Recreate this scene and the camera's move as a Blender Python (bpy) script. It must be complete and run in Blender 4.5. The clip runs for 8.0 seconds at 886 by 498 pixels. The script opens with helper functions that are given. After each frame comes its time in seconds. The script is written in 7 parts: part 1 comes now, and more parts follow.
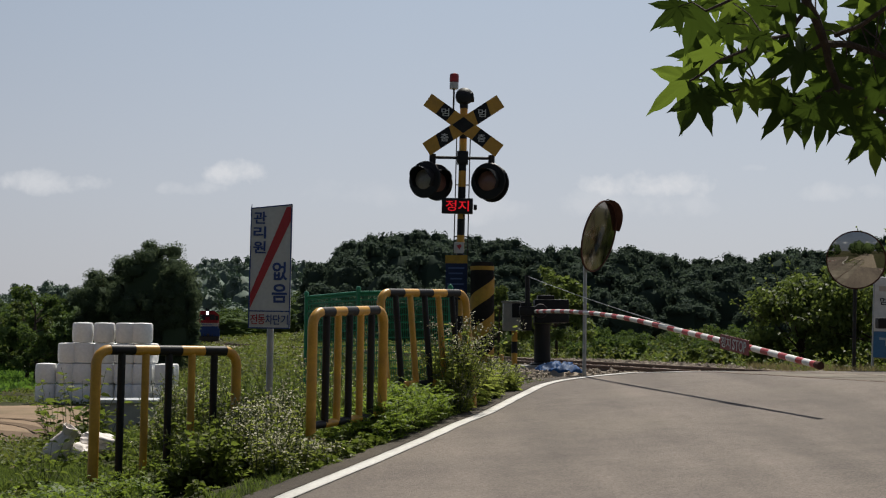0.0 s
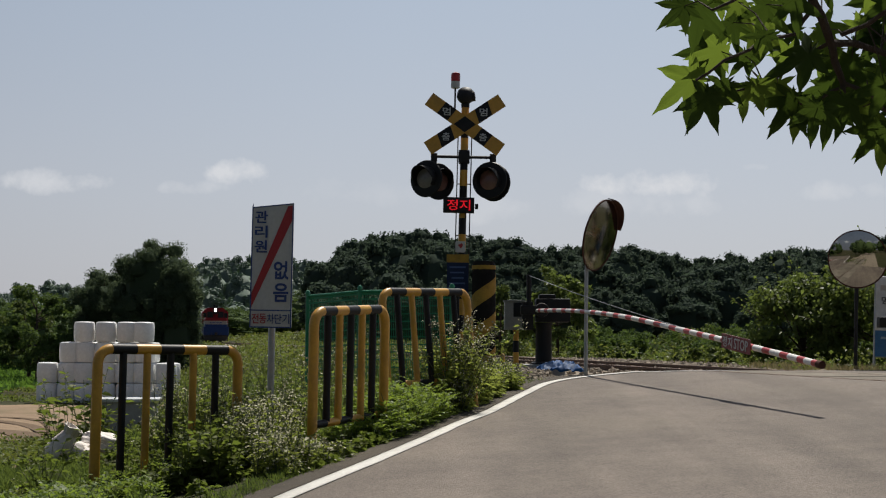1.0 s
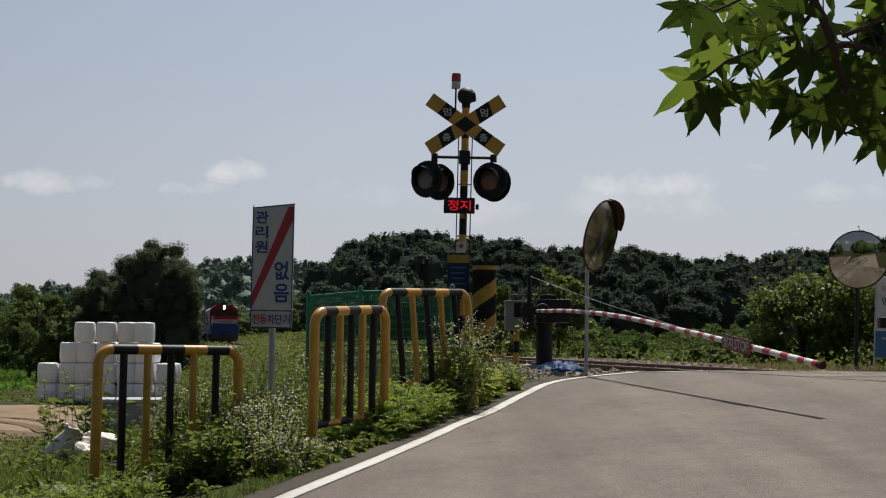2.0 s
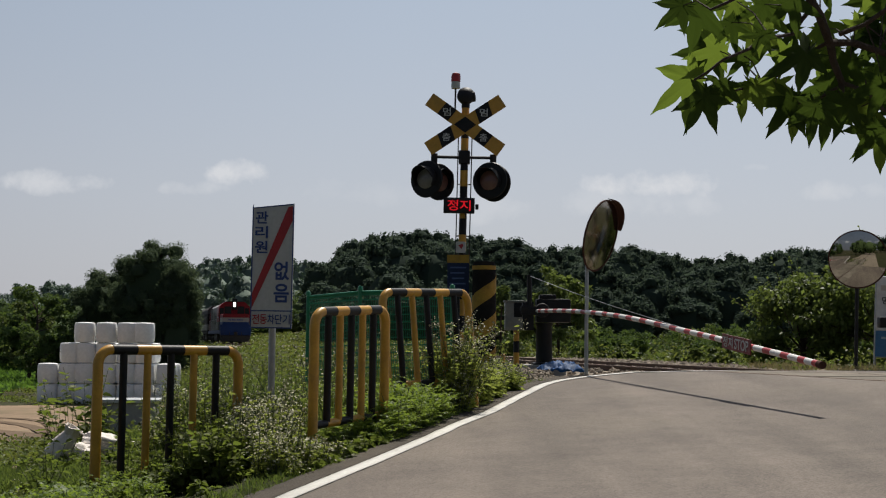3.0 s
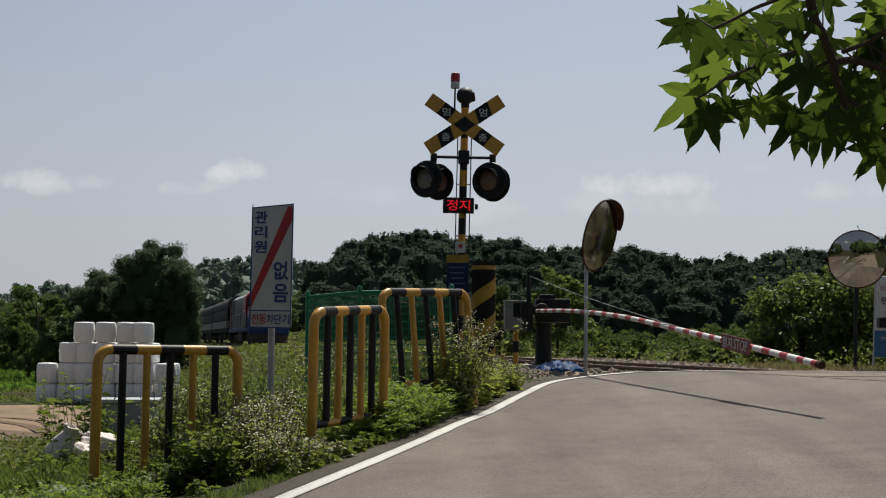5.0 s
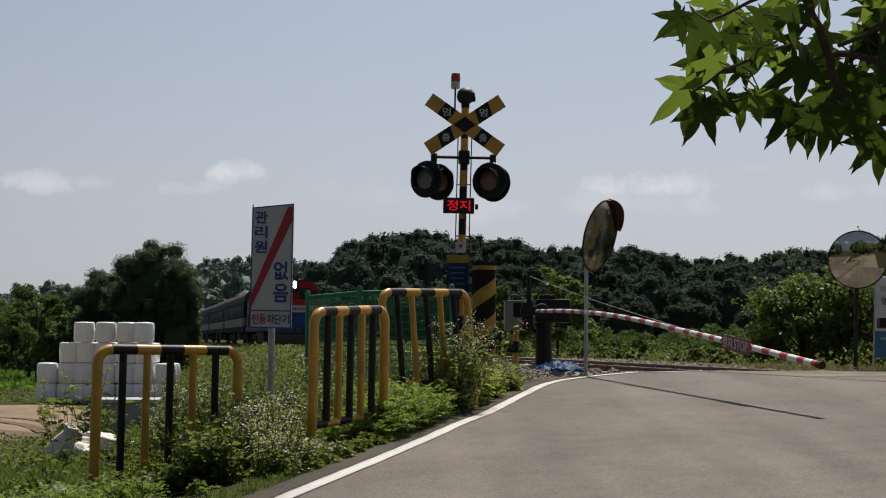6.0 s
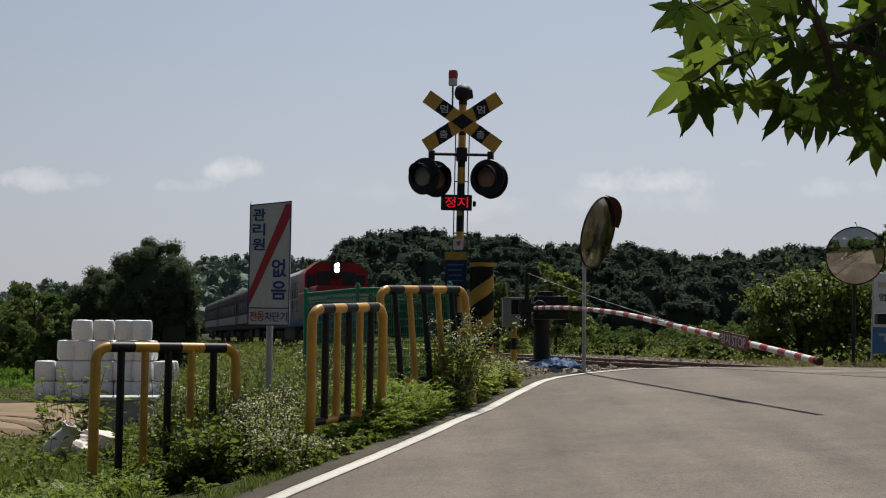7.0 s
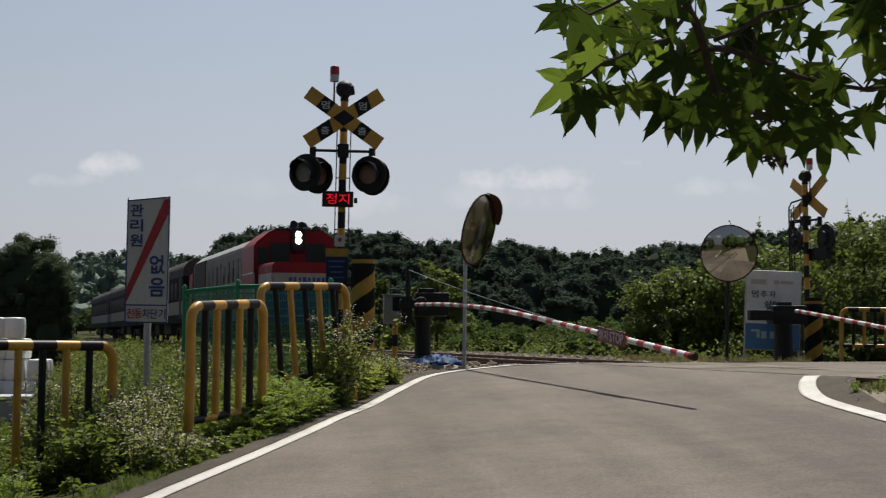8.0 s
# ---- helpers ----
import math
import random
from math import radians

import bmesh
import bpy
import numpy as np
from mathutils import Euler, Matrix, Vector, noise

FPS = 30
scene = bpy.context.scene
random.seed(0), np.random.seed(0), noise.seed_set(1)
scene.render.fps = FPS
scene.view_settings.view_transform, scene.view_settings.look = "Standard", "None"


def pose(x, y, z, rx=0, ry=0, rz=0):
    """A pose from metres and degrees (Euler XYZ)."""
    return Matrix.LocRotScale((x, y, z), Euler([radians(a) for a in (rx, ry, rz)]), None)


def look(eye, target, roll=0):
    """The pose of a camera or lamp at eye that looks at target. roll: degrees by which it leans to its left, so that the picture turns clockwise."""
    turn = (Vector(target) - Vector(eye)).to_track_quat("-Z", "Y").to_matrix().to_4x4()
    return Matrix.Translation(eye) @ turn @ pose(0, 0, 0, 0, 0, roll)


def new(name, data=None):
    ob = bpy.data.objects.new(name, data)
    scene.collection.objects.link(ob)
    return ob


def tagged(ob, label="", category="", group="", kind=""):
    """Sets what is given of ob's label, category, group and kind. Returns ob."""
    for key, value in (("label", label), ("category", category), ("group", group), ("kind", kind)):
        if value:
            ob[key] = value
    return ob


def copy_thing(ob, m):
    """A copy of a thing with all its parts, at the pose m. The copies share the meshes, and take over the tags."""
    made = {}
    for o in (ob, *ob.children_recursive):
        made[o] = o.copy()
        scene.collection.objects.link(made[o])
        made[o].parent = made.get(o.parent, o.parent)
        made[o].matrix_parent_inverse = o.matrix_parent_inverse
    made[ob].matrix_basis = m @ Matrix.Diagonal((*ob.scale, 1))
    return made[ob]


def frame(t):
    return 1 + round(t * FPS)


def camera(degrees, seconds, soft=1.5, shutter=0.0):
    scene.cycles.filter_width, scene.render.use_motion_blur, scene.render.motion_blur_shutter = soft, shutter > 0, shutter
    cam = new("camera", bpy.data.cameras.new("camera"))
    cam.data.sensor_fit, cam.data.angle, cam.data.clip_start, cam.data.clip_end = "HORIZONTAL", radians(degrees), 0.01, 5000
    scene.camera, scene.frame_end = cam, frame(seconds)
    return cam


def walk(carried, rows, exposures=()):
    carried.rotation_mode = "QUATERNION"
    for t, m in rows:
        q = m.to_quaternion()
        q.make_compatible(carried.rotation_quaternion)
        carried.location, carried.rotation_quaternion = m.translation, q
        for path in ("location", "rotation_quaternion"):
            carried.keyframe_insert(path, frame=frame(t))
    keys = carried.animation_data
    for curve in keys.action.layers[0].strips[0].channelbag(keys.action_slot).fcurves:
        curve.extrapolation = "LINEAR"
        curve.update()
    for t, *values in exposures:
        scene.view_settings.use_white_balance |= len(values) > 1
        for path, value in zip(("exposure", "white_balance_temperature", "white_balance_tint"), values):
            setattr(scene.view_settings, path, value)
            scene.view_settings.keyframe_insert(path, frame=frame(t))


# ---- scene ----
# camera: held by hand beside the road, it turns to the right at the end
cam = camera(35.49, 8.0, soft=1.15, shutter=0.15)
EYE = (0.0, 0.0, 1.4)


def aim(yaw, pitch, roll):
    a, b = radians(yaw), radians(pitch)
    way = Vector((math.sin(a) * math.cos(b), math.cos(a) * math.cos(b), math.sin(b)))
    return look(EYE, Vector(EYE) + way * 10, roll)


PATH = [
    (0.0, 0.0, 3.783, 0.40), (0.5, -0.042, 3.771, 0.41), (1.0, -0.058, 3.749, 0.40), (1.5, -0.083, 3.765, 0.44),
    (3.0, -0.074, 3.765, 0.36), (3.5, -0.066, 3.773, 0.40), (4.0, -0.059, 3.749, 0.40), (4.5, -0.042, 3.757, 0.38),
    (6.0, -0.056, 3.767, 0.42), (6.5, -0.018, 3.778, 0.40), (7.0, 0.033, 3.644, 0.29), (7.2, 0.13, 3.52, 0.25),
    (7.4, 0.47, 3.39, 0.19), (7.5, 0.898, 3.337, 0.16), (7.6, 1.60, 3.31, 0.15), (7.7, 2.37, 3.33, 0.14),
    (7.8, 3.22, 3.38, 0.13), (7.9, 4.10, 3.45, 0.13), (8.0, 4.952, 3.529, 0.13)]
walk(cam, [(t, aim(a, b, r)) for t, a, b, r in PATH], exposures=[(0.0, 0.0), (8.0, 0.0)])

# ---- daylight: high hazy sun beyond the crossing ----
SUN_EL, SUN_AZ = 58.0, 16.0          # degrees above the horizon; to the right of the view
world = bpy.data.worlds.new("sky")
scene.world = world
world.use_nodes = True
wn, wl = world.node_tree.nodes, world.node_tree.links
wn.clear()
w_out, w_bg = wn.new("ShaderNodeOutputWorld"), wn.new("ShaderNodeBackground")
w_sky = wn.new("ShaderNodeTexSky")
w_sky.sky_type, w_sky.sun_disc = "NISHITA", False
w_sky.sun_elevation, w_sky.sun_rotation = radians(SUN_EL), radians(SUN_AZ)
w_sky.air_density, w_sky.dust_density, w_sky.ozone_density = 1.0, 3.0, 1.5
w_co, w_sep = wn.new("ShaderNodeTexCoord"), wn.new("ShaderNodeSeparateXYZ")
wl.new(w_co.outputs["Generated"], w_sep.inputs[0])


def w_math(op, a, b=None):
    n = wn.new("ShaderNodeMath")
    n.operation = op
    for i, v in enumerate((a, b)):
        if v is None:
            continue
        if isinstance(v, (int, float)):
            n.inputs[i].default_value = v
        else:
            wl.new(v, n.inputs[i])
    return n.outputs[0]


def w_ramp(v, stops):
    n = wn.new("ShaderNodeValToRGB")
    n.color_ramp.elements[0].position, n.color_ramp.elements[0].color = stops[0][0], (*stops[0][1], 1)
    n.color_ramp.elements[1].position, n.color_ramp.elements[1].color = stops[-1][0], (*stops[-1][1], 1)
    for p, c in stops[1:-1]:
        e = n.color_ramp.elements.new(p)
        e.color = (*c, 1)
    wl.new(v, n.inputs[0])
    return n.outputs[0]


def w_mix(fac, a, b):
    n = wn.new("ShaderNodeMix")
    n.data_type = "RGBA"
    for sock, v in ((n.inputs[0], fac), (n.inputs[6], a), (n.inputs[7], b)):
        if isinstance(v, (int, float)):
            sock.default_value = v
        elif isinstance(v, tuple):
            sock.default_value = (*v, 1)
        else:
            wl.new(v, sock)
    return n.outputs[2]


# summer haze over the clear sky, and low cumulus in a soft band above the hills
haze = w_mix(0.86, w_sky.outputs[0], w_ramp(w_sep.outputs[2], [(0.0, (5.5, 5.55, 5.9)), (0.1, (5.05, 5.42, 6.1)), (0.26, (3.95, 4.75, 5.9)), (0.5, (2.2, 2.7, 3.8)), (1.0, (1.3, 1.7, 2.7))]))
# the hazy sky is brightest towards the sun's side and dims behind the camera
w_side = w_math("ADD", w_math("MULTIPLY", w_sep.outputs[0], 0.174), w_math("MULTIPLY", w_sep.outputs[1], 0.47))
dim = w_ramp(w_math("ADD", w_side, 0.5), [(0.0, (0.34, 0.36, 0.4)), (0.45, (0.5, 0.52, 0.56)), (0.82, (0.82, 0.815, 0.82)), (0.95, (0.98, 0.98, 0.98)), (1.0, (1, 1, 1))])
shade = wn.new("ShaderNodeMix")
shade.data_type, shade.blend_type = "RGBA", "MULTIPLY"
shade.inputs[0].default_value = 1.0
wl.new(haze, shade.inputs[6])
wl.new(dim, shade.inputs[7])
haze = shade.outputs[2]
# a broad pale glow round the sun
w_dot = wn.new("ShaderNodeVectorMath")
w_dot.operation = "DOT_PRODUCT"
wl.new(w_co.outputs["Generated"], w_dot.inputs[0])
w_dot.inputs[1].default_value = (math.sin(radians(SUN_AZ)) * math.cos(radians(SUN_EL)), math.cos(radians(SUN_AZ)) * math.cos(radians(SUN_EL)), math.sin(radians(SUN_EL)))
w_glow = w_math("MULTIPLY", w_math("POWER", w_math("MAXIMUM", w_dot.outputs["Value"], 0.0), 6.0), 0.45)
haze = w_mix(w_math("MINIMUM", w_glow, 0.9), haze, (9.0, 9.2, 9.3))
w_noise = wn.new("ShaderNodeTexNoise")
w_noise.inputs["Scale"].default_value, w_noise.inputs["Detail"].default_value, w_noise.inputs["Roughness"].default_value = 26.0, 8.0, 0.6
wl.new(w_co.outputs["Generated"], w_noise.inputs["Vector"])
w_az, w_el = w_math("DIVIDE", w_sep.outputs[0], w_sep.outputs[1]), w_math("DIVIDE", w_sep.outputs[2], w_math("ABSOLUTE", w_sep.outputs[1]))


def cumulus(az, el, wide, high, thick):
    """Density of one low cloud with a ragged edge."""
    dx = w_math("DIVIDE", w_math("SUBTRACT", w_az, az), wide)
    dz = w_math("DIVIDE", w_math("SUBTRACT", w_el, el), high)
    r = w_math("ADD", w_math("MULTIPLY", dx, dx), w_math("MULTIPLY", dz, dz))
    ragged = w_math("SUBTRACT", w_math("ADD", 0.62, w_math("MULTIPLY", w_math("SUBTRACT", w_noise.outputs[0], 0.5), 4.0)), r)
    return w_math("MULTIPLY", w_math("MINIMUM", w_math("MAXIMUM", w_math("MULTIPLY", ragged, 1.3), 0.0), 1.0), thick)


cover = 0.0
for spec in ((-0.28, 0.113, 0.046, 0.0115, 0.62), (-0.157, 0.119, 0.034, 0.013, 0.8), (-0.178, 0.11, 0.036, 0.008, 0.4), (0.148, 0.114, 0.056, 0.015, 0.8), (0.13, 0.1, 0.09, 0.014, 0.3),
             (0.03, 0.094, 0.05, 0.012, 0.3), (-0.06, 0.107, 0.06, 0.014, 0.16), (0.225, 0.127, 0.012, 0.004, 0.3), (0.3, 0.11, 0.05, 0.01, 0.4), (-0.42, 0.12, 0.07, 0.012, 0.5)):
    cover = w_math("MAXIMUM", cover, cumulus(*spec))
cloud = w_mix(cover, haze, (7.0, 7.1, 7.35))
wl.new(cloud, w_bg.inputs[0])
w_bg.inputs[1].default_value = 0.1
wl.new(w_bg.outputs[0], w_out.inputs[0])

sun = new("sun", bpy.data.lights.new("sun", "SUN"))
sun.data.energy, sun.data.angle, sun.data.color = 5.0, radians(0.6), (1.0, 0.95, 0.86)
s_way = Vector((math.sin(radians(SUN_AZ)) * math.cos(radians(SUN_EL)), math.cos(radians(SUN_AZ)) * math.cos(radians(SUN_EL)), math.sin(radians(SUN_EL))))
sun.matrix_world = look(s_way * 50, (0, 0, 0))


# ---- materials ----
def surface(name, a, b=None, scale=6.0, rough=0.6, metal=0.0, bump=0.15, bump_scale=40.0, dirt=None, dirt_amount=0.35, spec=0.5, island=0.0, per_object=0.0):
    """Two-scale colour variation from a to b, an optional dirt colour in patches, and fine relief."""
    m = bpy.data.materials.new(name)
    m.use_nodes = True
    ns, ls = m.node_tree.nodes, m.node_tree.links
    p = ns["Principled BSDF"]
    p.inputs["Roughness"].default_value, p.inputs["Metallic"].default_value = rough, metal
    p.inputs["Specular IOR Level"].default_value = spec
    co = ns.new("ShaderNodeTexCoord").outputs["Object"]

    def noise_at(s, detail=5.0):
        n = ns.new("ShaderNodeTexNoise")
        n.inputs["Scale"].default_value, n.inputs["Detail"].default_value, n.inputs["Roughness"].default_value = s, detail, 0.6
        ls.new(co, n.inputs["Vector"])
        return n.outputs[0]

    def mixed(fac, x, y, blend="MIX"):
        n = ns.new("ShaderNodeMix")
        n.data_type, n.blend_type = "RGBA", blend
        for sock, v in ((n.inputs[0], fac), (n.inputs[6], x), (n.inputs[7], y)):
            if isinstance(v, (int, float)):
                sock.default_value = v
            elif isinstance(v, tuple):
                sock.default_value = (*v, 1)
            else:
                ls.new(v, sock)
        return n.outputs[2]

    def stretched(v, lo, hi):
        n = ns.new("ShaderNodeMapRange")
        n.inputs["From Min"].default_value, n.inputs["From Max"].default_value = lo, hi
        ls.new(v, n.inputs["Value"])
        return n.outputs[0]

    b = b or tuple(c * 0.75 for c in a)
    col = mixed(stretched(noise_at(scale), 0.32, 0.68), a, b)
    col = mixed(0.25, col, mixed(stretched(noise_at(scale * 7), 0.3, 0.7), tuple(c * 1.2 for c in a), tuple(c * 0.7 for c in b)))
    if dirt:
        n = ns.new("ShaderNodeMath")
        n.operation = "MULTIPLY"
        n.inputs[1].default_value = dirt_amount
        ls.new(stretched(noise_at(scale * 0.45, 8.0), 0.5, 0.72), n.inputs[0])
        col = mixed(n.outputs[0], col, dirt)
    rnd = None
    if island:
        rnd = ns.new("ShaderNodeNewGeometry").outputs["Random Per Island"]
    if per_object:
        rnd = ns.new("ShaderNodeObjectInfo").outputs["Random"]
    if rnd is not None:
        k = max(island, per_object)
        h = ns.new("ShaderNodeHueSaturation")
        ls.new(col, h.inputs["Color"])
        mr = ns.new("ShaderNodeMapRange")
        mr.inputs["To Min"].default_value, mr.inputs["To Max"].default_value = 1 - k, 1 + k
        ls.new(rnd, mr.inputs["Value"])
        ls.new(mr.outputs[0], h.inputs["Value"])
        col = h.outputs[0]
    ls.new(col, p.inputs["Base Color"])
    if bump:
        bn = ns.new("ShaderNodeBump")
        bn.inputs["Strength"].default_value, bn.inputs["Distance"].default_value = bump, 0.02
        ls.new(noise_at(bump_scale), bn.inputs["Height"])
        ls.new(bn.outputs[0], p.inputs["Normal"])
    return m


def leafage(name, a, b, through_col, rough=0.5, amount=0.35, spread=0.35, coarse=0.6, spec=0.18):
    """Leaves: each leaf its own shade, light shines through."""
    m = bpy.data.materials.new(name)
    m.use_nodes = True
    ns, ls = m.node_tree.nodes, m.node_tree.links
    p, out = ns["Principled BSDF"], ns["Material Output"]
    p.inputs["Roughness"].default_value = rough
    p.inputs["Specular IOR Level"].default_value = spec
    rnd = ns.new("ShaderNodeNewGeometry").outputs["Random Per Island"]
    co = ns.new("ShaderNodeTexCoord").outputs["Object"]
    n = ns.new("ShaderNodeTexNoise")
    n.inputs["Scale"].default_value, n.inputs["Detail"].default_value = coarse, 3.0
    ls.new(co, n.inputs["Vector"])
    ad = ns.new("ShaderNodeMath")
    ad.operation = "ADD"
    ls.new(rnd, ad.inputs[0])
    ls.new(n.outputs[0], ad.inputs[1])
    hf = ns.new("ShaderNodeMath")
    hf.operation = "MULTIPLY"
    hf.inputs[1].default_value = 0.5
    ls.new(ad.outputs[0], hf.inputs[0])
    ramp = ns.new("ShaderNodeValToRGB")
    ramp.color_ramp.elements[0].position, ramp.color_ramp.elements[0].color = 0.5 - spread, (*a, 1)
    ramp.color_ramp.elements[1].position, ramp.color_ramp.elements[1].color = 0.5 + spread, (*b, 1)
    ls.new(hf.outputs[0], ramp.inputs[0])
    ls.new(ramp.outputs[0], p.inputs["Base Color"])
    t = ns.new("ShaderNodeBsdfTranslucent")
    t.inputs[0].default_value = (*through_col, 1)
    mx = ns.new("ShaderNodeMixShader")
    mx.inputs[0].default_value = amount
    ls.new(p.outputs[0], mx.inputs[1])
    ls.new(t.outputs[0], mx.inputs[2])
    ls.new(mx.outputs[0], out.inputs[0])
    return m


def glow(name, colour, strength):
    m = bpy.data.materials.new(name)
    m.use_nodes = True
    p = m.node_tree.nodes["Principled BSDF"]
    p.inputs["Base Color"].default_value = (*colour, 1)
    p.inputs["Emission Color"].default_value = (*colour, 1)
    p.inputs["Emission Strength"].default_value = strength
    return m




def asphalt():
    """Worn asphalt: pale and dark aggregate, long faint wheel tracks, stains."""
    m = surface("asphalt", (0.165, 0.136, 0.112), (0.114, 0.094, 0.078), 0.45, 0.85, bump=0.6, bump_scale=70, dirt=(0.2, 0.168, 0.128), dirt_amount=0.55, spec=0.3)
    ns, ls = m.node_tree.nodes, m.node_tree.links
    p = ns["Principled BSDF"]
    old = p.inputs["Base Color"].links[0].from_socket
    co = ns.new("ShaderNodeTexCoord").outputs["Object"]
    fine = ns.new("ShaderNodeTexVoronoi")
    fine.inputs["Scale"].default_value = 85.0
    ls.new(co, fine.inputs["Vector"])
    grit = ns.new("ShaderNodeMapRange")
    grit.inputs["To Min"].default_value, grit.inputs["To Max"].default_value = 0.74, 1.26
    sep = ns.new("ShaderNodeSeparateColor")
    ls.new(fine.outputs["Color"], sep.inputs[0])
    ls.new(sep.outputs[0], grit.inputs["Value"])
    mp = ns.new("ShaderNodeMapping")
    mp.inputs["Rotation"].default_value = (0, 0, radians(-14))
    mp.inputs["Scale"].default_value = (1.3, 0.09, 1.0)
    ls.new(co, mp.inputs[0])
    long = ns.new("ShaderNodeTexNoise")
    long.inputs["Scale"].default_value, long.inputs["Detail"].default_value = 1.0, 6.0
    ls.new(mp.outputs[0], long.inputs["Vector"])
    worn = ns.new("ShaderNodeMapRange")
    worn.inputs["From Min"].default_value, worn.inputs["From Max"].default_value = 0.3, 0.7
    worn.inputs["To Min"].default_value, worn.inputs["To Max"].default_value = 0.72, 1.22
    ls.new(long.outputs[0], worn.inputs["Value"])
    k = ns.new("ShaderNodeMath")
    k.operation = "MULTIPLY"
    ls.new(grit.outputs[0], k.inputs[0])
    ls.new(worn.outputs[0], k.inputs[1])
    h = ns.new("ShaderNodeHueSaturation")
    ls.new(old, h.inputs["Color"])
    ls.new(k.outputs[0], h.inputs["Value"])
    ls.new(h.outputs[0], p.inputs["Base Color"])
    return m


M = {}
M["asphalt"] = asphalt()
M["old_asphalt"] = surface("old_asphalt", (0.09, 0.076, 0.06), (0.06, 0.05, 0.04), 1.2, 0.9, bump=0.9, bump_scale=50, dirt=(0.14, 0.115, 0.08), dirt_amount=0.5, spec=0.2)
M["line"] = surface("road_paint", (0.62, 0.6, 0.55), (0.5, 0.48, 0.44), 3.0, 0.7, bump=0.4, bump_scale=80, dirt=(0.24, 0.22, 0.2), dirt_amount=0.4)
M["soil"] = surface("soil", (0.05, 0.05, 0.024), (0.036, 0.04, 0.017), 0.6, 0.95, bump=0.8, bump_scale=14, dirt=(0.095, 0.07, 0.042), dirt_amount=0.7, spec=0.1)
M["dirt"] = surface("dirt_yard", (0.29, 0.21, 0.14), (0.2, 0.145, 0.098), 0.35, 0.95, bump=0.7, bump_scale=10, dirt=(0.09, 0.1, 0.045), dirt_amount=0.7, spec=0.1)
M["ballast"] = surface("ballast_stone", (0.34, 0.285, 0.22), (0.22, 0.182, 0.14), 3.0, 0.9, bump=0.3, island=0.45, spec=0.2)
M["rail"] = surface("rusty_rail", (0.085, 0.045, 0.027), (0.055, 0.03, 0.02), 9.0, 0.65, 0.3, bump=0.2)
M["railtop"] = surface("polished_railhead", (0.2, 0.13, 0.09), (0.13, 0.085, 0.06), 9.0, 0.5, 0.7, bump=0.05)
M["concrete"] = surface("concrete", (0.4, 0.39, 0.36), (0.3, 0.29, 0.27), 2.5, 0.85, bump=0.35, dirt=(0.12, 0.115, 0.1), dirt_amount=0.6, spec=0.3)
M["yellow"] = surface("yellow_paint", (0.6, 0.312, 0.032), (0.48, 0.24, 0.025), 7.0, 0.42, bump=0.12, dirt=(0.2, 0.12, 0.04), dirt_amount=0.5)
M["black"] = surface("black_paint", (0.009, 0.0095, 0.011), (0.014, 0.014, 0.015), 7.0, 0.5, bump=0.12, dirt=(0.05, 0.045, 0.04), dirt_amount=0.18, spec=0.22)
M["tar_black"] = surface("weathered_black_paint", (0.012, 0.011, 0.011), (0.02, 0.018, 0.016), 6.0, 0.9, bump=0.4, dirt=(0.06, 0.045, 0.03), dirt_amount=0.35, spec=0.08)
M["steel"] = surface("galvanised_steel", (0.42, 0.43, 0.44), (0.33, 0.34, 0.35), 9.0, 0.45, 0.7, bump=0.08, dirt=(0.2, 0.17, 0.14), dirt_amount=0.3)
M["dark_steel"] = surface("dark_steel", (0.012, 0.012, 0.014), (0.02, 0.018, 0.017), 8.0, 0.55, 0.0, bump=0.15, spec=0.25)
M["sign_white"] = surface("sign_white", (0.5, 0.51, 0.5), (0.44, 0.45, 0.44), 4.0, 0.4, bump=0.03, dirt=(0.45, 0.42, 0.37), dirt_amount=0.4)
M["blade_yellow"] = surface("faded_amber_paint", (0.54, 0.3, 0.055), (0.43, 0.235, 0.042), 6.0, 0.5, bump=0.08, dirt=(0.15, 0.1, 0.05), dirt_amount=0.4, spec=0.3)
M["dull_yellow"] = surface("weathered_yellow_paint", (0.44, 0.25, 0.036), (0.3, 0.17, 0.028), 7.0, 0.6, bump=0.2, dirt=(0.06, 0.045, 0.025), dirt_amount=0.6, spec=0.25)
M["sign_blue"] = surface("sign_blue", (0.022, 0.05, 0.2), (0.017, 0.042, 0.16), 5.0, 0.4, bump=0.0)
M["sign_red"] = surface("sign_red", (0.36, 0.02, 0.026), (0.29, 0.017, 0.022), 5.0, 0.4, bump=0.0)
M["white_paint"] = surface("white_paint", (0.74, 0.73, 0.7), (0.62, 0.61, 0.58), 6.0, 0.5, bump=0.1, dirt=(0.35, 0.3, 0.25), dirt_amount=0.3)
M["red_paint"] = surface("red_paint", (0.4, 0.022, 0.025), (0.3, 0.018, 0.02), 6.0, 0.45, bump=0.08)
M["film"] = surface("stretch_film", (0.9, 0.9, 0.88), (0.82, 0.82, 0.8), 1.2, 0.3, bump=0.35, bump_scale=9, per_object=0.06)
M["green_paint"] = surface("green_fence_paint", (0.016, 0.24, 0.11), (0.012, 0.18, 0.085), 6.0, 0.4, bump=0.06)
M["grey_box"] = surface("grey_cabinet_paint", (0.3, 0.29, 0.26), (0.24, 0.23, 0.21), 4.0, 0.5, bump=0.06, dirt=(0.25, 0.22, 0.18), dirt_amount=0.4)
M["tarp"] = surface("blue_tarpaulin", (0.016, 0.085, 0.25), (0.01, 0.05, 0.14), 7.0, 0.6, bump=0.3, bump_scale=20, spec=0.2)
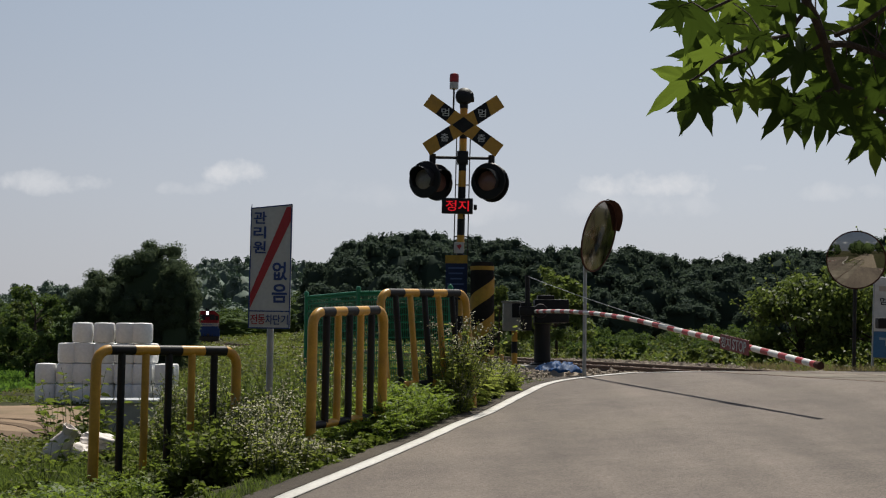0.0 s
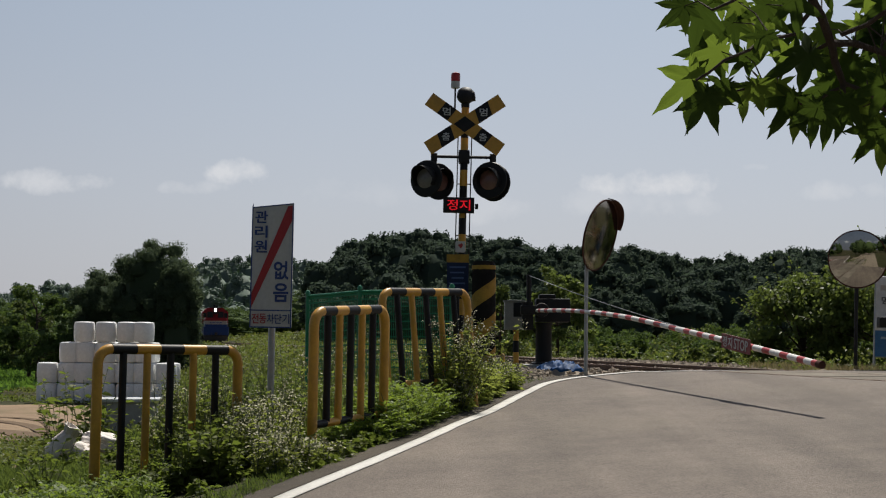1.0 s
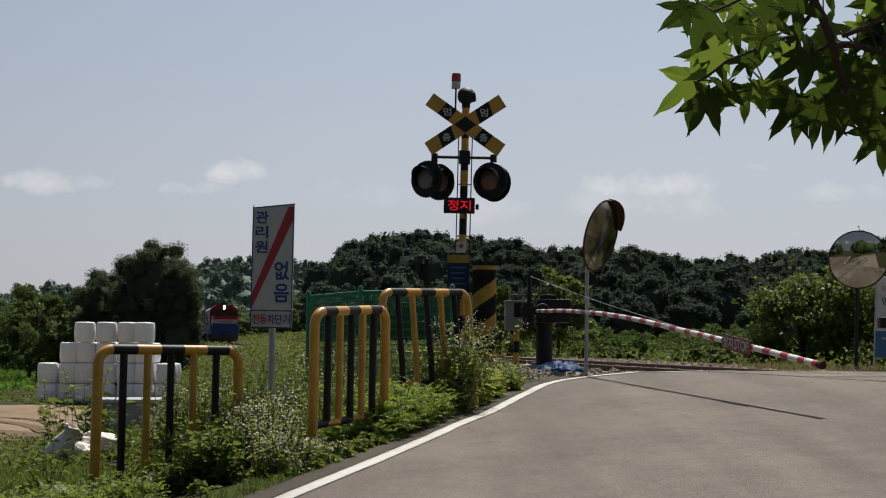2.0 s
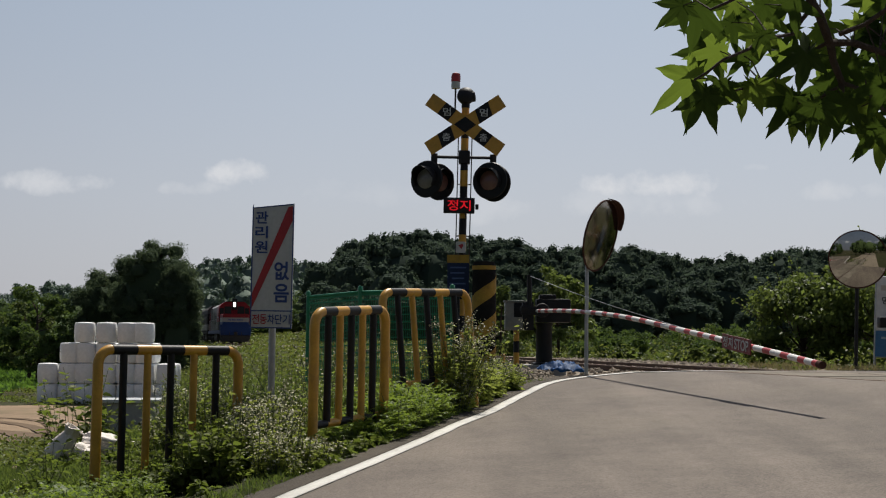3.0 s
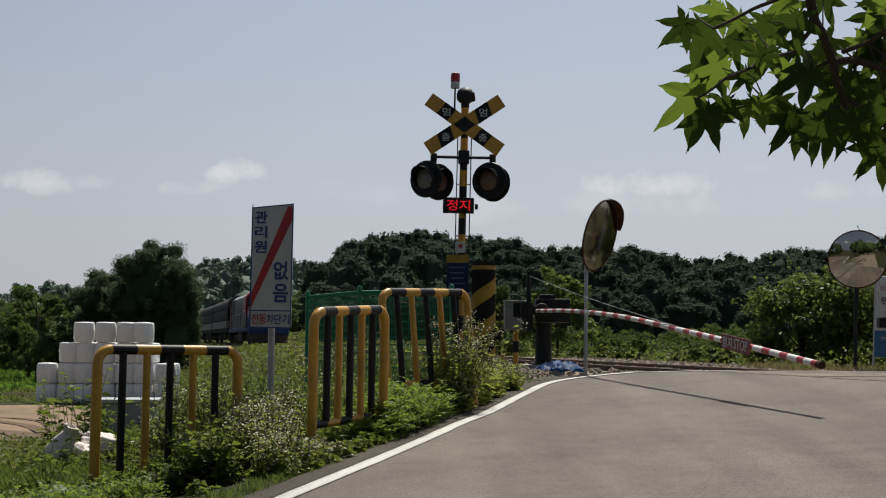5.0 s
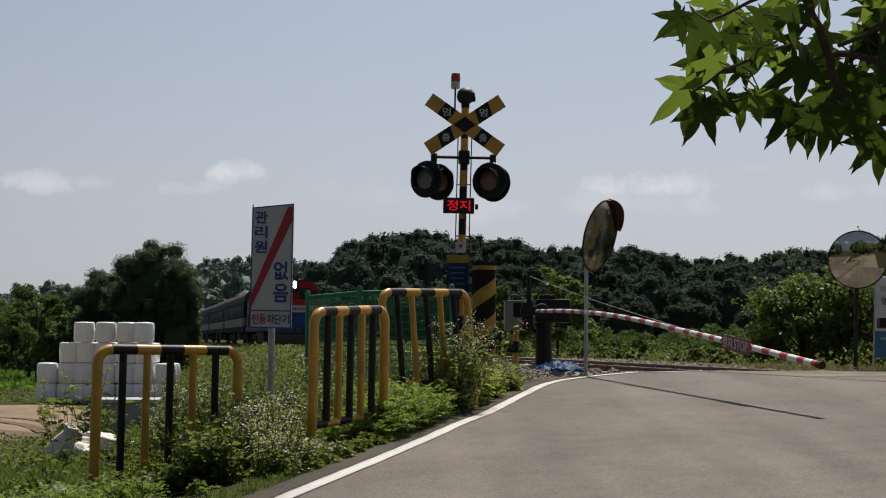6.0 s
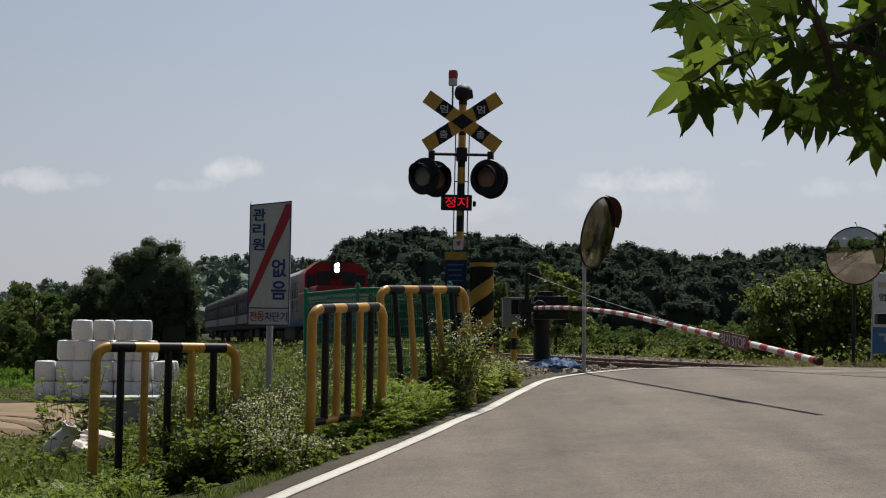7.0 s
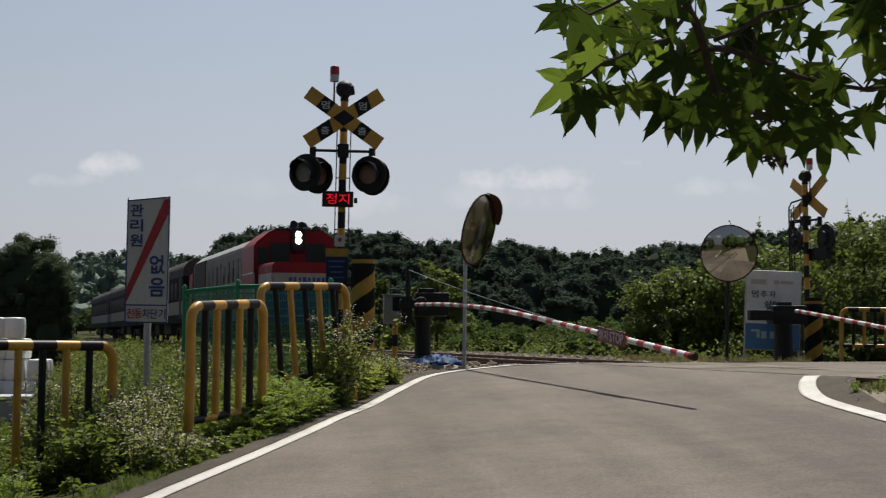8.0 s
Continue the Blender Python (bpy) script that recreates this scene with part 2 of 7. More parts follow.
M["rust_rim"] = surface("brown_rim_paint", (0.085, 0.04, 0.03), (0.055, 0.026, 0.02), 7.0, 0.8, bump=0.1, spec=0.1)
M["mirror"] = surface("mirror_face", (0.46, 0.45, 0.42), (0.4, 0.39, 0.36), 3.0, 0.04, 1.0, bump=0.0)
M["worn_mirror"] = surface("weathered_mirror_face", (0.5, 0.48, 0.46), (0.32, 0.29, 0.25), 2.2, 0.12, 1.0, bump=0.03, bump_scale=6, dirt=(0.24, 0.17, 0.1), dirt_amount=0.6)
M["lens"] = surface("grey_lens", (0.22, 0.2, 0.19), (0.16, 0.14, 0.13), 8.0, 0.25, bump=0.1)
M["lens_red"] = surface("dull_red_lens", (0.2, 0.1, 0.085), (0.15, 0.075, 0.065), 8.0, 0.25, bump=0.1)
M["led"] = glow("led_red", (1.0, 0.012, 0.025), 0.48)
M["head"] = glow("headlamp", (1.0, 0.97, 0.85), 14.0)
M["loco_red"] = surface("loco_red", (0.25, 0.012, 0.018), (0.17, 0.009, 0.013), 1.5, 0.5, bump=0.04, dirt=(0.12, 0.03, 0.03), dirt_amount=0.35, spec=0.2)
M["loco_blue"] = surface("loco_blue", (0.012, 0.04, 0.15), (0.01, 0.03, 0.11), 1.5, 0.5, bump=0.04, dirt=(0.04, 0.04, 0.045), dirt_amount=0.45, spec=0.2)
M["loco_grey"] = surface("loco_grey", (0.125, 0.12, 0.096), (0.085, 0.082, 0.066), 1.2, 0.6, bump=0.05, dirt=(0.06, 0.05, 0.04), dirt_amount=0.7, spec=0.25)
M["band"] = surface("grimy_white_band", (0.34, 0.31, 0.28), (0.26, 0.235, 0.21), 1.5, 0.5, bump=0.03, dirt=(0.16, 0.12, 0.1), dirt_amount=0.5, spec=0.3)
# paler than loco_grey: sky sheen on the hood's slope put into the colour
M["hood_sheen"] = surface("hood_sheen", (0.36, 0.36, 0.34), (0.27, 0.27, 0.26), 1.0, 0.5, bump=0.05, dirt=(0.14, 0.13, 0.11), dirt_amount=0.5)
M["coach_dark"] = surface("coach_dark_grey", (0.024, 0.024, 0.024), (0.018, 0.018, 0.018), 1.2, 0.75, bump=0.04, dirt=(0.06, 0.05, 0.04), dirt_amount=0.4, spec=0.04)
M["coach_cream"] = surface("coach_cream", (0.19, 0.178, 0.155), (0.15, 0.14, 0.122), 1.2, 0.65, bump=0.04, dirt=(0.25, 0.22, 0.18), dirt_amount=0.4)
M["coach_roof"] = surface("coach_roof", (0.09, 0.088, 0.084), (0.06, 0.058, 0.055), 1.0, 0.85, 0.0, bump=0.1, spec=0.12)
M["tinted"] = surface("tinted_coach_glass", (0.012, 0.013, 0.014), (0.01, 0.011, 0.012), 3.0, 0.5, bump=0.0, spec=0.06)
M["glass"] = surface("dark_train_glass", (0.012, 0.014, 0.016), (0.01, 0.012, 0.013), 3.0, 0.15, bump=0.0, spec=0.35)
M["under"] = surface("underframe_grime", (0.03, 0.027, 0.024), (0.045, 0.038, 0.03), 3.0, 0.8, bump=0.2)
M["plastic_sack"] = surface("woven_sack", (0.72, 0.66, 0.6), (0.55, 0.48, 0.43), 4.0, 0.6, bump=0.5, bump_scale=25, dirt=(0.2, 0.16, 0.12), dirt_amount=0.5)
M["bark"] = surface("bark", (0.075, 0.058, 0.045), (0.05, 0.038, 0.03), 9.0, 0.9, bump=0.8, bump_scale=30, spec=0.15)
M["forest"] = leafage("forest_leaves", (0.044, 0.065, 0.05), (0.064, 0.09, 0.063), (0.075, 0.105, 0.066), 0.9, 0.42, coarse=0.08, spec=0.06)
# distant haze is painted into this leaf colour as a pale bluish cast
M["hazed_forest"] = leafage("hazed_forest_leaves", (0.11, 0.15, 0.122), (0.14, 0.188, 0.145), (0.05, 0.09, 0.03), 0.7, 0.2, coarse=0.03)
M["pine"] = leafage("pine_needles", (0.042, 0.066, 0.042), (0.088, 0.116, 0.07), (0.12, 0.16, 0.08), 0.9, 0.4, coarse=0.5, spec=0.05)
M["shrub"] = leafage("shrub_leaves", (0.03, 0.05, 0.017), (0.09, 0.12, 0.036), (0.16, 0.21, 0.045), 0.6, 0.35, coarse=0.7)
M["weed"] = leafage("weed_leaves", (0.028, 0.041, 0.01), (0.155, 0.175, 0.042), (0.22, 0.29, 0.045), 0.55, 0.36, spread=0.28, coarse=1.6, spec=0.1)
M["bank_weed"] = leafage("bank_weed_leaves", (0.034, 0.052, 0.013), (0.145, 0.16, 0.04), (0.2, 0.235, 0.045), 0.55, 0.35, spread=0.3, coarse=0.35, spec=0.15)
M["pale_weed"] = leafage("pale_weed_leaves", (0.1, 0.128, 0.03), (0.23, 0.25, 0.07), (0.4, 0.47, 0.09), 0.7, 0.4, coarse=1.6, spec=0.05)
M["gloss_leaf"] = leafage("glossy_tree_leaves", (0.042, 0.066, 0.02), (0.125, 0.16, 0.048), (0.22, 0.29, 0.06), 0.5, 0.35, coarse=0.7)
M["gloss_leaf"].node_tree.nodes["Principled BSDF"].inputs["Specular IOR Level"].default_value = 0.14
M["weed_light"] = leafage("bright_weed_leaves", (0.045, 0.082, 0.018), (0.15, 0.2, 0.042), (0.3, 0.41, 0.05), 0.5, 0.4, coarse=1.6)
M["grass"] = leafage("grass_blades", (0.045, 0.078, 0.018), (0.135, 0.17, 0.046), (0.2, 0.27, 0.05), 0.5, 0.35, coarse=0.8)
M["dry_grass"] = leafage("dry_grass_blades", (0.15, 0.12, 0.06), (0.3, 0.25, 0.13), (0.25, 0.22, 0.1), 0.7, 0.3, coarse=0.8)
M["rice"] = leafage("rice_blades", (0.05, 0.115, 0.022), (0.095, 0.18, 0.034), (0.18, 0.32, 0.045), 0.5, 0.35, coarse=0.1)
M["petal"] = surface("cream_petals", (0.4, 0.38, 0.24), (0.34, 0.32, 0.18), 5.0, 0.7, bump=0.0)
M["stem"] = surface("green_stems", (0.06, 0.09, 0.025), (0.085, 0.09, 0.03), 8.0, 0.7, bump=0.0)
# one maple leaf in two copies: shade and sunlight put into their colours
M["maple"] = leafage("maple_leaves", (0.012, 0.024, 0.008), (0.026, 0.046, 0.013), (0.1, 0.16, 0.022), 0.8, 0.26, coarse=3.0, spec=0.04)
M["maple_lit"] = leafage("sunlit_maple_leaves", (0.03, 0.055, 0.012), (0.055, 0.09, 0.02), (0.19, 0.27, 0.035), 0.75, 0.42, coarse=3.0, spec=0.05)
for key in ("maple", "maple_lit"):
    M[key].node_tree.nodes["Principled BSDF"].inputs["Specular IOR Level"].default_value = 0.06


# ---- mesh tools ----
def mesh_of(name, bm, material, smooth=True):
    me = bpy.data.meshes.new(name)
    bmesh.ops.recalc_face_normals(bm, faces=bm.faces)
    bm.to_mesh(me)
    bm.free()
    mats = material if isinstance(material, (list, tuple)) else [material]
    for m in mats:
        me.materials.append(m)
    if smooth:
        me.shade_smooth()
        me.set_sharp_from_angle(angle=radians(35))
    return me


def part(name, bm, material, parent, label="", smooth=True):
    ob = new(name, mesh_of(name, bm, material, smooth))
    ob.parent = parent
    if label:
        tagged(ob, label)
    return ob


def thing(name, m, label, category, group="", kind=""):
    ob = new(name)
    ob.empty_display_size = 0.2
    ob.matrix_world = m
    return tagged(ob, label, category, group, kind)


def box(bm, c, size, m=None, bevel=0.0):
    r = bmesh.ops.create_cube(bm, size=1.0)
    t = Matrix.LocRotScale(Vector(c), None, Vector(size))
    bmesh.ops.transform(bm, matrix=(m @ t) if m else t, verts=r["verts"])
    if bevel:
        es = list({e for v in r["verts"] for e in v.link_edges})
        bmesh.ops.bevel(bm, geom=es, offset=bevel, segments=2, affect="EDGES", profile=0.7)
    return bm


def tube(bm, pts, radius, seg=10, caps=True):
    """A round bar along points; radius is one number or one for each point."""
    pts = [Vector(p) for p in pts]
    rs = radius if isinstance(radius, (list, tuple)) else [radius] * len(pts)
    rings, ref = [], None
    for i, p in enumerate(pts):
        d = (pts[min(i + 1, len(pts) - 1)] - pts[max(i - 1, 0)]).normalized()
        if ref is None:
            ref = d.orthogonal().normalized()
        ref = (ref - d * ref.dot(d)).normalized()
        side = d.cross(ref)
        rings.append([bm.verts.new(p + rs[i] * (math.cos(a) * ref + math.sin(a) * side)) for a in [k * 2 * math.pi / seg for k in range(seg)]])
    for a, b in zip(rings, rings[1:]):
        for k in range(seg):
            bm.faces.new((a[k], a[(k + 1) % seg], b[(k + 1) % seg], b[k]))
    if caps:
        bm.faces.new(rings[0][::-1])
        bm.faces.new(rings[-1])
    return bm


def lathe(bm, profile, seg=28, m=None):
    """A turned form about z from (radius, height) pairs, closed at both ends."""
    m = m or Matrix()
    rings = []
    for r, z in profile:
        rings.append([bm.verts.new(m @ Vector((r * math.cos(k * 2 * math.pi / seg), r * math.sin(k * 2 * math.pi / seg), z))) for k in range(seg)])
    for a, b in zip(rings, rings[1:]):
        for k in range(seg):
            bm.faces.new((a[k], a[(k + 1) % seg], b[(k + 1) % seg], b[k]))
    bm.faces.new(rings[0][::-1])
    bm.faces.new(rings[-1])
    return bm


def slab(bm, outline, thick, m=None):
    """A plate: outline in x, z, thickness towards +y."""
    m = m or Matrix()
    a = [bm.verts.new(m @ Vector((x, 0, z))) for x, z in outline]
    b = [bm.verts.new(m @ Vector((x, thick, z))) for x, z in outline]
    bm.faces.new(a)
    bm.faces.new(b[::-1])
    n = len(a)
    for i in range(n):
        bm.faces.new((a[i], b[i], b[(i + 1) % n], a[(i + 1) % n]))
    return bm


def rounded(w, h, r, n=5):
    pts = []
    for cx, cz, a0 in ((w / 2 - r, h / 2 - r, 0), (-w / 2 + r, h / 2 - r, 90), (-w / 2 + r, -h / 2 + r, 180), (w / 2 - r, -h / 2 + r, 270)):
        for k in range(n + 1):
            a = radians(a0 + 90 * k / n)
            pts.append((cx + r * math.cos(a), cz + r * math.sin(a)))
    return pts


def words(name, body, height, width, m, material, parent, depth=0.004, bold=0.0):
    """Raised lettering, fitted to a box centred on m, facing -y of m."""
    cu = bpy.data.curves.new(name, "FONT")
    cu.body, cu.align_x, cu.align_y, cu.extrude, cu.offset = body, "LEFT", "BOTTOM", 0.01, bold
    cu.resolution_u = 3
    tmp = new(name, cu)
    dg = bpy.context.evaluated_depsgraph_get()
    me = bpy.data.meshes.new_from_object(tmp.evaluated_get(dg))
    bpy.data.objects.remove(tmp)
    bpy.data.curves.remove(cu)
    co = np.empty(len(me.vertices) * 3)
    me.vertices.foreach_get("co", co)
    co = co.reshape(-1, 3)
    lo, hi = co.min(0), co.max(0)
    q = (co - (lo + hi) / 2) / np.maximum(hi - lo, 1e-6)
    out = np.stack([q[:, 0] * width, -q[:, 2] * depth, q[:, 1] * height], 1)
    me.vertices.foreach_set("co", out.ravel())
    me.materials.clear()
    me.materials.append(material)
    me.update()
    ob = new(name, me)
    ob.parent = parent
    ob.matrix_local = m
    return ob


def mesh_np(name, verts, quads, materials, slots=None):
    """A mesh straight from arrays of corners and four-cornered faces."""
    me = bpy.data.meshes.new(name)
    n, k = len(verts), len(quads)
    me.vertices.add(n)
    me.vertices.foreach_set("co", np.asarray(verts, np.float32).ravel())
    me.loops.add(4 * k)
    me.loops.foreach_set("vertex_index", np.asarray(quads, np.int32).ravel())
    me.polygons.add(k)
    me.polygons.foreach_set("loop_start", np.arange(0, 4 * k, 4, dtype=np.int32))
    if slots is not None:
        me.polygons.foreach_set("material_index", np.asarray(slots, np.int32))
    for m in materials:
        me.materials.append(m)
    me.update(calc_edges=True)
    me.validate()
    return me


# ---- the lie of the land ----
SLOPE = 4.43                      # the line runs straight: Y = 43.26 - 4.43 X
LINE_DIR = Vector((1, -SLOPE, 0)).normalized()
LINE_N = Vector((LINE_DIR.y, -LINE_DIR.x, 0))     # towards the camera's side
RAIL_Z = 0.95
EDGE_L = [(-5.4, -8), (-3.55, 0), (-1.23, 9.87), (-0.68, 11.76), (-0.23, 13.42), (0.05, 14.56), (0.37, 15.56), (0.68, 16.98), (1.0, 18.35), (1.26, 19.45), (1.52, 20.1), (1.76, 20.43),
          (2.23, 20.84), (2.66, 21.04), (3.4, 21.4), (4.44, 21.9), (6.2, 22.5), (9.0, 23.1), (14, 24.2), (40, 29.5)]
EDGE_R = [(3.55, -8), (4.3, 0), (4.86, 8), (4.93, 11.8), (5.0, 12.8), (5.16, 13.5), (5.4, 13.95), (5.75, 14.6), (6.36, 15.5), (6.98, 16.1), (7.9, 16.6), (9.0, 17.0), (10.6, 17.4), (12.6, 17.8), (17, 18.6), (42, 23.5)]
LINE_R = [(3.3, -8), (4.1, 0), (4.62, 8), (4.745, 11.4), (4.78, 12.3), (4.84, 13.2), (4.93, 13.75), (5.09, 14.33), (5.41, 14.99)]


def line_side(x, y):
    """Distance from the railway's centre line, positive on the camera's side."""
    return ((43.26 - y) / SLOPE - x) * 0.9755


def smooth(v, lo, hi):
    t = np.clip((v - lo) / (hi - lo), 0, 1)
    return t * t * (3 - 2 * t)


def road_z(x, y):
    plane = np.minimum(0.036 * y + 0.06 * x, 0.93)
    return plane + (0.945 - plane) * smooth(1.85 - line_side(x, y), 0, 1.0)


def edge_x(y):
    return np.interp(y, [p[1] for p in EDGE_L[:12]], [p[0] for p in EDGE_L[:12]])


def ripples(x, y):
    return np.sin(x * 0.9 + 1.3 * np.sin(y * 0.37)) * np.cos(y * 0.71 + np.sin(x * 0.53))


def hill(x, y):
    az = x / np.maximum(y, 1.0)
    h = np.interp(az, [-0.6, -0.33, -0.2, -0.1, -0.03, 0.05, 0.12, 0.18, 0.26, 0.32, 0.42, 0.6], [0, 0, 0, 2, 6.5, 6.5, 5.5, 5.0, 5.5, 5.0, 8.0, 11])
    near = h * smooth(y, 130, 225)
    far = np.interp(az, [-0.6, -0.33, -0.26, -0.16, -0.05, 0.6], [2, 5, 9, 16, 13, 10]) * smooth(y, 330, 520)
    return (near + far) * (y > 60)


def ground_z(x, y):
    x, y = np.asarray(x, float), np.asarray(y, float)
    s = line_side(x, y)
    d = edge_x(np.clip(y, -8, 20.5)) - x
    bank = road_z(x + np.maximum(d, 0), y) - 0.05 - 0.22 * np.maximum(np.minimum(d, 2.2) - 0.5, 0) - 0.13 * np.maximum(d - 2.2, 0) - 0.12 * np.maximum(d - 6.0, 0)
    rail = 0.62 - 0.40 * np.maximum(np.abs(s) - 2.6, 0)
    plain = np.where(s > 0, -1.65, 0.25)
    z = np.maximum(np.maximum(bank, rail), plain)
    z = np.where(s < 0, np.maximum(0.25 + 0.33 * smooth(-s, 1.8, 4), 0.62 - 0.1 * np.maximum(np.abs(s) - 2.6, 0)), z)
    right = np.where((s > 0) & (d < 0), road_z(x, y) - 0.05, z)
    z = np.where((s > 0) & (d < 0), np.minimum(right, 0.75), z)
    z = z + 0.04 * ripples(x, y) * (d > 0.8) * (np.abs(s) > 3) + 0.25 * ripples(x * 0.11, y * 0.09) * (y > 70)
    return z + hill(x, y)


def steps(pairs):
    out = []
    for a, b, n in pairs:
        out += list(np.linspace(a, b, n, endpoint=False))
    return np.array(out + [pairs[-1][1]])


gx = steps([(-2500, -300, 8), (-300, -60, 24), (-60, -14, 46), (-14, 12, 80), (12, 40, 40), (40, 300, 40), (300, 2500, 8)])
gy = steps([(-400, -20, 8), (-20, 4, 24), (4, 30, 80), (30, 90, 60), (90, 330, 60), (330, 700, 24), (700, 4000, 10)])
GX, GY = np.meshgrid(gx, gy)
GZ = ground_z(GX, GY)
# the sheet sinks a little under the carriageway
nx = len(gx)
idx = np.arange(len(gy) * nx).reshape(len(gy), nx)
quads = np.stack([idx[:-1, :-1], idx[:-1, 1:], idx[1:, 1:], idx[1:, :-1]], -1).reshape(-1, 4)
ground = new("ground", mesh_np("ground", np.stack([GX, GY, GZ], -1).reshape(-1, 3), quads, [M["soil"]]))
ground.data.shade_smooth()
tagged(ground, "uneven overgrown earth sloping down from the road", "ground", kind="structure")


# ---- carriageway, edge lines, dirt yard ----
def resample(line, n):
    p = np.array(line, float)
    d = np.r_[0, np.cumsum(np.linalg.norm(np.diff(p, axis=0), axis=1))]
    # a smooth curve through the points
    t = np.linspace(0, d[-1], n)
    q = np.stack([np.interp(t, d, p[:, k]) for k in (0, 1)], 1)
    for _ in range(14):
        q[1:-1] = 0.25 * q[:-2] + 0.5 * q[1:-1] + 0.25 * q[2:]
    return q


def strip(name, a, b, cols, lift, material, label, category, thick=0.06):
    """A sheet of road between two edges, with a worn side face."""
    n = len(a)
    f = np.linspace(0, 1, cols + 1)[None, :, None]
    p = a[:, None] * (1 - f) + b[:, None] * f
    z = road_z(p[..., 0], p[..., 1]) + lift
    top = np.concatenate([p, z[..., None]], -1)
    top = np.concatenate([top[:, :1] - [0, 0, thick], top, top[:, -1:] - [0, 0, thick]], 1)
    c = cols + 3
    i = np.arange(n * c).reshape(n, c)
    q = np.stack([i[:-1, :-1], i[:-1, 1:], i[1:, 1:], i[1:, :-1]], -1).reshape(-1, 4)
    ob = new(name, mesh_np(name, top.reshape(-1, 3), q, [material]))
    return tagged(ob, label, category, kind="structure")


L, R = resample(EDGE_L, 800), resample(EDGE_R, 800)


def outward(c, by):
    """A line moved sideways by a width, or by one width for each point."""
    t = np.gradient(c, axis=0)
    nrm = np.stack([-t[:, 1], t[:, 0]], 1)
    return c + by * nrm / np.linalg.norm(nrm, axis=1)[:, None]


jag = np.array([0.05 * noise.noise(Vector((k * 0.45, 3.1, 0))) + 0.03 * noise.noise(Vector((k * 1.35, 1.1, 0))) for k in range(0, len(L))]) * 0.8
verge_w = np.interp(L[:, 1], [18.6, 19.7], [0.2, 0.5]) - np.interp(L[:, 0], [1.75, 2.3], [0.0, 0.36])   # a tongue of asphalt at the bend
shoulder = outward(L, verge_w[:, None]) + jag[:, None] * 1.3
strip("road", shoulder, outward(R, -0.02) - jag[:, None] * 0.7, 44, 0.0, M["asphalt"], "grey worn asphalt road rising to the crossing", "road")
inner = outward(L, -0.04) + jag[:, None] * 0.3
keep = L[:, 0] < 3.6
strip("road_shoulder", (shoulder + (L - inner) * 0.02)[keep], inner[keep], 4, 0.006, M["old_asphalt"], "dark worn strip of older asphalt beside the edge line", "road shoulder", 0.004)
keep = L[:, 0] < 4.6
wave = np.array([0.012 * noise.noise(Vector((k * 0.19, 8.0, 0))) for k in range(len(L))])[:, None]
strip("edge_line_1", (outward(L, -0.06) + wave)[keep], (outward(L, -0.21) + wave[::-1])[keep], 3, 0.01, M["line"], "worn white painted edge line on the asphalt", "road marking", 0.004)
R2 = resample(LINE_R, 200)
strip("edge_line_2", outward(R2, 0.09), outward(R2, -0.09), 6, 0.011, M["line"], "worn white painted edge line round the corner", "road marking", 0.004)


corner = (R2[:, 1] > 7.0)
frayed = np.array([0.09 * noise.noise(Vector((k * 0.3, 5.2, 0))) for k in range(len(R2))])[:, None]
strip("corner_shoulder", outward(R2, -0.07)[corner], (outward(R2, -0.42) + frayed)[corner], 6, 0.007, M["old_asphalt"], "dark older asphalt inside the corner's edge line", "road shoulder", 0.004)


def patch(name, x0, x1, y0, y1, material, label, category, lift=0.03, n=40):
    px, py = np.meshgrid(np.linspace(x0, x1, n), np.linspace(y0, y1, n))
    u, v = (px - x0) / (x1 - x0) * 2 - 1, (py - y0) / (y1 - y0) * 2 - 1
    fade = np.clip((1 - np.maximum(np.abs(u), np.abs(v))) * 5, 0, 1)
    z = ground_z(px, py) + lift * 2 * fade - lift + 0.012 * np.sin(px * 5 + np.sin(py)) * fade
    i = np.arange(n * n).reshape(n, n)
    q = np.stack([i[:-1, :-1], i[:-1, 1:], i[1:, 1:], i[1:, :-1]], -1).reshape(-1, 4)
    ob = new(name, mesh_np(name, np.stack([px, py, z], -1).reshape(-1, 3), q, [material]))
    ob.data.shade_smooth()
    return tagged(ob, label, category, kind="structure")


patch("trodden_patch", -9.5, -5.0, 18.2, 21.4, M["dirt"], "small bare patch of brown earth", "yard", 0.03, 24)
def wheel_mark(pts, width):
    p = resample(pts, 60)
    a, b = outward(p, width / 2), outward(p, -width / 2)
    v = np.concatenate([np.c_[q, ground_z(q[:, 0], q[:, 1]) + 0.06] for q in (a, b)])
    i = np.arange(59)
    ob = new("wheel_mark", mesh_np("wheel_mark", v, np.stack([i, i + 60, i + 61, i + 1], 1), [M["rut"]]))
    tagged(ob, "dark curved wheel mark pressed into bare earth", "wheel mark", kind="structure")


M["rut"] = surface("rutted_earth", (0.17, 0.12, 0.08), (0.12, 0.085, 0.058), 0.8, 0.95, bump=0.6, bump_scale=12, dirt=(0.24, 0.18, 0.12), dirt_amount=0.6, spec=0.1)
for off in (0.0, 1.7, 4.2, 6.1, 9.5):
    wheel_mark([(-33, 58 - off * 1.9), (-25, 57.5 - off * 1.7), (-19, 54.5 - off * 1.5), (-14, 49.5 - off * 1.1), (-12.2, 44 - off * 0.6)], 0.5 if off != 4.2 else 0.9)
patch("dirt_yard", -34, -11.5, 36, 63.5, M["dirt"], "bare trodden pale brown earth yard with wheel marks", "yard", 0.04)


# ---- railway ----
def on_line(y, side=0.0, z=0.0):
    p = Vector(((43.26 - y) / SLOPE, y, z)) + LINE_N * side
    return p


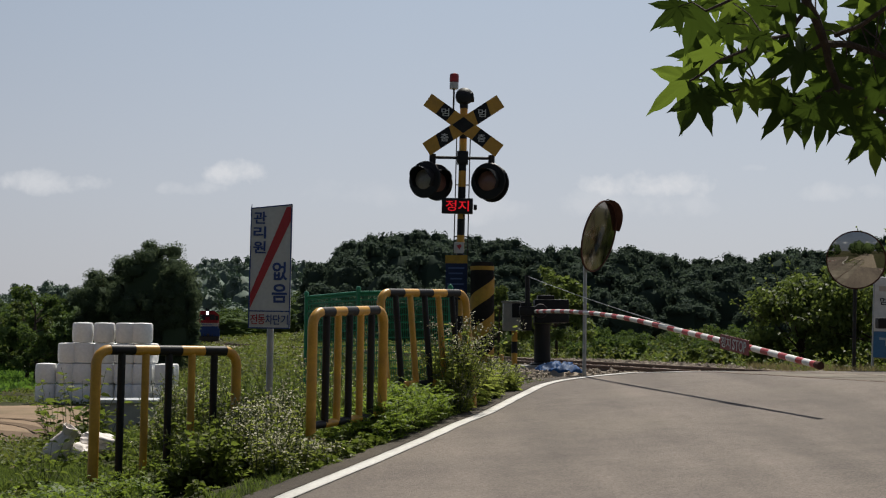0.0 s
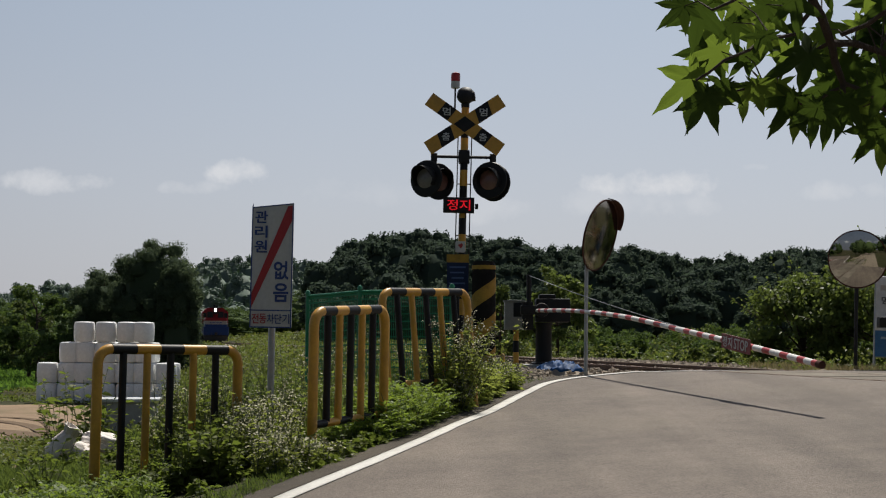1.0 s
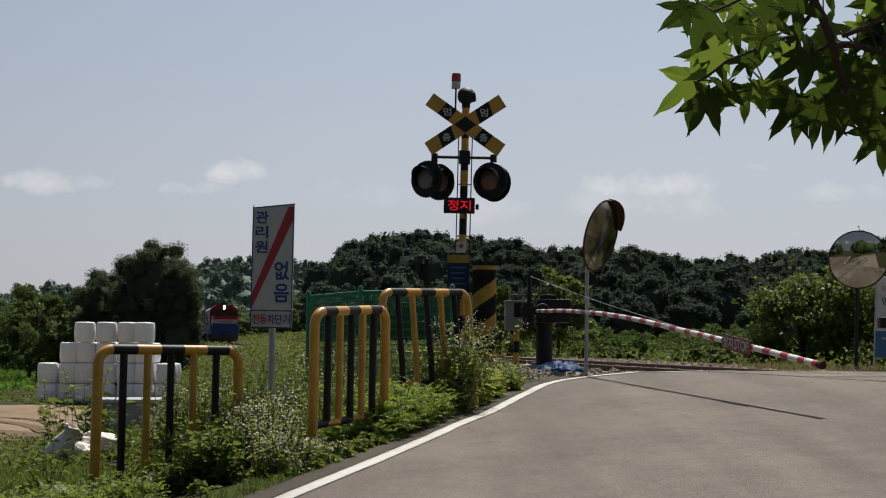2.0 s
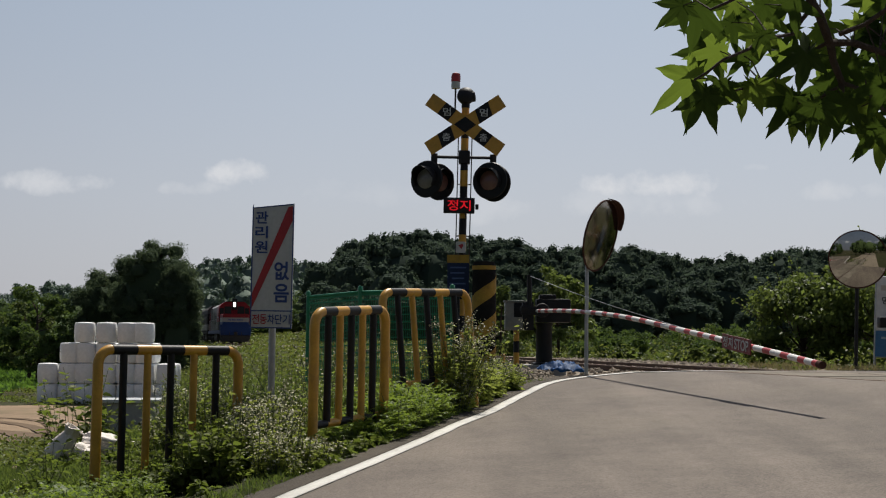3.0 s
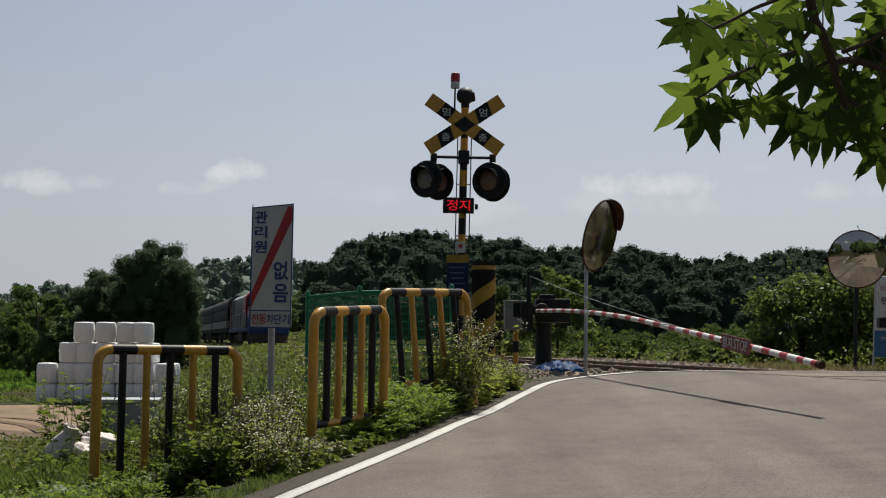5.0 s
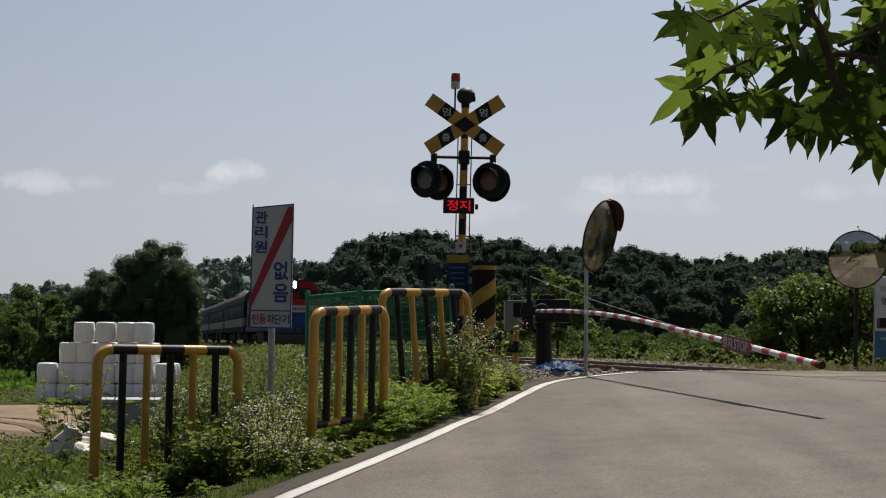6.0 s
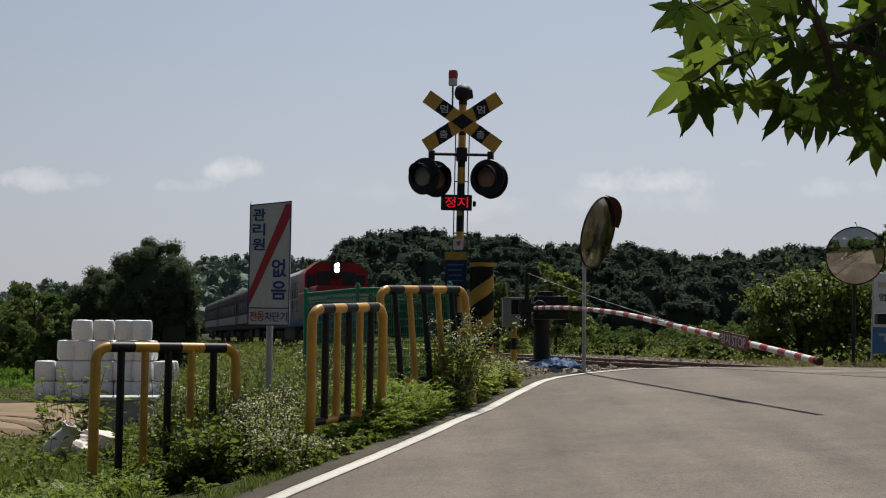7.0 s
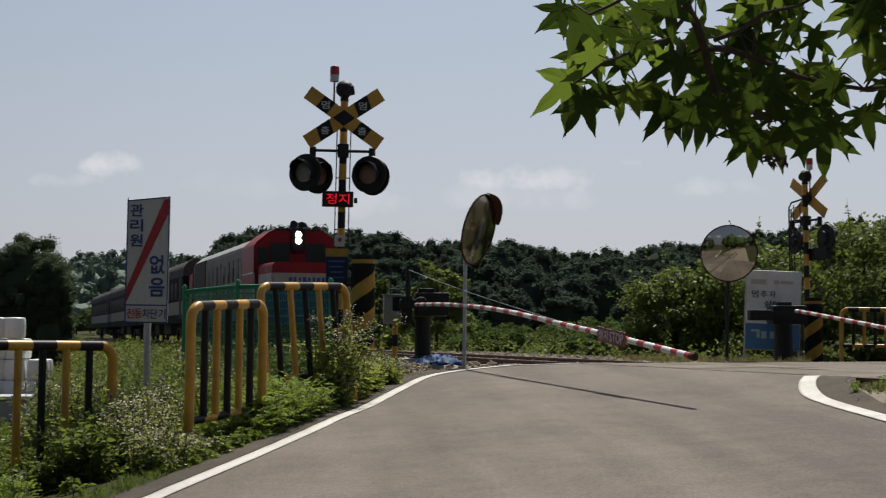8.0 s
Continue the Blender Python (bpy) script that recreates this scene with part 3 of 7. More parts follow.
line_m = Matrix.Translation(on_line(30)) @ Matrix(((LINE_DIR.x, LINE_N.x, 0, 0), (LINE_DIR.y, LINE_N.y, 0, 0), (0, 0, 1, 0), (0, 0, 0, 1)))   # x along the line
track = thing("railway_track", line_m, "single railway track of rusty rails on concrete sleepers", "railway", kind="structure")
for side in (-0.7525, 0.7525):
    bm = bmesh.new()
    prof = [(-0.065, -0.15), (0.065, -0.15), (0.065, -0.138), (0.012, -0.12), (0.012, -0.045), (0.035, -0.035), (0.035, -0.004), (-0.035, -0.004), (-0.035, -0.035), (-0.012, -0.045), (-0.012, -0.12), (-0.065, -0.138)]
    ends = [[bm.verts.new((x, side + a, RAIL_Z + b)) for a, b in prof] for x in (-190, 45)]
    for k in range(len(prof)):
        j = (k + 1) % len(prof)
        bm.faces.new((ends[0][k], ends[0][j], ends[1][j], ends[1][k]))
    r = part("rail", bm, M["rail"], track, "rust-brown steel rail", smooth=False)
    bm = bmesh.new()
    box(bm, (-72.5, side, RAIL_Z - 0.002), (235, 0.052, 0.006))
    part("railhead", bm, M["railtop"], r, "polished running surface")
# ballast bed
bm = bmesh.new()
bed = [(-3.9, 0.5), (-3.1, 0.87), (-1.5, 0.88), (-0.9, 0.84), (0.9, 0.84), (1.5, 0.83), (2.3, 0.55)]
for x0, x1 in ((-190, 45),):
    ends = [[bm.verts.new((x, a, b)) for a, b in bed] for x in (x0, x1)]
    for k in range(len(bed) - 1):
        bm.faces.new((ends[0][k], ends[0][k + 1], ends[1][k + 1], ends[1][k]))
part("ballast_bed", bm, M["ballast"], track, "bed of broken brown-grey stone", smooth=False)
bm = bmesh.new()
box(bm, (0, 0, 0), (0.24, 2.4, 0.16), bevel=0.02)
sleeper = mesh_of("sleeper", bm, M["concrete"])
for k in range(80):
    o = new("sleeper", sleeper)
    o.parent = track
    o.location = (-40 + 0.62 * k, 0, RAIL_Z - 0.235)
# worn concrete panels where the road crosses, with open slots beside the railheads
M["panel"] = surface("crossing_panel", (0.21, 0.185, 0.15), (0.15, 0.13, 0.105), 1.3, 0.9, bump=0.5, bump_scale=30, dirt=(0.1, 0.085, 0.065), dirt_amount=0.7, spec=0.15, per_object=0.16)
for side, wide in ((0.0, 1.36), (-1.12, 0.58)):
    bm = bmesh.new()
    box(bm, (0, 0, 0), (1.48, wide, 0.05), bevel=0.012)
    slab_mesh = mesh_of("crossing_panel", bm, M["panel"])
    for k in range(8):
        o = new("crossing_panel", slab_mesh)
        o.parent = track
        o.location = (9.4 + 1.5 * k, side, 0.926 + 0.004 * math.sin(k * 2.3 + side))
# loose stones
rng = np.random.default_rng(4)
ico = bmesh.new()
bmesh.ops.create_icosphere(ico, subdivisions=1, radius=1.0)
iv = np.array([v.co[:] for v in ico.verts])
it = np.array([[v.index for v in f.verts] for f in ico.faces])
ico.free()


def stones(name, pos, size, material, label, category, parent=None):
    n = len(pos)
    v = iv[None] * (1 + 0.35 * rng.standard_normal((n, len(iv), 1)).clip(-0.9, 0.9)) * (size[:, None, None] * rng.uniform(0.6, 1.2, (n, 1, 3)))
    v = v + pos[:, None]
    q = it[None] + (np.arange(n) * len(iv))[:, None, None]
    me = bpy.data.meshes.new(name)
    me.from_pydata(v.reshape(-1, 3).tolist(), [], q.reshape(-1, 3).tolist())
    me.materials.append(material)
    ob = new(name, me)
    if parent:
        ob.parent = parent
        return tagged(ob, label, kind="stuff")
    return tagged(ob, label, category, kind="stuff")


n = 6800
xs = rng.uniform(-14, 24, n)
ys = rng.normal(0, 1.25, n).clip(-2.5, 2.5)
zb = np.interp(np.abs(ys), [0, 0.9, 1.5, 2.3, 2.6], [0.84, 0.84, 0.83, 0.55, 0.5])
ok = (np.abs(np.abs(ys) - 0.7525) > 0.1)
wx = np.array([(line_m @ Vector((a, b, 0)))[:] for a, b in zip(xs, ys)])
onroad = (wx[:, 1] < 22.6) & (wx[:, 1] > 12.5) & ((ys > -1.5) | (wx[:, 1] < 18.5))
ok &= ~onroad
stones("ballast", np.stack([xs, ys, zb + 0.015], 1)[ok], rng.uniform(0.025, 0.055, n)[ok], M["ballast"], "loose broken ballast stones", "ballast", track)
n = 2800
xs, ys = rng.uniform(-8, 8.3, n), rng.uniform(-3.3, -1.25, n)
stones("ballast", np.stack([xs, ys, np.interp(ys, [-3.3, -3.1, -1.2], [0.78, 0.87, 0.875]) + 0.02], 1), rng.uniform(0.025, 0.06, n), M["ballast"], "loose ballast stones on the broad far shoulder", "ballast", track)
# stony ground between the road's bend and the line
n = 2600
px, py = rng.uniform(1.2, 4.6, n), rng.uniform(20.4, 28.5, n)
ok = (line_side(px, py) > 1.7) & (px < 6.3 - (py - 20.4) * 0.24) & ((py > 21.2 + (px - 2.3) * 0.55) | (px < 2.0))
stones("gravel", np.stack([px, py, ground_z(px, py) + 0.01], 1)[ok], rng.uniform(0.02, 0.05, n)[ok], M["ballast"], "loose brown-grey gravel beside the track", "gravel")


# pale stones on the bare earth inside the corner
n = 420
px, py = rng.uniform(5.1, 6.6, n), rng.uniform(11.0, 15.2, n)
gap = px - np.interp(py, [p[1] for p in EDGE_R[2:10]], [p[0] for p in EDGE_R[2:10]])
ok = (gap > 0.05) & (gap < 0.9)
stones("corner_gravel", np.stack([px, py, np.maximum(ground_z(px, py), road_z(px, py) - 0.06) + 0.008], 1)[ok], rng.uniform(0.012, 0.045, n)[ok], M["ballast"], "loose pale stones on the earth inside the corner", "gravel")


M["crumb"] = surface("edge_crumbs", (0.2, 0.165, 0.12), (0.13, 0.105, 0.075), 5.0, 0.95, bump=0.2, island=0.5, spec=0.1)
# crumbs of stone and earth along the worn edge of the asphalt
n = 900
k = rng.integers(0, len(L) - 1, n)
near = (L[k, 1] > 7.5) & (L[k, 0] < 2.6)
side = rng.uniform(0.1, 0.45, n)
tt = np.gradient(L, axis=0)
nn = np.stack([-tt[:, 1], tt[:, 0]], 1)
nn /= np.linalg.norm(nn, axis=1)[:, None]
pp = L[k] + nn[k] * side[:, None] + rng.normal(size=(n, 2)) * 0.06
zz = np.where(side < 0.28, road_z(pp[:, 0], pp[:, 1]), np.maximum(ground_z(pp[:, 0], pp[:, 1]), road_z(pp[:, 0], pp[:, 1]) - 0.04))
stones("edge_debris", np.c_[pp, zz + 0.003][near], rng.uniform(0.004, 0.012, n)[near], M["crumb"], "loose crumbs of stone and earth along the road edge", "debris")


# ---- train ----
def loft(bm, outline_a, xa, outline_b, xb, cap=True):
    a = [bm.verts.new((xa, y, z)) for y, z in outline_a]
    b = [bm.verts.new((xb, y, z)) for y, z in outline_b]
    for k in range(len(a)):
        j = (k + 1) % len(a)
        bm.faces.new((a[k], a[j], b[j], b[k]))
    if cap:
        bm.faces.new(a[::-1])
        bm.faces.new(b)
    return bm


def section(w, z0, z1, r, n=4, roof=0.0):
    """Body section across the train: width w, from z0 to z1, shoulders of radius r."""
    pts = [(-w / 2, z0), (w / 2, z0), (w / 2, z1 - r)]
    for k in range(1, n + 1):
        a = radians(90 * k / n)
        pts.append((w / 2 - r + r * math.cos(a), z1 - r + (r + roof) * math.sin(a)))
    for k in range(n, -1, -1):
        a = radians(90 * k / n)
        pts.append((-w / 2 + r - r * math.cos(a), z1 - r + (r + roof) * math.sin(a)))
    return pts


def bogie(parent, x, wheels, gap):
    bm = bmesh.new()
    for y in (-1.0, 1.0):
        box(bm, (x, y, 0.62), (gap * (wheels - 1) + 1.3, 0.16, 0.28), bevel=0.03)
        for k in range(wheels):
            cx = x + (k - (wheels - 1) / 2) * gap
            box(bm, (cx, y * 1.06, 0.5), (0.32, 0.2, 0.34), bevel=0.03)
            box(bm, (cx + gap * 0.5, y * 1.05, 0.42), (0.28, 0.12, 0.3), bevel=0.02)
    part("bogie", bm, M["under"], parent)
    for k in range(wheels):
        cx = x + (k - (wheels - 1) / 2) * gap
        bm = bmesh.new()
        for y in (-0.75, 0.75):
            lathe(bm, [(0.1, -0.07), (0.45, -0.07), (0.48, 0.0), (0.45, 0.06), (0.1, 0.06)], 20, Matrix.Translation((cx, y, 0.455)) @ Matrix.Rotation(radians(90), 4, "X"))
        tube(bm, [(cx, -0.75, 0.455), (cx, 0.75, 0.455)], 0.08, 8)
        part("wheelset", bm, M["under"], parent)


def locomotive():
    """Diesel with a low nose; x forward, the headlamps at x = 0, rail at z = 0."""
    lo = thing("diesel_locomotive", Matrix(), "red, grey and blue diesel locomotive with lit headlamps", "locomotive")
    # underframe, tank, steps
    bm = bmesh.new()
    box(bm, (-8.2, 0, 1.1), (20.4, 2.85, 0.34), bevel=0.04)
    part("underframe", bm, M["loco_blue"], lo, "dark blue underframe sill")
    bm = bmesh.new()
    box(bm, (-8.2, 0, 0.62), (4.6, 2.5, 0.72), bevel=0.15)
    part("fuel_tank", bm, M["under"], lo)
    for x in (-2.2, -14.3):
        bogie(lo, x, 3, 1.75)
    # blue buffer beam and plough
    bm = bmesh.new()
    loft(bm, [(-1.45, 0.75), (1.45, 0.75), (1.5, 1.75), (-1.5, 1.75)], 1.7, [(-1.38, 0.8), (1.38, 0.8), (1.44, 1.75), (-1.44, 1.75)], 2.12)
    part("front_apron", bm, M["loco_blue"], lo, "blue front apron")
    bm = bmesh.new()
    loft(bm, [(-1.35, 0.14), (1.35, 0.14), (1.45, 0.76), (-1.45, 0.76)], 1.6, [(-1.15, 0.2), (1.15, 0.2), (1.4, 0.76), (-1.4, 0.76)], 2.18)
    part("snow_plough", bm, M["under"], lo, "black pilot plough")
    bm = bmesh.new()
    box(bm, (2.25, 0, 0.95), (0.36, 0.3, 0.3), bevel=0.05)
    part("coupler", bm, M["under"], lo)
    for y in (-0.55, 0.55):
        bm = bmesh.new()
        tube(bm, [(2.1, y, 1.1), (2.28, y, 0.85), (2.3, y * 1.1, 0.6)], 0.03, 6)
        part("brake_hose", bm, M["under"], lo)
    # nose: blue below, white stripe, red lid
    def nose(name, z0, z1, mat, label, shrink=0.0):
        bm = bmesh.new()
        loft(bm, section(2.75, z0, z1, 0.02 if z1 < 2.5 else 0.16, roof=0.0), 0.35, section(2.45 - shrink, z0, z1, 0.02 if z1 < 2.5 else 0.16), 2.0 - shrink)
        bmesh.ops.bevel(bm, geom=[e for e in bm.edges if abs(e.verts[0].co.x - e.verts[1].co.x) < 0.01 and e.verts[0].co.x > 1.5 and abs(e.verts[0].co.z - e.verts[1].co.z) > 0.3], offset=0.12, segments=3, affect="EDGES")
        return part(name, bm, mat, lo, label)
    nose("nose_base", 1.27, 2.02, M["loco_blue"], "blue lower nose")
    nose("nose_stripe", 2.023, 2.43, M["band"], "grimy white nose band", 0.01)
    nose("nose_lid", 2.433, 2.79, M["loco_red"], "red nose lid", 0.02)
    bm = bmesh.new()
    for k in range(9):
        box(bm, (1.995, -0.62 + 0.155 * k, 2.22), (0.012, 0.09 if k % 3 else 0.12, 0.15 if k % 2 else 0.12))
    part("nose_lettering", bm, M["sign_blue"], lo, "dark lettering bars")
    for y in (-0.85, 0.85):
        bm = bmesh.new()
        lathe(bm, [(0.02, 0), (0.1, 0.0), (0.12, 0.05), (0.1, 0.08), (0.02, 0.08)], 14, Matrix.Translation((1.98, y, 1.6)) @ Matrix.Rotation(radians(90), 4, "Y"))
        part("marker_lamp", bm, M["lens"], lo)
    # cab
    bm = bmesh.new()
    shape = [(-1.5, 2.05), (1.5, 2.05), (1.5, 3.38), (1.4, 3.55), (0.98, 3.9), (0.85, 3.95), (-0.85, 3.95), (-0.98, 3.9), (-1.4, 3.55), (-1.5, 3.38)]
    loft(bm, shape, -2.3, shape, 0.1)
    cab = part("cab", bm, M["loco_red"], lo, "red driver's cab")
    bm = bmesh.new()
    loft(bm, [(-0.9, 3.94), (0.9, 3.94), (0.75, 4.06), (-0.75, 4.06)], -2.35, [(-0.9, 3.93), (0.9, 3.93), (0.75, 4.0), (-0.75, 4.0)], 0.05)
    part("cab_roof", bm, M["dark_steel"], lo, "dark cab roof")
    bm = bmesh.new()
    loft(bm, section(2.98, 1.27, 2.048, 0.01), -2.3, section(2.98, 1.27, 2.048, 0.01), 0.36)
    part("cab_base", bm, M["loco_grey"], lo, "grey cab side below the windows")
    for y0, y1 in ((-1.38, -1.0), (-0.94, -0.28), (0.28, 0.94), (1.0, 1.38)):
        bm = bmesh.new()
        slab(bm, [(y0, 2.78), (y1, 2.78), (y1, 3.36 if abs(y0 + y1) > 2 else 3.52), (y0, 3.36 if abs(y0 + y1) > 2 else 3.52)], 0.03, Matrix.Translation((0.125, 0, 0)) @ Matrix.Rotation(radians(90), 4, "Z"))
        part("cab_window", bm, M["glass"], lo, "dark front window")
    for y in (-1.49, 1.465):
        for x in (-0.75, -1.75):
            bm = bmesh.new()
            box(bm, (x, y + 0.012, 2.95), (0.78, 0.04, 0.72), bevel=0.015)
            part("side_window", bm, M["glass"], lo, "dark cab side window")
        for x, z in ((0.2, 2.5), (-2.45, 3.0)):
            bm = bmesh.new()
            tube(bm, [(x, y, 1.4), (x, y, z)], 0.02, 6)
            part("handrail", bm, M["steel"], lo)
    # headlamps one over the other in a housing on the cab front
    bm = bmesh.new()
    box(bm, (0.1, 0, 3.62), (0.24, 0.5, 0.86), bevel=0.08)
    part("lamp_housing", bm, M["dark_steel"], lo, "dark headlamp housing")
    for z in (3.595, 3.805):
        bm = bmesh.new()
        lathe(bm, [(0.01, 0), (0.108, 0), (0.108, 0.03), (0.01, 0.05)], 18, Matrix.Translation((0.215, 0, z)) @ Matrix.Rotation(radians(90), 4, "Y"))
        part("headlamp", bm, M["head"], lo, "glowing white headlamp")
    bm = bmesh.new()
    tube(bm, [(-0.4, 0.15, 4.08), (0.1, 0.14, 4.14)], [0.05, 0.12], 10)
    tube(bm, [(-0.4, -0.15, 4.08), (0.1, -0.14, 4.17)], [0.05, 0.13], 10)
    tube(bm, [(-0.3, 0, 4.05), (-0.3, 0, 4.25)], 0.05, 8)
    part("air_horn", bm, M["dark_steel"], lo)
    # long hood in bays with doors and grilles
    bm = bmesh.new()
    shape = [(-1.3, 1.27), (1.3, 1.27), (1.3, 3.42), (1.24, 3.56), (0.9, 3.84), (0.78, 3.88), (-0.78, 3.88), (-0.9, 3.84), (-1.24, 3.56), (-1.3, 3.42)]
    loft(bm, shape, -16.6, shape, -2.32)
    hood = part("long_hood", bm, M["loco_grey"], lo, "weathered grey engine hood")
    for side in (-1, 1):
        for k in range(9):
            bm = bmesh.new()
            x = -3.6 - 1.05 * k
            box(bm, (x, side * 1.305, 2.45), (0.9, 0.03, 1.5 if k % 4 else 1.2), bevel=0.01)
            part("hood_door", bm, M["loco_grey"], lo)
        bm = bmesh.new()
        box(bm, (-14.4, side * 1.305, 2.9), (3.4, 0.05, 1.3))
        part("radiator_grille", bm, M["under"], lo, "black radiator grille")
        bm = bmesh.new()
        pts = [(-16.4 + 2.0 * k, side * 1.42, 1.3) for k in range(8)]
        for p in pts:
            tube(bm, [p, (p[0], p[1], 2.3)], 0.018, 6)
        tube(bm, [(-16.4, side * 1.42, 2.3), (-2.4, side * 1.42, 2.3)], 0.018, 6)
        part("walkway_rail", bm, M["steel"], lo)
    bm = bmesh.new()
    box(bm, (-9.0, 0, 3.94), (1.4, 0.8, 0.2), bevel=0.04)
    part("exhaust", bm, M["dark_steel"], lo, "sooty exhaust box")
    bm = bmesh.new()
    box(bm, (-5.5, 0.3, 3.93), (1.0, 0.5, 0.16), bevel=0.04)
    part("roof_vent", bm, M["dark_steel"], lo)
    for k in range(3):
        bm = bmesh.new()
        lathe(bm, [(0.3, 0), (0.62, 0), (0.62, 0.14), (0.3, 0.16)], 20, Matrix.Translation((-13.2 - 1.4 * k, 0, 3.87)))
        part("roof_fan", bm, M["dark_steel"], lo, "dark round radiator fan")
    for side in (-1, 1):
        # hood roof slope with the sky's sheen painted as a pale strip, cream and white linings of the cab
        bm = bmesh.new()
        loft(bm, [(side * 1.245, 3.57), (side * 0.9, 3.848), (side * 0.78, 3.888), (side * 0.78, 3.86), (side * 1.2, 3.54)], -16.55, [(side * 1.245, 3.57), (side * 0.9, 3.848), (side * 0.78, 3.888), (side * 0.78, 3.86), (side * 1.2, 3.54)], -2.34)
        part("roof_edge", bm, M["hood_sheen"], lo, "sloping edge of the hood roof, its sky sheen painted pale")
        bm = bmesh.new()
        box(bm, (-1.1, side * 1.505, 2.5), (2.2, 0.014, 0.05))
        part("lining", bm, M["sign_white"], lo, "thin white lining under the cab window")
        for x, z, h in ((-3.4, 2.75, 0.7), (-5.3, 2.4, 1.0), (-6.4, 2.3, 0.8), (-7.6, 2.3, 0.9), (-9.3, 2.5, 1.2)):
            bm = bmesh.new()
            box(bm, (x, side * 1.325, z), (0.2, 0.03, h), bevel=0.01)
            part("louvre", bm, M["under"], lo, "sooty black louvre")
    bm = bmesh.new()
    loft(bm, section(2.6, 1.27, 3.2, 0.2, 3), -18.2, section(2.7, 1.27, 3.3, 0.2, 3), -16.62)
    part("rear_nose", bm, M["loco_red"], lo, "dull red rear hood end")
    return lo


def coach():
    """Passenger coach, 23 m; x forward from its front end at x = 0."""
    co = thing("passenger_coach", Matrix(), "dark grey passenger coach with a cream waist band", "coach", "coaches of the train")
    ln = 22.8
    def shell(name, z0, z1, w, mat, label, r=0.01, roof=0.0):
        bm = bmesh.new()
        loft(bm, section(w, z0, z1, r, 5, roof), -ln, section(w, z0, z1, r, 5, roof), -0.3)
        return part(name, bm, mat, co, label)
    shell("skirt", 0.95, 1.35, 2.96, M["coach_dark"], "dark grey lower body")
    shell("waist_band", 1.353, 1.98, 3.0, M["coach_cream"], "cream waist band")
    shell("body", 1.983, 3.15, 2.98, M["coach_dark"], "dark grey window band")
    shell("roof", 3.153, 3.95, 2.96, M["coach_roof"], "ribbed grey roof", 0.62)
    for side in (-1, 1):
        for k in range(13):
            bm = bmesh.new()
            box(bm, (-2.9 - 1.42 * k, side * 1.49, 2.5), (1.1, 0.03, 0.78), bevel=0.01)
            part("coach_window", bm, M["tinted"], co, "tinted window")
        for x in (-1.2, -ln + 1.0):
            bm = bmesh.new()
            box(bm, (x, side * 1.495, 2.15), (0.8, 0.03, 1.9), bevel=0.01)
            part("coach_door", bm, M["coach_roof"], co, "grey end door")
    bm = bmesh.new()
    box(bm, (-0.15, 0, 2.3), (0.3, 1.0, 2.2), bevel=0.05)
    part("gangway", bm, M["under"], co, "black corridor connection")
    for x in (-4.5, -10.5, -16.0):
        bm = bmesh.new()
        box(bm, (x, 0, 3.98), (2.0, 1.5, 0.22), bevel=0.05)
        part("air_conditioner", bm, M["coach_roof"], co)
    for x, l in ((-9, 3.2), (-14, 2.2)):
        bm = bmesh.new()
        box(bm, (x, 0, 0.7), (l, 2.4, 0.55), bevel=0.05)
        part("underfloor_box", bm, M["under"], co)
    bogie(co, -4.0, 2, 2.3)
    bogie(co, -ln + 3.6, 2, 2.3)
    return co


loco = locomotive()
coaches = [coach()]
for k in range(2):
    coaches.append(copy_thing(coaches[0], Matrix()))


def train_pose(t, back):
    """Where the train's axis stands; the headlamps run along the line with a slight gain of speed."""
    d = 13.5 * t + 0.35 * t * t - back
    head = Vector((-29.6, 174.4, RAIL_Z)) + LINE_DIR * d
    yaw = math.atan2(LINE_DIR.y, LINE_DIR.x)
    return Matrix.Translation(head) @ Matrix.Rotation(yaw, 4, "Z")


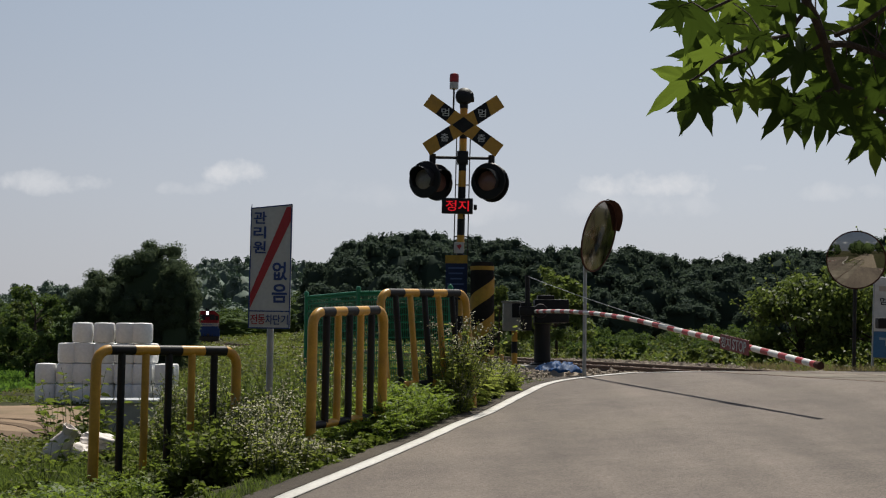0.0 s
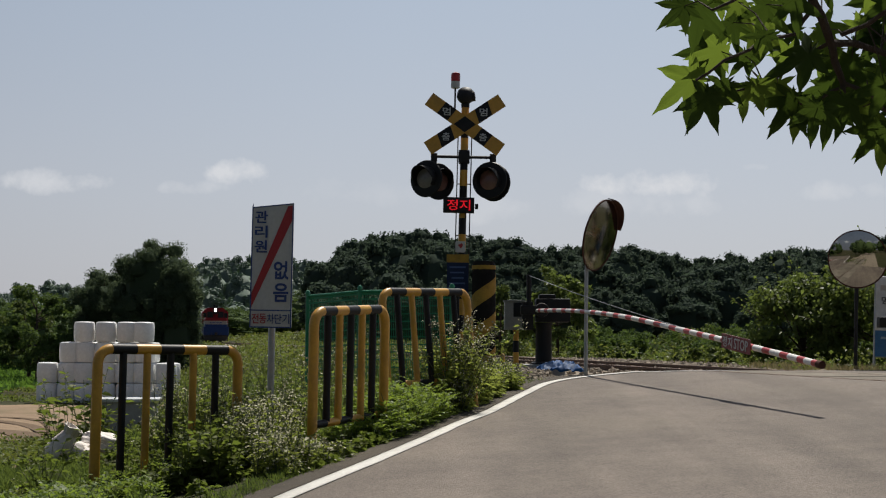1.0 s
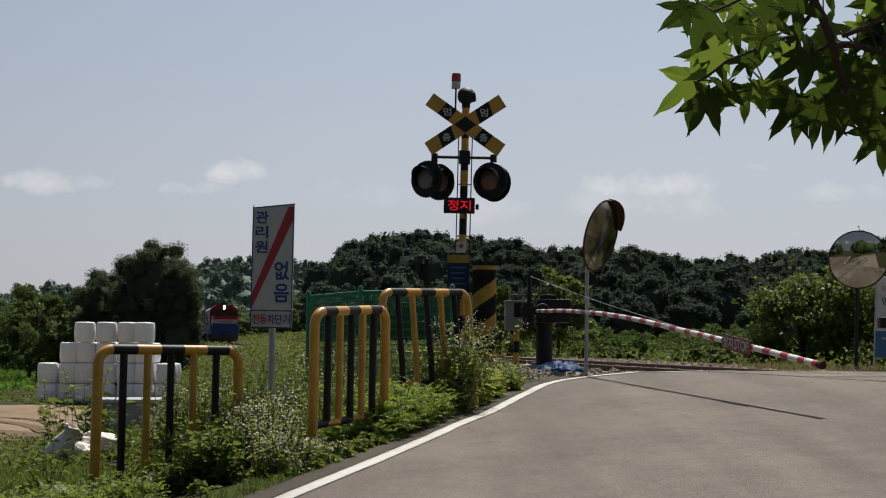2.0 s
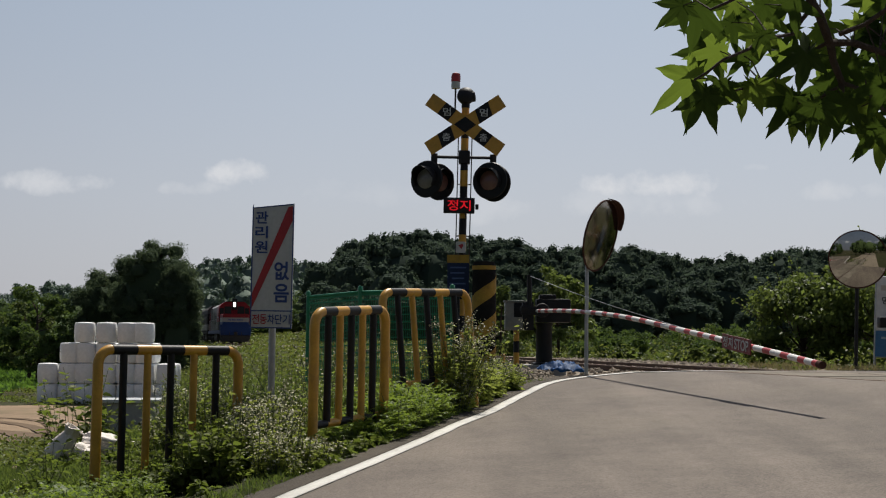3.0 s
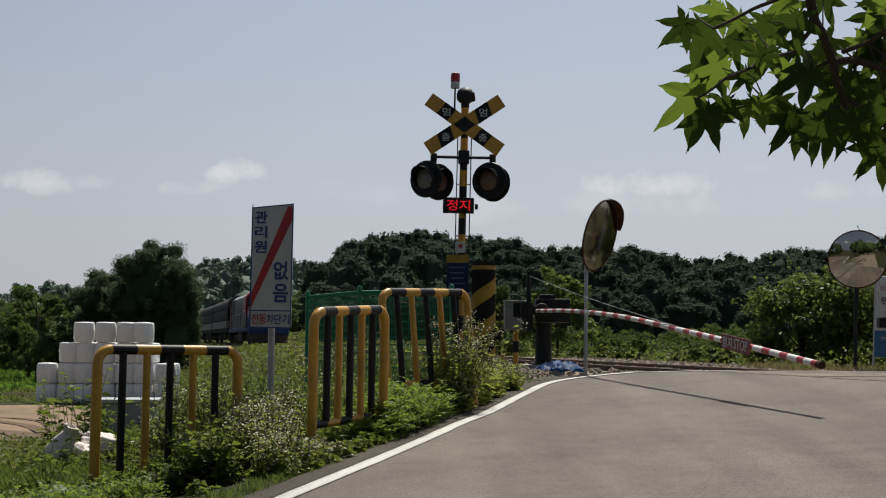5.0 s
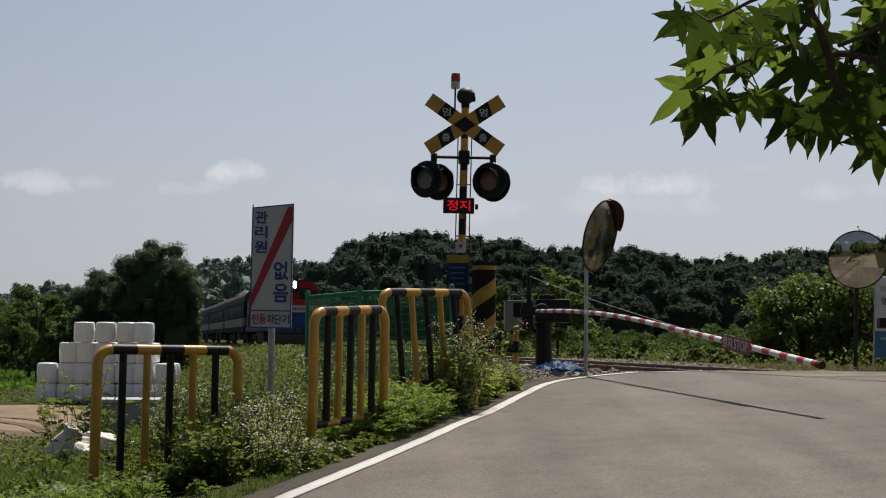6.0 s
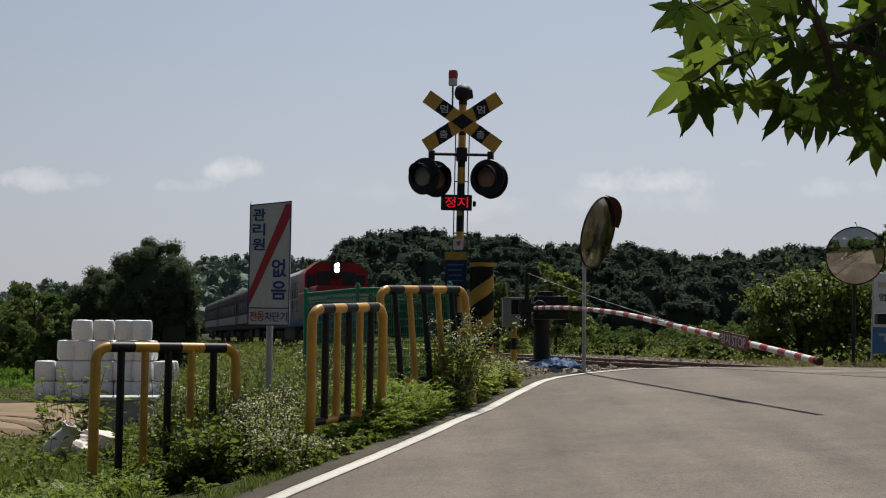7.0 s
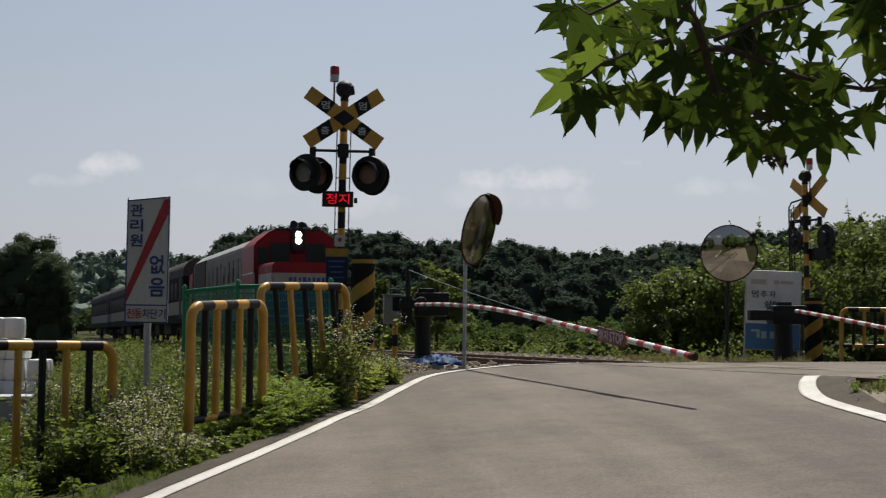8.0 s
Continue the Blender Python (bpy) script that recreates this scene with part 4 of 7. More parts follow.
# ---- guard rails of yellow and black pipe ----
def guard_rail(a, b, height, label, group, panels=5, radius=0.046, lower=0.28, lean=0.0):
    """From post a to post b (tops), pipe hoop with alternate bars."""
    a, b = Vector(a), Vector(b)
    w = (b - a).length
    ux = (b - a).normalized()
    mid = (a + b) / 2
    uy = Vector((-ux.y, ux.x, 0)).normalized()
    uz = ux.cross(uy)
    m = Matrix(((ux.x, uy.x, uz.x, mid.x), (ux.y, uy.y, uz.y, mid.y), (ux.z, uy.z, uz.z, mid.z - height), (0, 0, 0, 1)))
    m = m @ Matrix.Translation((0, 0, height)) @ Matrix.Rotation(radians(lean), 4, "X") @ Matrix.Translation((0, 0, -height))
    g = thing("guard_rail", m, label, "guard rail", group)
    c, h = 0.13, height
    for s in (-1, 1):
        pts = [(s * w / 2, 0, -0.25), (s * w / 2, 0, h - c)]
        pts += [(s * (w / 2 - c + c * math.cos(radians(q))), 0, h - c + c * math.sin(radians(q))) for q in (15, 30, 45, 60, 75, 90)]
        bm = bmesh.new()
        tube(bm, pts, radius, 14)
        part("end_post", bm, M["yellow"], g, "yellow bent end post")
    inner = w - 2 * c
    for k in range(panels):
        x0, x1 = -inner / 2 + inner * k / panels, -inner / 2 + inner * (k + 1) / panels
        mat = M["black"] if k % 2 == 0 else M["yellow"]
        bm = bmesh.new()
        tube(bm, [(x0, 0, h), (x1, 0, h)], radius * 1.01, 14)
        part("top_rail", bm, mat, g)
        bm = bmesh.new()
        tube(bm, [((x0 + x1) / 2, 0, lower), ((x0 + x1) / 2, 0, h - 0.02)], radius * 0.76, 12)
        part("upright_bar", bm, mat, g)
    xs = [-w / 2 + w * k / 6 for k in range(7)]
    for k in range(6):
        bm = bmesh.new()
        tube(bm, [(xs[k], 0, lower), (xs[k + 1], 0, lower)], radius * 0.8, 12)
        part("bottom_rail", bm, M["black"] if k % 2 == 0 else M["yellow"], g)
    return g


G = "guard rails beside the road"
guard_rail((-3.05, 12.2, 1.30), (-1.965, 13.2, 1.285), 1.3, "yellow and black striped pipe guard rail among tall weeds", G, lower=0.1)
guard_rail((-1.14, 12.5, 1.645), (-0.55, 13.6, 1.695), 1.3, "yellow and black striped pipe guard rail standing in weeds", G, lean=2.0)
guard_rail((-0.665, 15.2, 1.92), (0.285, 16.4, 1.96), 1.3, "yellow and black striped pipe guard rail leaning behind flowering weeds", G, lean=-4.5)
guard_rail((10.35, 27.0, 1.92), (11.5, 26.4, 1.90), 1.0, "yellow and black striped pipe guard rail beyond the track", G)
guard_rail((11.75, 26.3, 1.90), (12.9, 25.8, 1.88), 1.0, "yellow and black striped pipe guard rail beyond the track", G)


# ---- tall sign on a steel post ----
def warden_sign():
    s = thing("crossing_sign", pose(-1.767, 14.0, 0.25, 0, 0.6, -3), "tall white sign with blue Korean letters and a red slash", "sign")
    bm = bmesh.new()
    tube(bm, [(0.02, 0.05, -0.3), (0.0, 0.05, 2.3)], 0.035, 12)
    part("post", bm, M["steel"], s, "grey steel post")
    w, z0, z1, zs = 0.425, 1.27, 2.5, 1.44
    bm = bmesh.new()
    slab(bm, [(-w / 2, z0 - 0.01), (w / 2, z0 - 0.01), (w / 2, z1 + 0.025), (-w / 2, z1 - 0.02)], 0.02)
    plate = part("plate", bm, M["sign_white"], s, "white painted plate")
    e = 0.012
    bm = bmesh.new()
    for (xa, za), (xb, zb) in (((-w / 2, z1 - 0.02), (w / 2, z1 + 0.025)), ((-w / 2, z0), (w / 2, z0)), ((-w / 2, zs), (w / 2, zs))):
        slab(bm, [(xa, za - e), (xb, zb - e), (xb, zb), (xa, za)], 0.004, Matrix.Translation((0, -0.004, 0)))
    for x in (-w / 2, w / 2 - e):
        slab(bm, [(x, z0), (x + e, z0), (x + e, z1 + 0.02), (x, z1 - 0.02)], 0.005, Matrix.Translation((0, -0.005, 0)))
    part("border", bm, M["sign_blue"], plate, "dark blue border")
    bm = bmesh.new()
    slab(bm, [(-w / 2 + 0.014, zs + 0.02), (-w / 2 + 0.014, zs + 0.17), (w / 2 - 0.06, z1 - 0.01), (w / 2 - 0.014, z1), (w / 2 - 0.014, z1 - 0.15)], 0.004, Matrix.Translation((0, -0.0055, 0)))
    part("slash", bm, M["sign_red"], plate, "red diagonal slash")
    for k, ch in enumerate("관리원"):
        words("letter", ch, 0.125, 0.13, Matrix.Translation((-0.115, -0.006, 2.38 - 0.15 * k)), M["sign_blue"], plate, bold=0.022)
    for k, ch in enumerate("없음"):
        words("letter", ch, 0.19, 0.155, Matrix.Translation((0.1, -0.006, 1.84 - 0.225 * k)), M["sign_blue"], plate, bold=0.024)
    for k, ch in enumerate("전동차단기"):
        words("letter", ch, 0.1, 0.072, Matrix.Translation((-0.155 + 0.078 * k, -0.006, 1.35)), M["sign_red"] if k < 2 else M["sign_blue"], plate, bold=0.012)
    return s


warden_sign()


# ---- crossing signals ----
def lamp(parent, m, lens, label):
    """Round backing plate with a deep hood and a dull lens, facing -y of m."""
    face = m @ Matrix.Rotation(radians(90), 4, "X")
    bm = bmesh.new()
    lathe(bm, [(0.02, -0.09), (0.12, -0.085), (0.15, -0.03), (0.275, -0.02), (0.285, 0.0), (0.275, 0.02), (0.2, 0.025), (0.02, 0.025)], 32, face)
    body = part("lamp_unit", bm, M["black"], parent, label)
    bm = bmesh.new()
    lathe(bm, [(0.01, 0.02), (0.15, 0.028), (0.15, 0.036), (0.11, 0.058), (0.01, 0.07)], 26, face)
    part("lens", bm, lens, body, "dull round lens")
    bm = bmesh.new()
    n = 22
    rows = []
    for depth, r in ((0.02, 0.19), (0.24, 0.18)):
        for t in (0.0, 0.008):
            row = []
            for k in range(n + 1):
                a = radians(-35 + 250 * k / n)
                dd = depth if depth < 0.1 else depth * (0.45 + 0.55 * max(0.0, math.sin(a)) ** 0.6)
                row.append(bm.verts.new(m @ Vector(((r - t) * math.cos(a), -dd, (r - t) * math.sin(a)))))
            rows.append(row)
    for p, q in ((0, 2), (3, 1), (2, 3), (1, 0)):
        for k in range(n):
            bm.faces.new((rows[p][k], rows[p][k + 1], rows[q][k + 1], rows[q][k]))
    part("hood", bm, M["black"], body, "black sheet hood")
    return body


def crossbuck(parent, z, y, front=True):
    ln, w = 1.35, 0.22
    for s in (1, -1):
        m = Matrix.Translation((0, y + (0.012 if s > 0 else 0), z)) @ Matrix.Rotation(radians(-34.5 * s), 4, "Y")
        bm = bmesh.new()
        slab(bm, [(-ln / 2, -w / 2), (ln / 2, -w / 2), (ln / 2, w / 2), (-ln / 2, w / 2)], 0.01, m)
        blade = part("crossbuck_blade", bm, M["blade_yellow"], parent, "yellow blade of the crossbuck" + (" with black panels" if front else ""))
        if front:
            for cx in (-0.34, 0.34):
                bm = bmesh.new()
                h = 0.1
                slab(bm, [(cx - h * 1.25 - 0.02 * s, -w / 2), (cx + h * 0.9, -w / 2), (cx + h * 1.25 + 0.02 * s, w / 2), (cx - h * 0.9, w / 2)], 0.003, m @ Matrix.Translation((0, -0.0035, 0)))
                part("black_panel", bm, M["black"], blade, "black painted panel")
            for cx in (-0.34, 0.34):
                q = m @ Vector((cx, 0, 0))
                up = q.z > z
                words("letter", "멈" if up else "춤", 0.12, 0.12, Matrix.Translation((q.x, q.y - 0.006, q.z)), M["sign_white"], blade, bold=0.01)
    if front:
        bm = bmesh.new()
        slab(bm, [(-0.17, 0), (0, -0.125), (0.17, 0), (0, 0.125)], 0.003, Matrix.Translation((0, y - 0.004, z)))
        part("centre_panel", bm, M["black"], parent, "black centre lozenge")


def striped_pole(parent, z0, z1, r, bands, first):
    for k in range(bands):
        bm = bmesh.new()
        a, b = z0 + (z1 - z0) * k / bands, z0 + (z1 - z0) * (k + 1) / bands
        tube(bm, [(0, 0, a), (0, 0, b)], r, 16)
        part("pole_band", bm, M["yellow"] if (k + first) % 2 else M["black"], parent)


def signal_head(s, front=True):
    """All that hangs on the mast; x to the right seen from the road, heights above the foot."""
    striped_pole(s, -0.2, 4.22, 0.058, 18, 0)
    bm = bmesh.new()
    tube(bm, [(-0.16, 0, 4.02), (-0.16, 0, 4.52)], 0.014, 8)
    tube(bm, [(-0.16, 0, 4.02), (0, 0, 4.0)], 0.014, 8)
    part("beacon_stem", bm, M["dark_steel"], s)
    bm = bmesh.new()
    lathe(bm, [(0.03, 4.4), (0.066, 4.4), (0.07, 4.44), (0.066, 4.5), (0.03, 4.505)], 18, Matrix.Translation((-0.16, 0, 0.1)))
    part("beacon_base", bm, M["sign_white"], s, "pale beacon base")
    bm = bmesh.new()
    lathe(bm, [(0.02, 4.5), (0.07, 4.505), (0.072, 4.58), (0.064, 4.63), (0.02, 4.645)], 18, Matrix.Translation((-0.16, 0, 0.1)))
    part("beacon_dome", bm, M["red_paint"], s, "red beacon dome")
    # bell
    bm = bmesh.new()
    lathe(bm, [(0.02, -0.09), (0.1, -0.085), (0.135, -0.02), (0.13, 0.05), (0.07, 0.1), (0.02, 0.11)], 22, Matrix.Translation((0, -0.02, 4.38)) @ Matrix.Rotation(radians(70), 4, "X"))
    lathe(bm, [(0.05, -0.08), (0.09, -0.07), (0.08, 0.07), (0.04, 0.08)], 12, Matrix.Translation((0.07, -0.02, 4.37)) @ Matrix.Rotation(radians(80), 4, "Y"))
    tube(bm, [(0, 0, 4.2), (0, 0, 4.34)], 0.065, 12)
    part("bell", bm, M["dark_steel"], s, "black warning bell")
    crossbuck(s, 3.93, -0.1, front)
    # cross arm and lamps
    bm = bmesh.new()
    tube(bm, [(-0.46, 0, 3.44), (0.44, 0, 3.44)], 0.024, 10)
    box(bm, (0, 0, 3.44), (0.17, 0.17, 0.2), bevel=0.02)
    for x in (-0.46, 0.44):
        tube(bm, [(x, 0, 3.3), (x, 0, 3.49)], 0.05, 10)
    part("cross_arm", bm, M["dark_steel"], s)
    # ladder behind
    bm = bmesh.new()
    for x in (-0.105, 0.105):
        tube(bm, [(x, 0.22, 0.4), (x, 0.22, 3.78)], 0.009, 6)
    for k in range(8):
        z = 0.65 + 0.4 * k
        tube(bm, [(-0.105, 0.22, z), (0.105, 0.22, z)], 0.009, 6)
        if k % 3 == 1:
            tube(bm, [(-0.105, 0.22, z), (0, 0.05, z)], 0.009, 6)
            tube(bm, [(0.105, 0.22, z), (0, 0.05, z)], 0.009, 6)
    part("ladder", bm, M["dark_steel"], s, "thin steel ladder")


def near_signal():
    s = thing("crossing_signal", pose(0.225, 21.0, 0.745, 0, 1.1, -2), "yellow and black crossing signal with crossbuck and four lamps", "crossing signal")
    signal_head(s)
    lamp(s, pose(-0.56, -0.14, 3.08, 0, 0, -30), M["lens"], "black round lamp unit turned to the road")
    lamp(s, pose(-0.39, 0.02, 3.06, 0, 0, 33), M["lens_red"], "black round lamp unit turned aside")
    lamp(s, pose(0.40, -0.1, 3.08, 0, 0, -22), M["lens_red"], "black round lamp unit turned to the road")
    lamp(s, pose(0.47, 0.16, 3.07, 0, 0, 150), M["lens"], "black round lamp unit turned to the far road")
    # lit panel
    bm = bmesh.new()
    box(bm, (-0.06, -0.11, 2.69), (0.47, 0.1, 0.235), bevel=0.012)
    panel = part("display_panel", bm, M["black"], s, "black display panel with glowing red letters")
    for k, ch in enumerate("정지"):
        words("led_letter", ch, 0.16, 0.16, Matrix.Translation((-0.155 + 0.19 * k, -0.166, 2.69)), M["led"], panel, bold=0.004)
    bm = bmesh.new()
    box(bm, (0.21, -0.06, 2.68), (0.05, 0.06, 0.08), bevel=0.01)
    part("bracket", bm, M["dark_steel"], s)
    bm = bmesh.new()
    tube(bm, [(0.04, -0.06, 2.57), (0.05, -0.08, 2.5), (0.0, -0.05, 2.45)], 0.012, 6)
    part("cable", bm, M["dark_steel"], s)
    bm = bmesh.new()
    slab(bm, rounded(0.15, 0.17, 0.02), 0.006, Matrix.Translation((-0.02, -0.085, 2.06)))
    plate = part("notice_plate", bm, M["sign_white"], s, "small white notice plate with red mark")
    bm = bmesh.new()
    slab(bm, [(-0.05, 2.09), (0.0, 2.03), (0.03, 2.09), (0.01, 2.115), (-0.02, 2.1)], 0.004, Matrix.Translation((-0.01, -0.09, 0)))
    part("red_mark", bm, M["sign_red"], plate)
    return s


near_signal()


def far_signal():
    s = thing("crossing_signal", pose(10.03, 28.0, 0.34, 0, 0.5, 108), "yellow and black crossing signal seen from behind among trees", "crossing signal")
    signal_head(s, front=False)
    lamp(s, pose(-0.52, -0.1, 3.06, 0, 0, -2), M["lens"], "black round lamp unit seen from behind")
    lamp(s, pose(0.46, -0.06, 3.06, 0, 0, -10), M["lens"], "black round lamp unit seen almost edge-on")
    bm = bmesh.new()
    box(bm, (-0.3, -0.11, 2.74), (0.6, 0.12, 0.25), bevel=0.012)
    part("display_panel", bm, M["black"], s, "black display panel seen from behind")
    bm = bmesh.new()
    lathe(bm, [(0.02, -0.06), (0.11, -0.06), (0.13, 0.0), (0.11, 0.06), (0.02, 0.06)], 18, Matrix.Translation((0, -0.05, 3.93)) @ Matrix.Rotation(radians(90), 4, "X"))
    part("crossbuck_hub", bm, M["dark_steel"], s, "dark round clamp behind the crossbuck")
    bm = bmesh.new()
    pts = [(0.42, 0.1, 1.0), (0.42, 0.1, 3.75), (0.36, 0.08, 3.85), (0.08, 0.02, 3.9)]
    tube(bm, pts, 0.018, 8)
    pts = [(0.3, 0.14, 1.0), (0.3, 0.14, 3.7), (0.08, 0.04, 3.78)]
    tube(bm, pts, 0.014, 8)
    part("hoop_rail", bm, M["dark_steel"], s, "dark bent safety rail")
    return s


far_signal()


# ---- striped concrete post and its notice ----
def spiral_band(bm, r, z0, z1, start, turns, width, seg=30):
    """A slanting painted band, 3 mm proud of the post."""
    n = int(seg * abs(turns)) + 1
    rows = []
    for k in range(n + 1):
        a = start + turns * 2 * math.pi * k / n
        zc = z0 + (z1 - z0) * k / n
        rows.append([bm.verts.new(((r + 0.004) * math.cos(a), (r + 0.004) * math.sin(a), zc + d)) for d in (-width / 2, width / 2)])
    for p, q in zip(rows, rows[1:]):
        bm.faces.new((p[0], q[0], q[1], p[1]))


def bollard(m):
    b = thing("concrete_bollard", m, "stout round concrete bollard with slanting yellow and black bands", "bollard")
    bm = bmesh.new()
    lathe(bm, [(0.02, -0.3), (0.175, -0.3), (0.175, 1.6), (0.165, 1.8), (0.15, 1.83), (0.02, 1.84)], 32)
    body = part("body", bm, M["tar_black"], b, "black painted concrete shaft")
    for z in (-0.44, 0.07, 0.58, 1.09):
        bm = bmesh.new()
        spiral_band(bm, 0.175, z, z + 0.52, radians(140), 0.72, 0.23)
        part("yellow_band", bm, M["dull_yellow"], body, "slanting yellow band")
    for z in (1.74,):
        bm = bmesh.new()
        spiral_band(bm, 0.173, z, z, 0, 1.0, 0.06)
        part("yellow_ring", bm, M["dull_yellow"], body, "faded yellow ring")
    return b


bollard(pose(0.58, 20.3, 0.72))
bollard(pose(9.64, 26.6, 0.3, 0, 0, 30))
M["board_dim"] = surface("faded_letter_paint", (0.06, 0.1, 0.24), (0.05, 0.085, 0.2), 6.0, 0.6, bump=0.0)
n_board = thing("notice_board", pose(0.2, 20.62, 0.72), "blue notice panel under a yellow top strip on a post", "notice board")
bm = bmesh.new()
tube(bm, [(0, 0.03, -0.2), (0, 0.03, 1.9)], 0.03, 10)
part("post", bm, M["dark_steel"], n_board)
bm = bmesh.new()
slab(bm, [(-0.16, 1.35), (0.16, 1.35), (0.16, 1.83), (-0.16, 1.83)], 0.015, Matrix.Translation((0, -0.02, 0)))
M["dull_blue"] = surface("dull_blue_panel", (0.012, 0.024, 0.075), (0.01, 0.019, 0.058), 5.0, 0.6, bump=0.0, spec=0.25)
nb = part("panel", bm, M["dull_blue"], n_board, "dark blue panel with faded writing")
bm = bmesh.new()
slab(bm, [(-0.165, 1.83), (0.165, 1.83), (0.165, 1.95), (-0.165, 1.95)], 0.02, Matrix.Translation((0, -0.022, 0)))
part("top_strip", bm, M["dull_yellow"], n_board, "yellow top strip")
bm = bmesh.new()
for k in range(5):
    box(bm, (-0.01 * (k % 2), -0.0225, 1.76 - 0.08 * k), (0.24 - 0.03 * (k % 3), 0.003, 0.022))
part("writing_bars", bm, M["board_dim"], nb, "faded pale lines of writing")


# short marker post at the foot of the bollard
mp = thing("marker_post", pose(0.83, 20.1, 0.74, 0, 3, 0), "short yellow-topped black marker post beside the bollard", "post")
bm = bmesh.new()
tube(bm, [(0, 0, -0.2), (0, 0, 0.34)], 0.03, 10)
part("shaft", bm, M["black"], mp)
bm = bmesh.new()
lathe(bm, [(0.01, 0.34), (0.034, 0.34), (0.036, 0.44), (0.03, 0.46), (0.01, 0.465)], 14)
part("cap", bm, M["yellow"], mp, "yellow cap")


# ---- green mesh fence ----
def green_fence(points, height, label):
    a = Vector(points[0])
    fence = thing("mesh_fence", Matrix.Translation(a), label, "fence")
    for p in points:
        q = Vector(p) - a
        bm = bmesh.new()
        tube(bm, [q + Vector((0, 0, -0.3)), q + Vector((0, 0, height + 0.03))], 0.028, 12)
        part("post", bm, M["green_paint"], fence, "green steel post")
        bm = bmesh.new()
        lathe(bm, [(0.005, 0), (0.034, 0.0), (0.036, 0.02), (0.022, 0.05), (0.005, 0.055)], 12, Matrix.Translation(q + Vector((0, 0, height + 0.03))))
        part("post_cap", bm, M["green_paint"], fence)
    for p, r in zip(points, points[1:]):
        p, r = Vector(p) - a, Vector(r) - a
        bm = bmesh.new()
        for z in (height,):
            tube(bm, [p + Vector((0, 0, z)), r + Vector((0, 0, z))], 0.02, 8)
        k = 0
        while height - 0.1 - 0.1 * k > 0.1:
            z = height - 0.1 - 0.1 * k
            tube(bm, [p + Vector((0, 0, z)), r + Vector((0, 0, z))], 0.009 if k % 3 else 0.012, 4, False)
            k += 1
        n = int((r - p).length / 0.027)
        for j in range(1, n):
            q = p.lerp(r, j / n)
            tube(bm, [q + Vector((0, 0.012, 0.05)), q + Vector((0, 0.012, height))], 0.0058, 4, False)
        band = bmesh.new()
        for za, zb in ((height - 0.045, height - 0.012),):
            ends = [band.verts.new(q + Vector((0, dy, z))) for dy in (-0.004, 0.004) for q, z in ((p, za), (r, za), (r, zb), (p, zb))]
            for f in ((0, 1, 2, 3), (7, 6, 5, 4), (3, 2, 6, 7), (1, 0, 4, 5)):
                band.faces.new([ends[i] for i in f])
        part("top_band", band, M["green_paint"], fence, "solid green top band")
        part("mesh_panel", bm, M["green_paint"], fence, "welded green wire panel")
    return fence


green_fence([(-1.87, 19.0, 0.78), (-1.12, 18.4, 0.83), (0.1, 17.9, 0.84)], 1.2, "low green welded wire mesh fence in the weeds")


# ---- barrier machines ----
def boom(parent, pts, r0, r1, stripes, sign_at=None):
    """A drooping pole of red and white bands with a rope stay."""
    P = [Vector(p) for p in pts]
    def at(f):
        x = f * (len(P) - 1)
        i = min(int(x), len(P) - 2)
        u = x - i
        p0, p1, p2, p3 = P[max(i - 1, 0)], P[i], P[i + 1], P[min(i + 2, len(P) - 1)]
        return 0.5 * ((2 * p1) + (p2 - p0) * u + (2 * p0 - 5 * p1 + 4 * p2 - p3) * u * u + (3 * p1 - p0 - 3 * p2 + p3) * u ** 3)
    for k in range(stripes):
        f0, f1 = (k + (0.14 if k % 2 else 0.0)) / stripes, (k + 1 + (0.0 if k % 2 else 0.14)) / stripes
        bm = bmesh.new()
        tube(bm, [at(f0), at((f0 + f1) / 2), at(f1)], [r0 + (r1 - r0) * f for f in (f0, (f0 + f1) / 2, f1)], 12)
        part("boom_band", bm, M["red_paint"] if k % 2 else M["white_paint"], parent)
    bm = bmesh.new()
    tube(bm, [at(1.0), at(1.0) + (at(1.0) - at(0.99)).normalized() * 0.09], [r1 * 1.1, r1 * 1.15], 12)
    part("boom_tip", bm, M["rust_rim"], parent, "dark red-brown rubber tip")
    return at


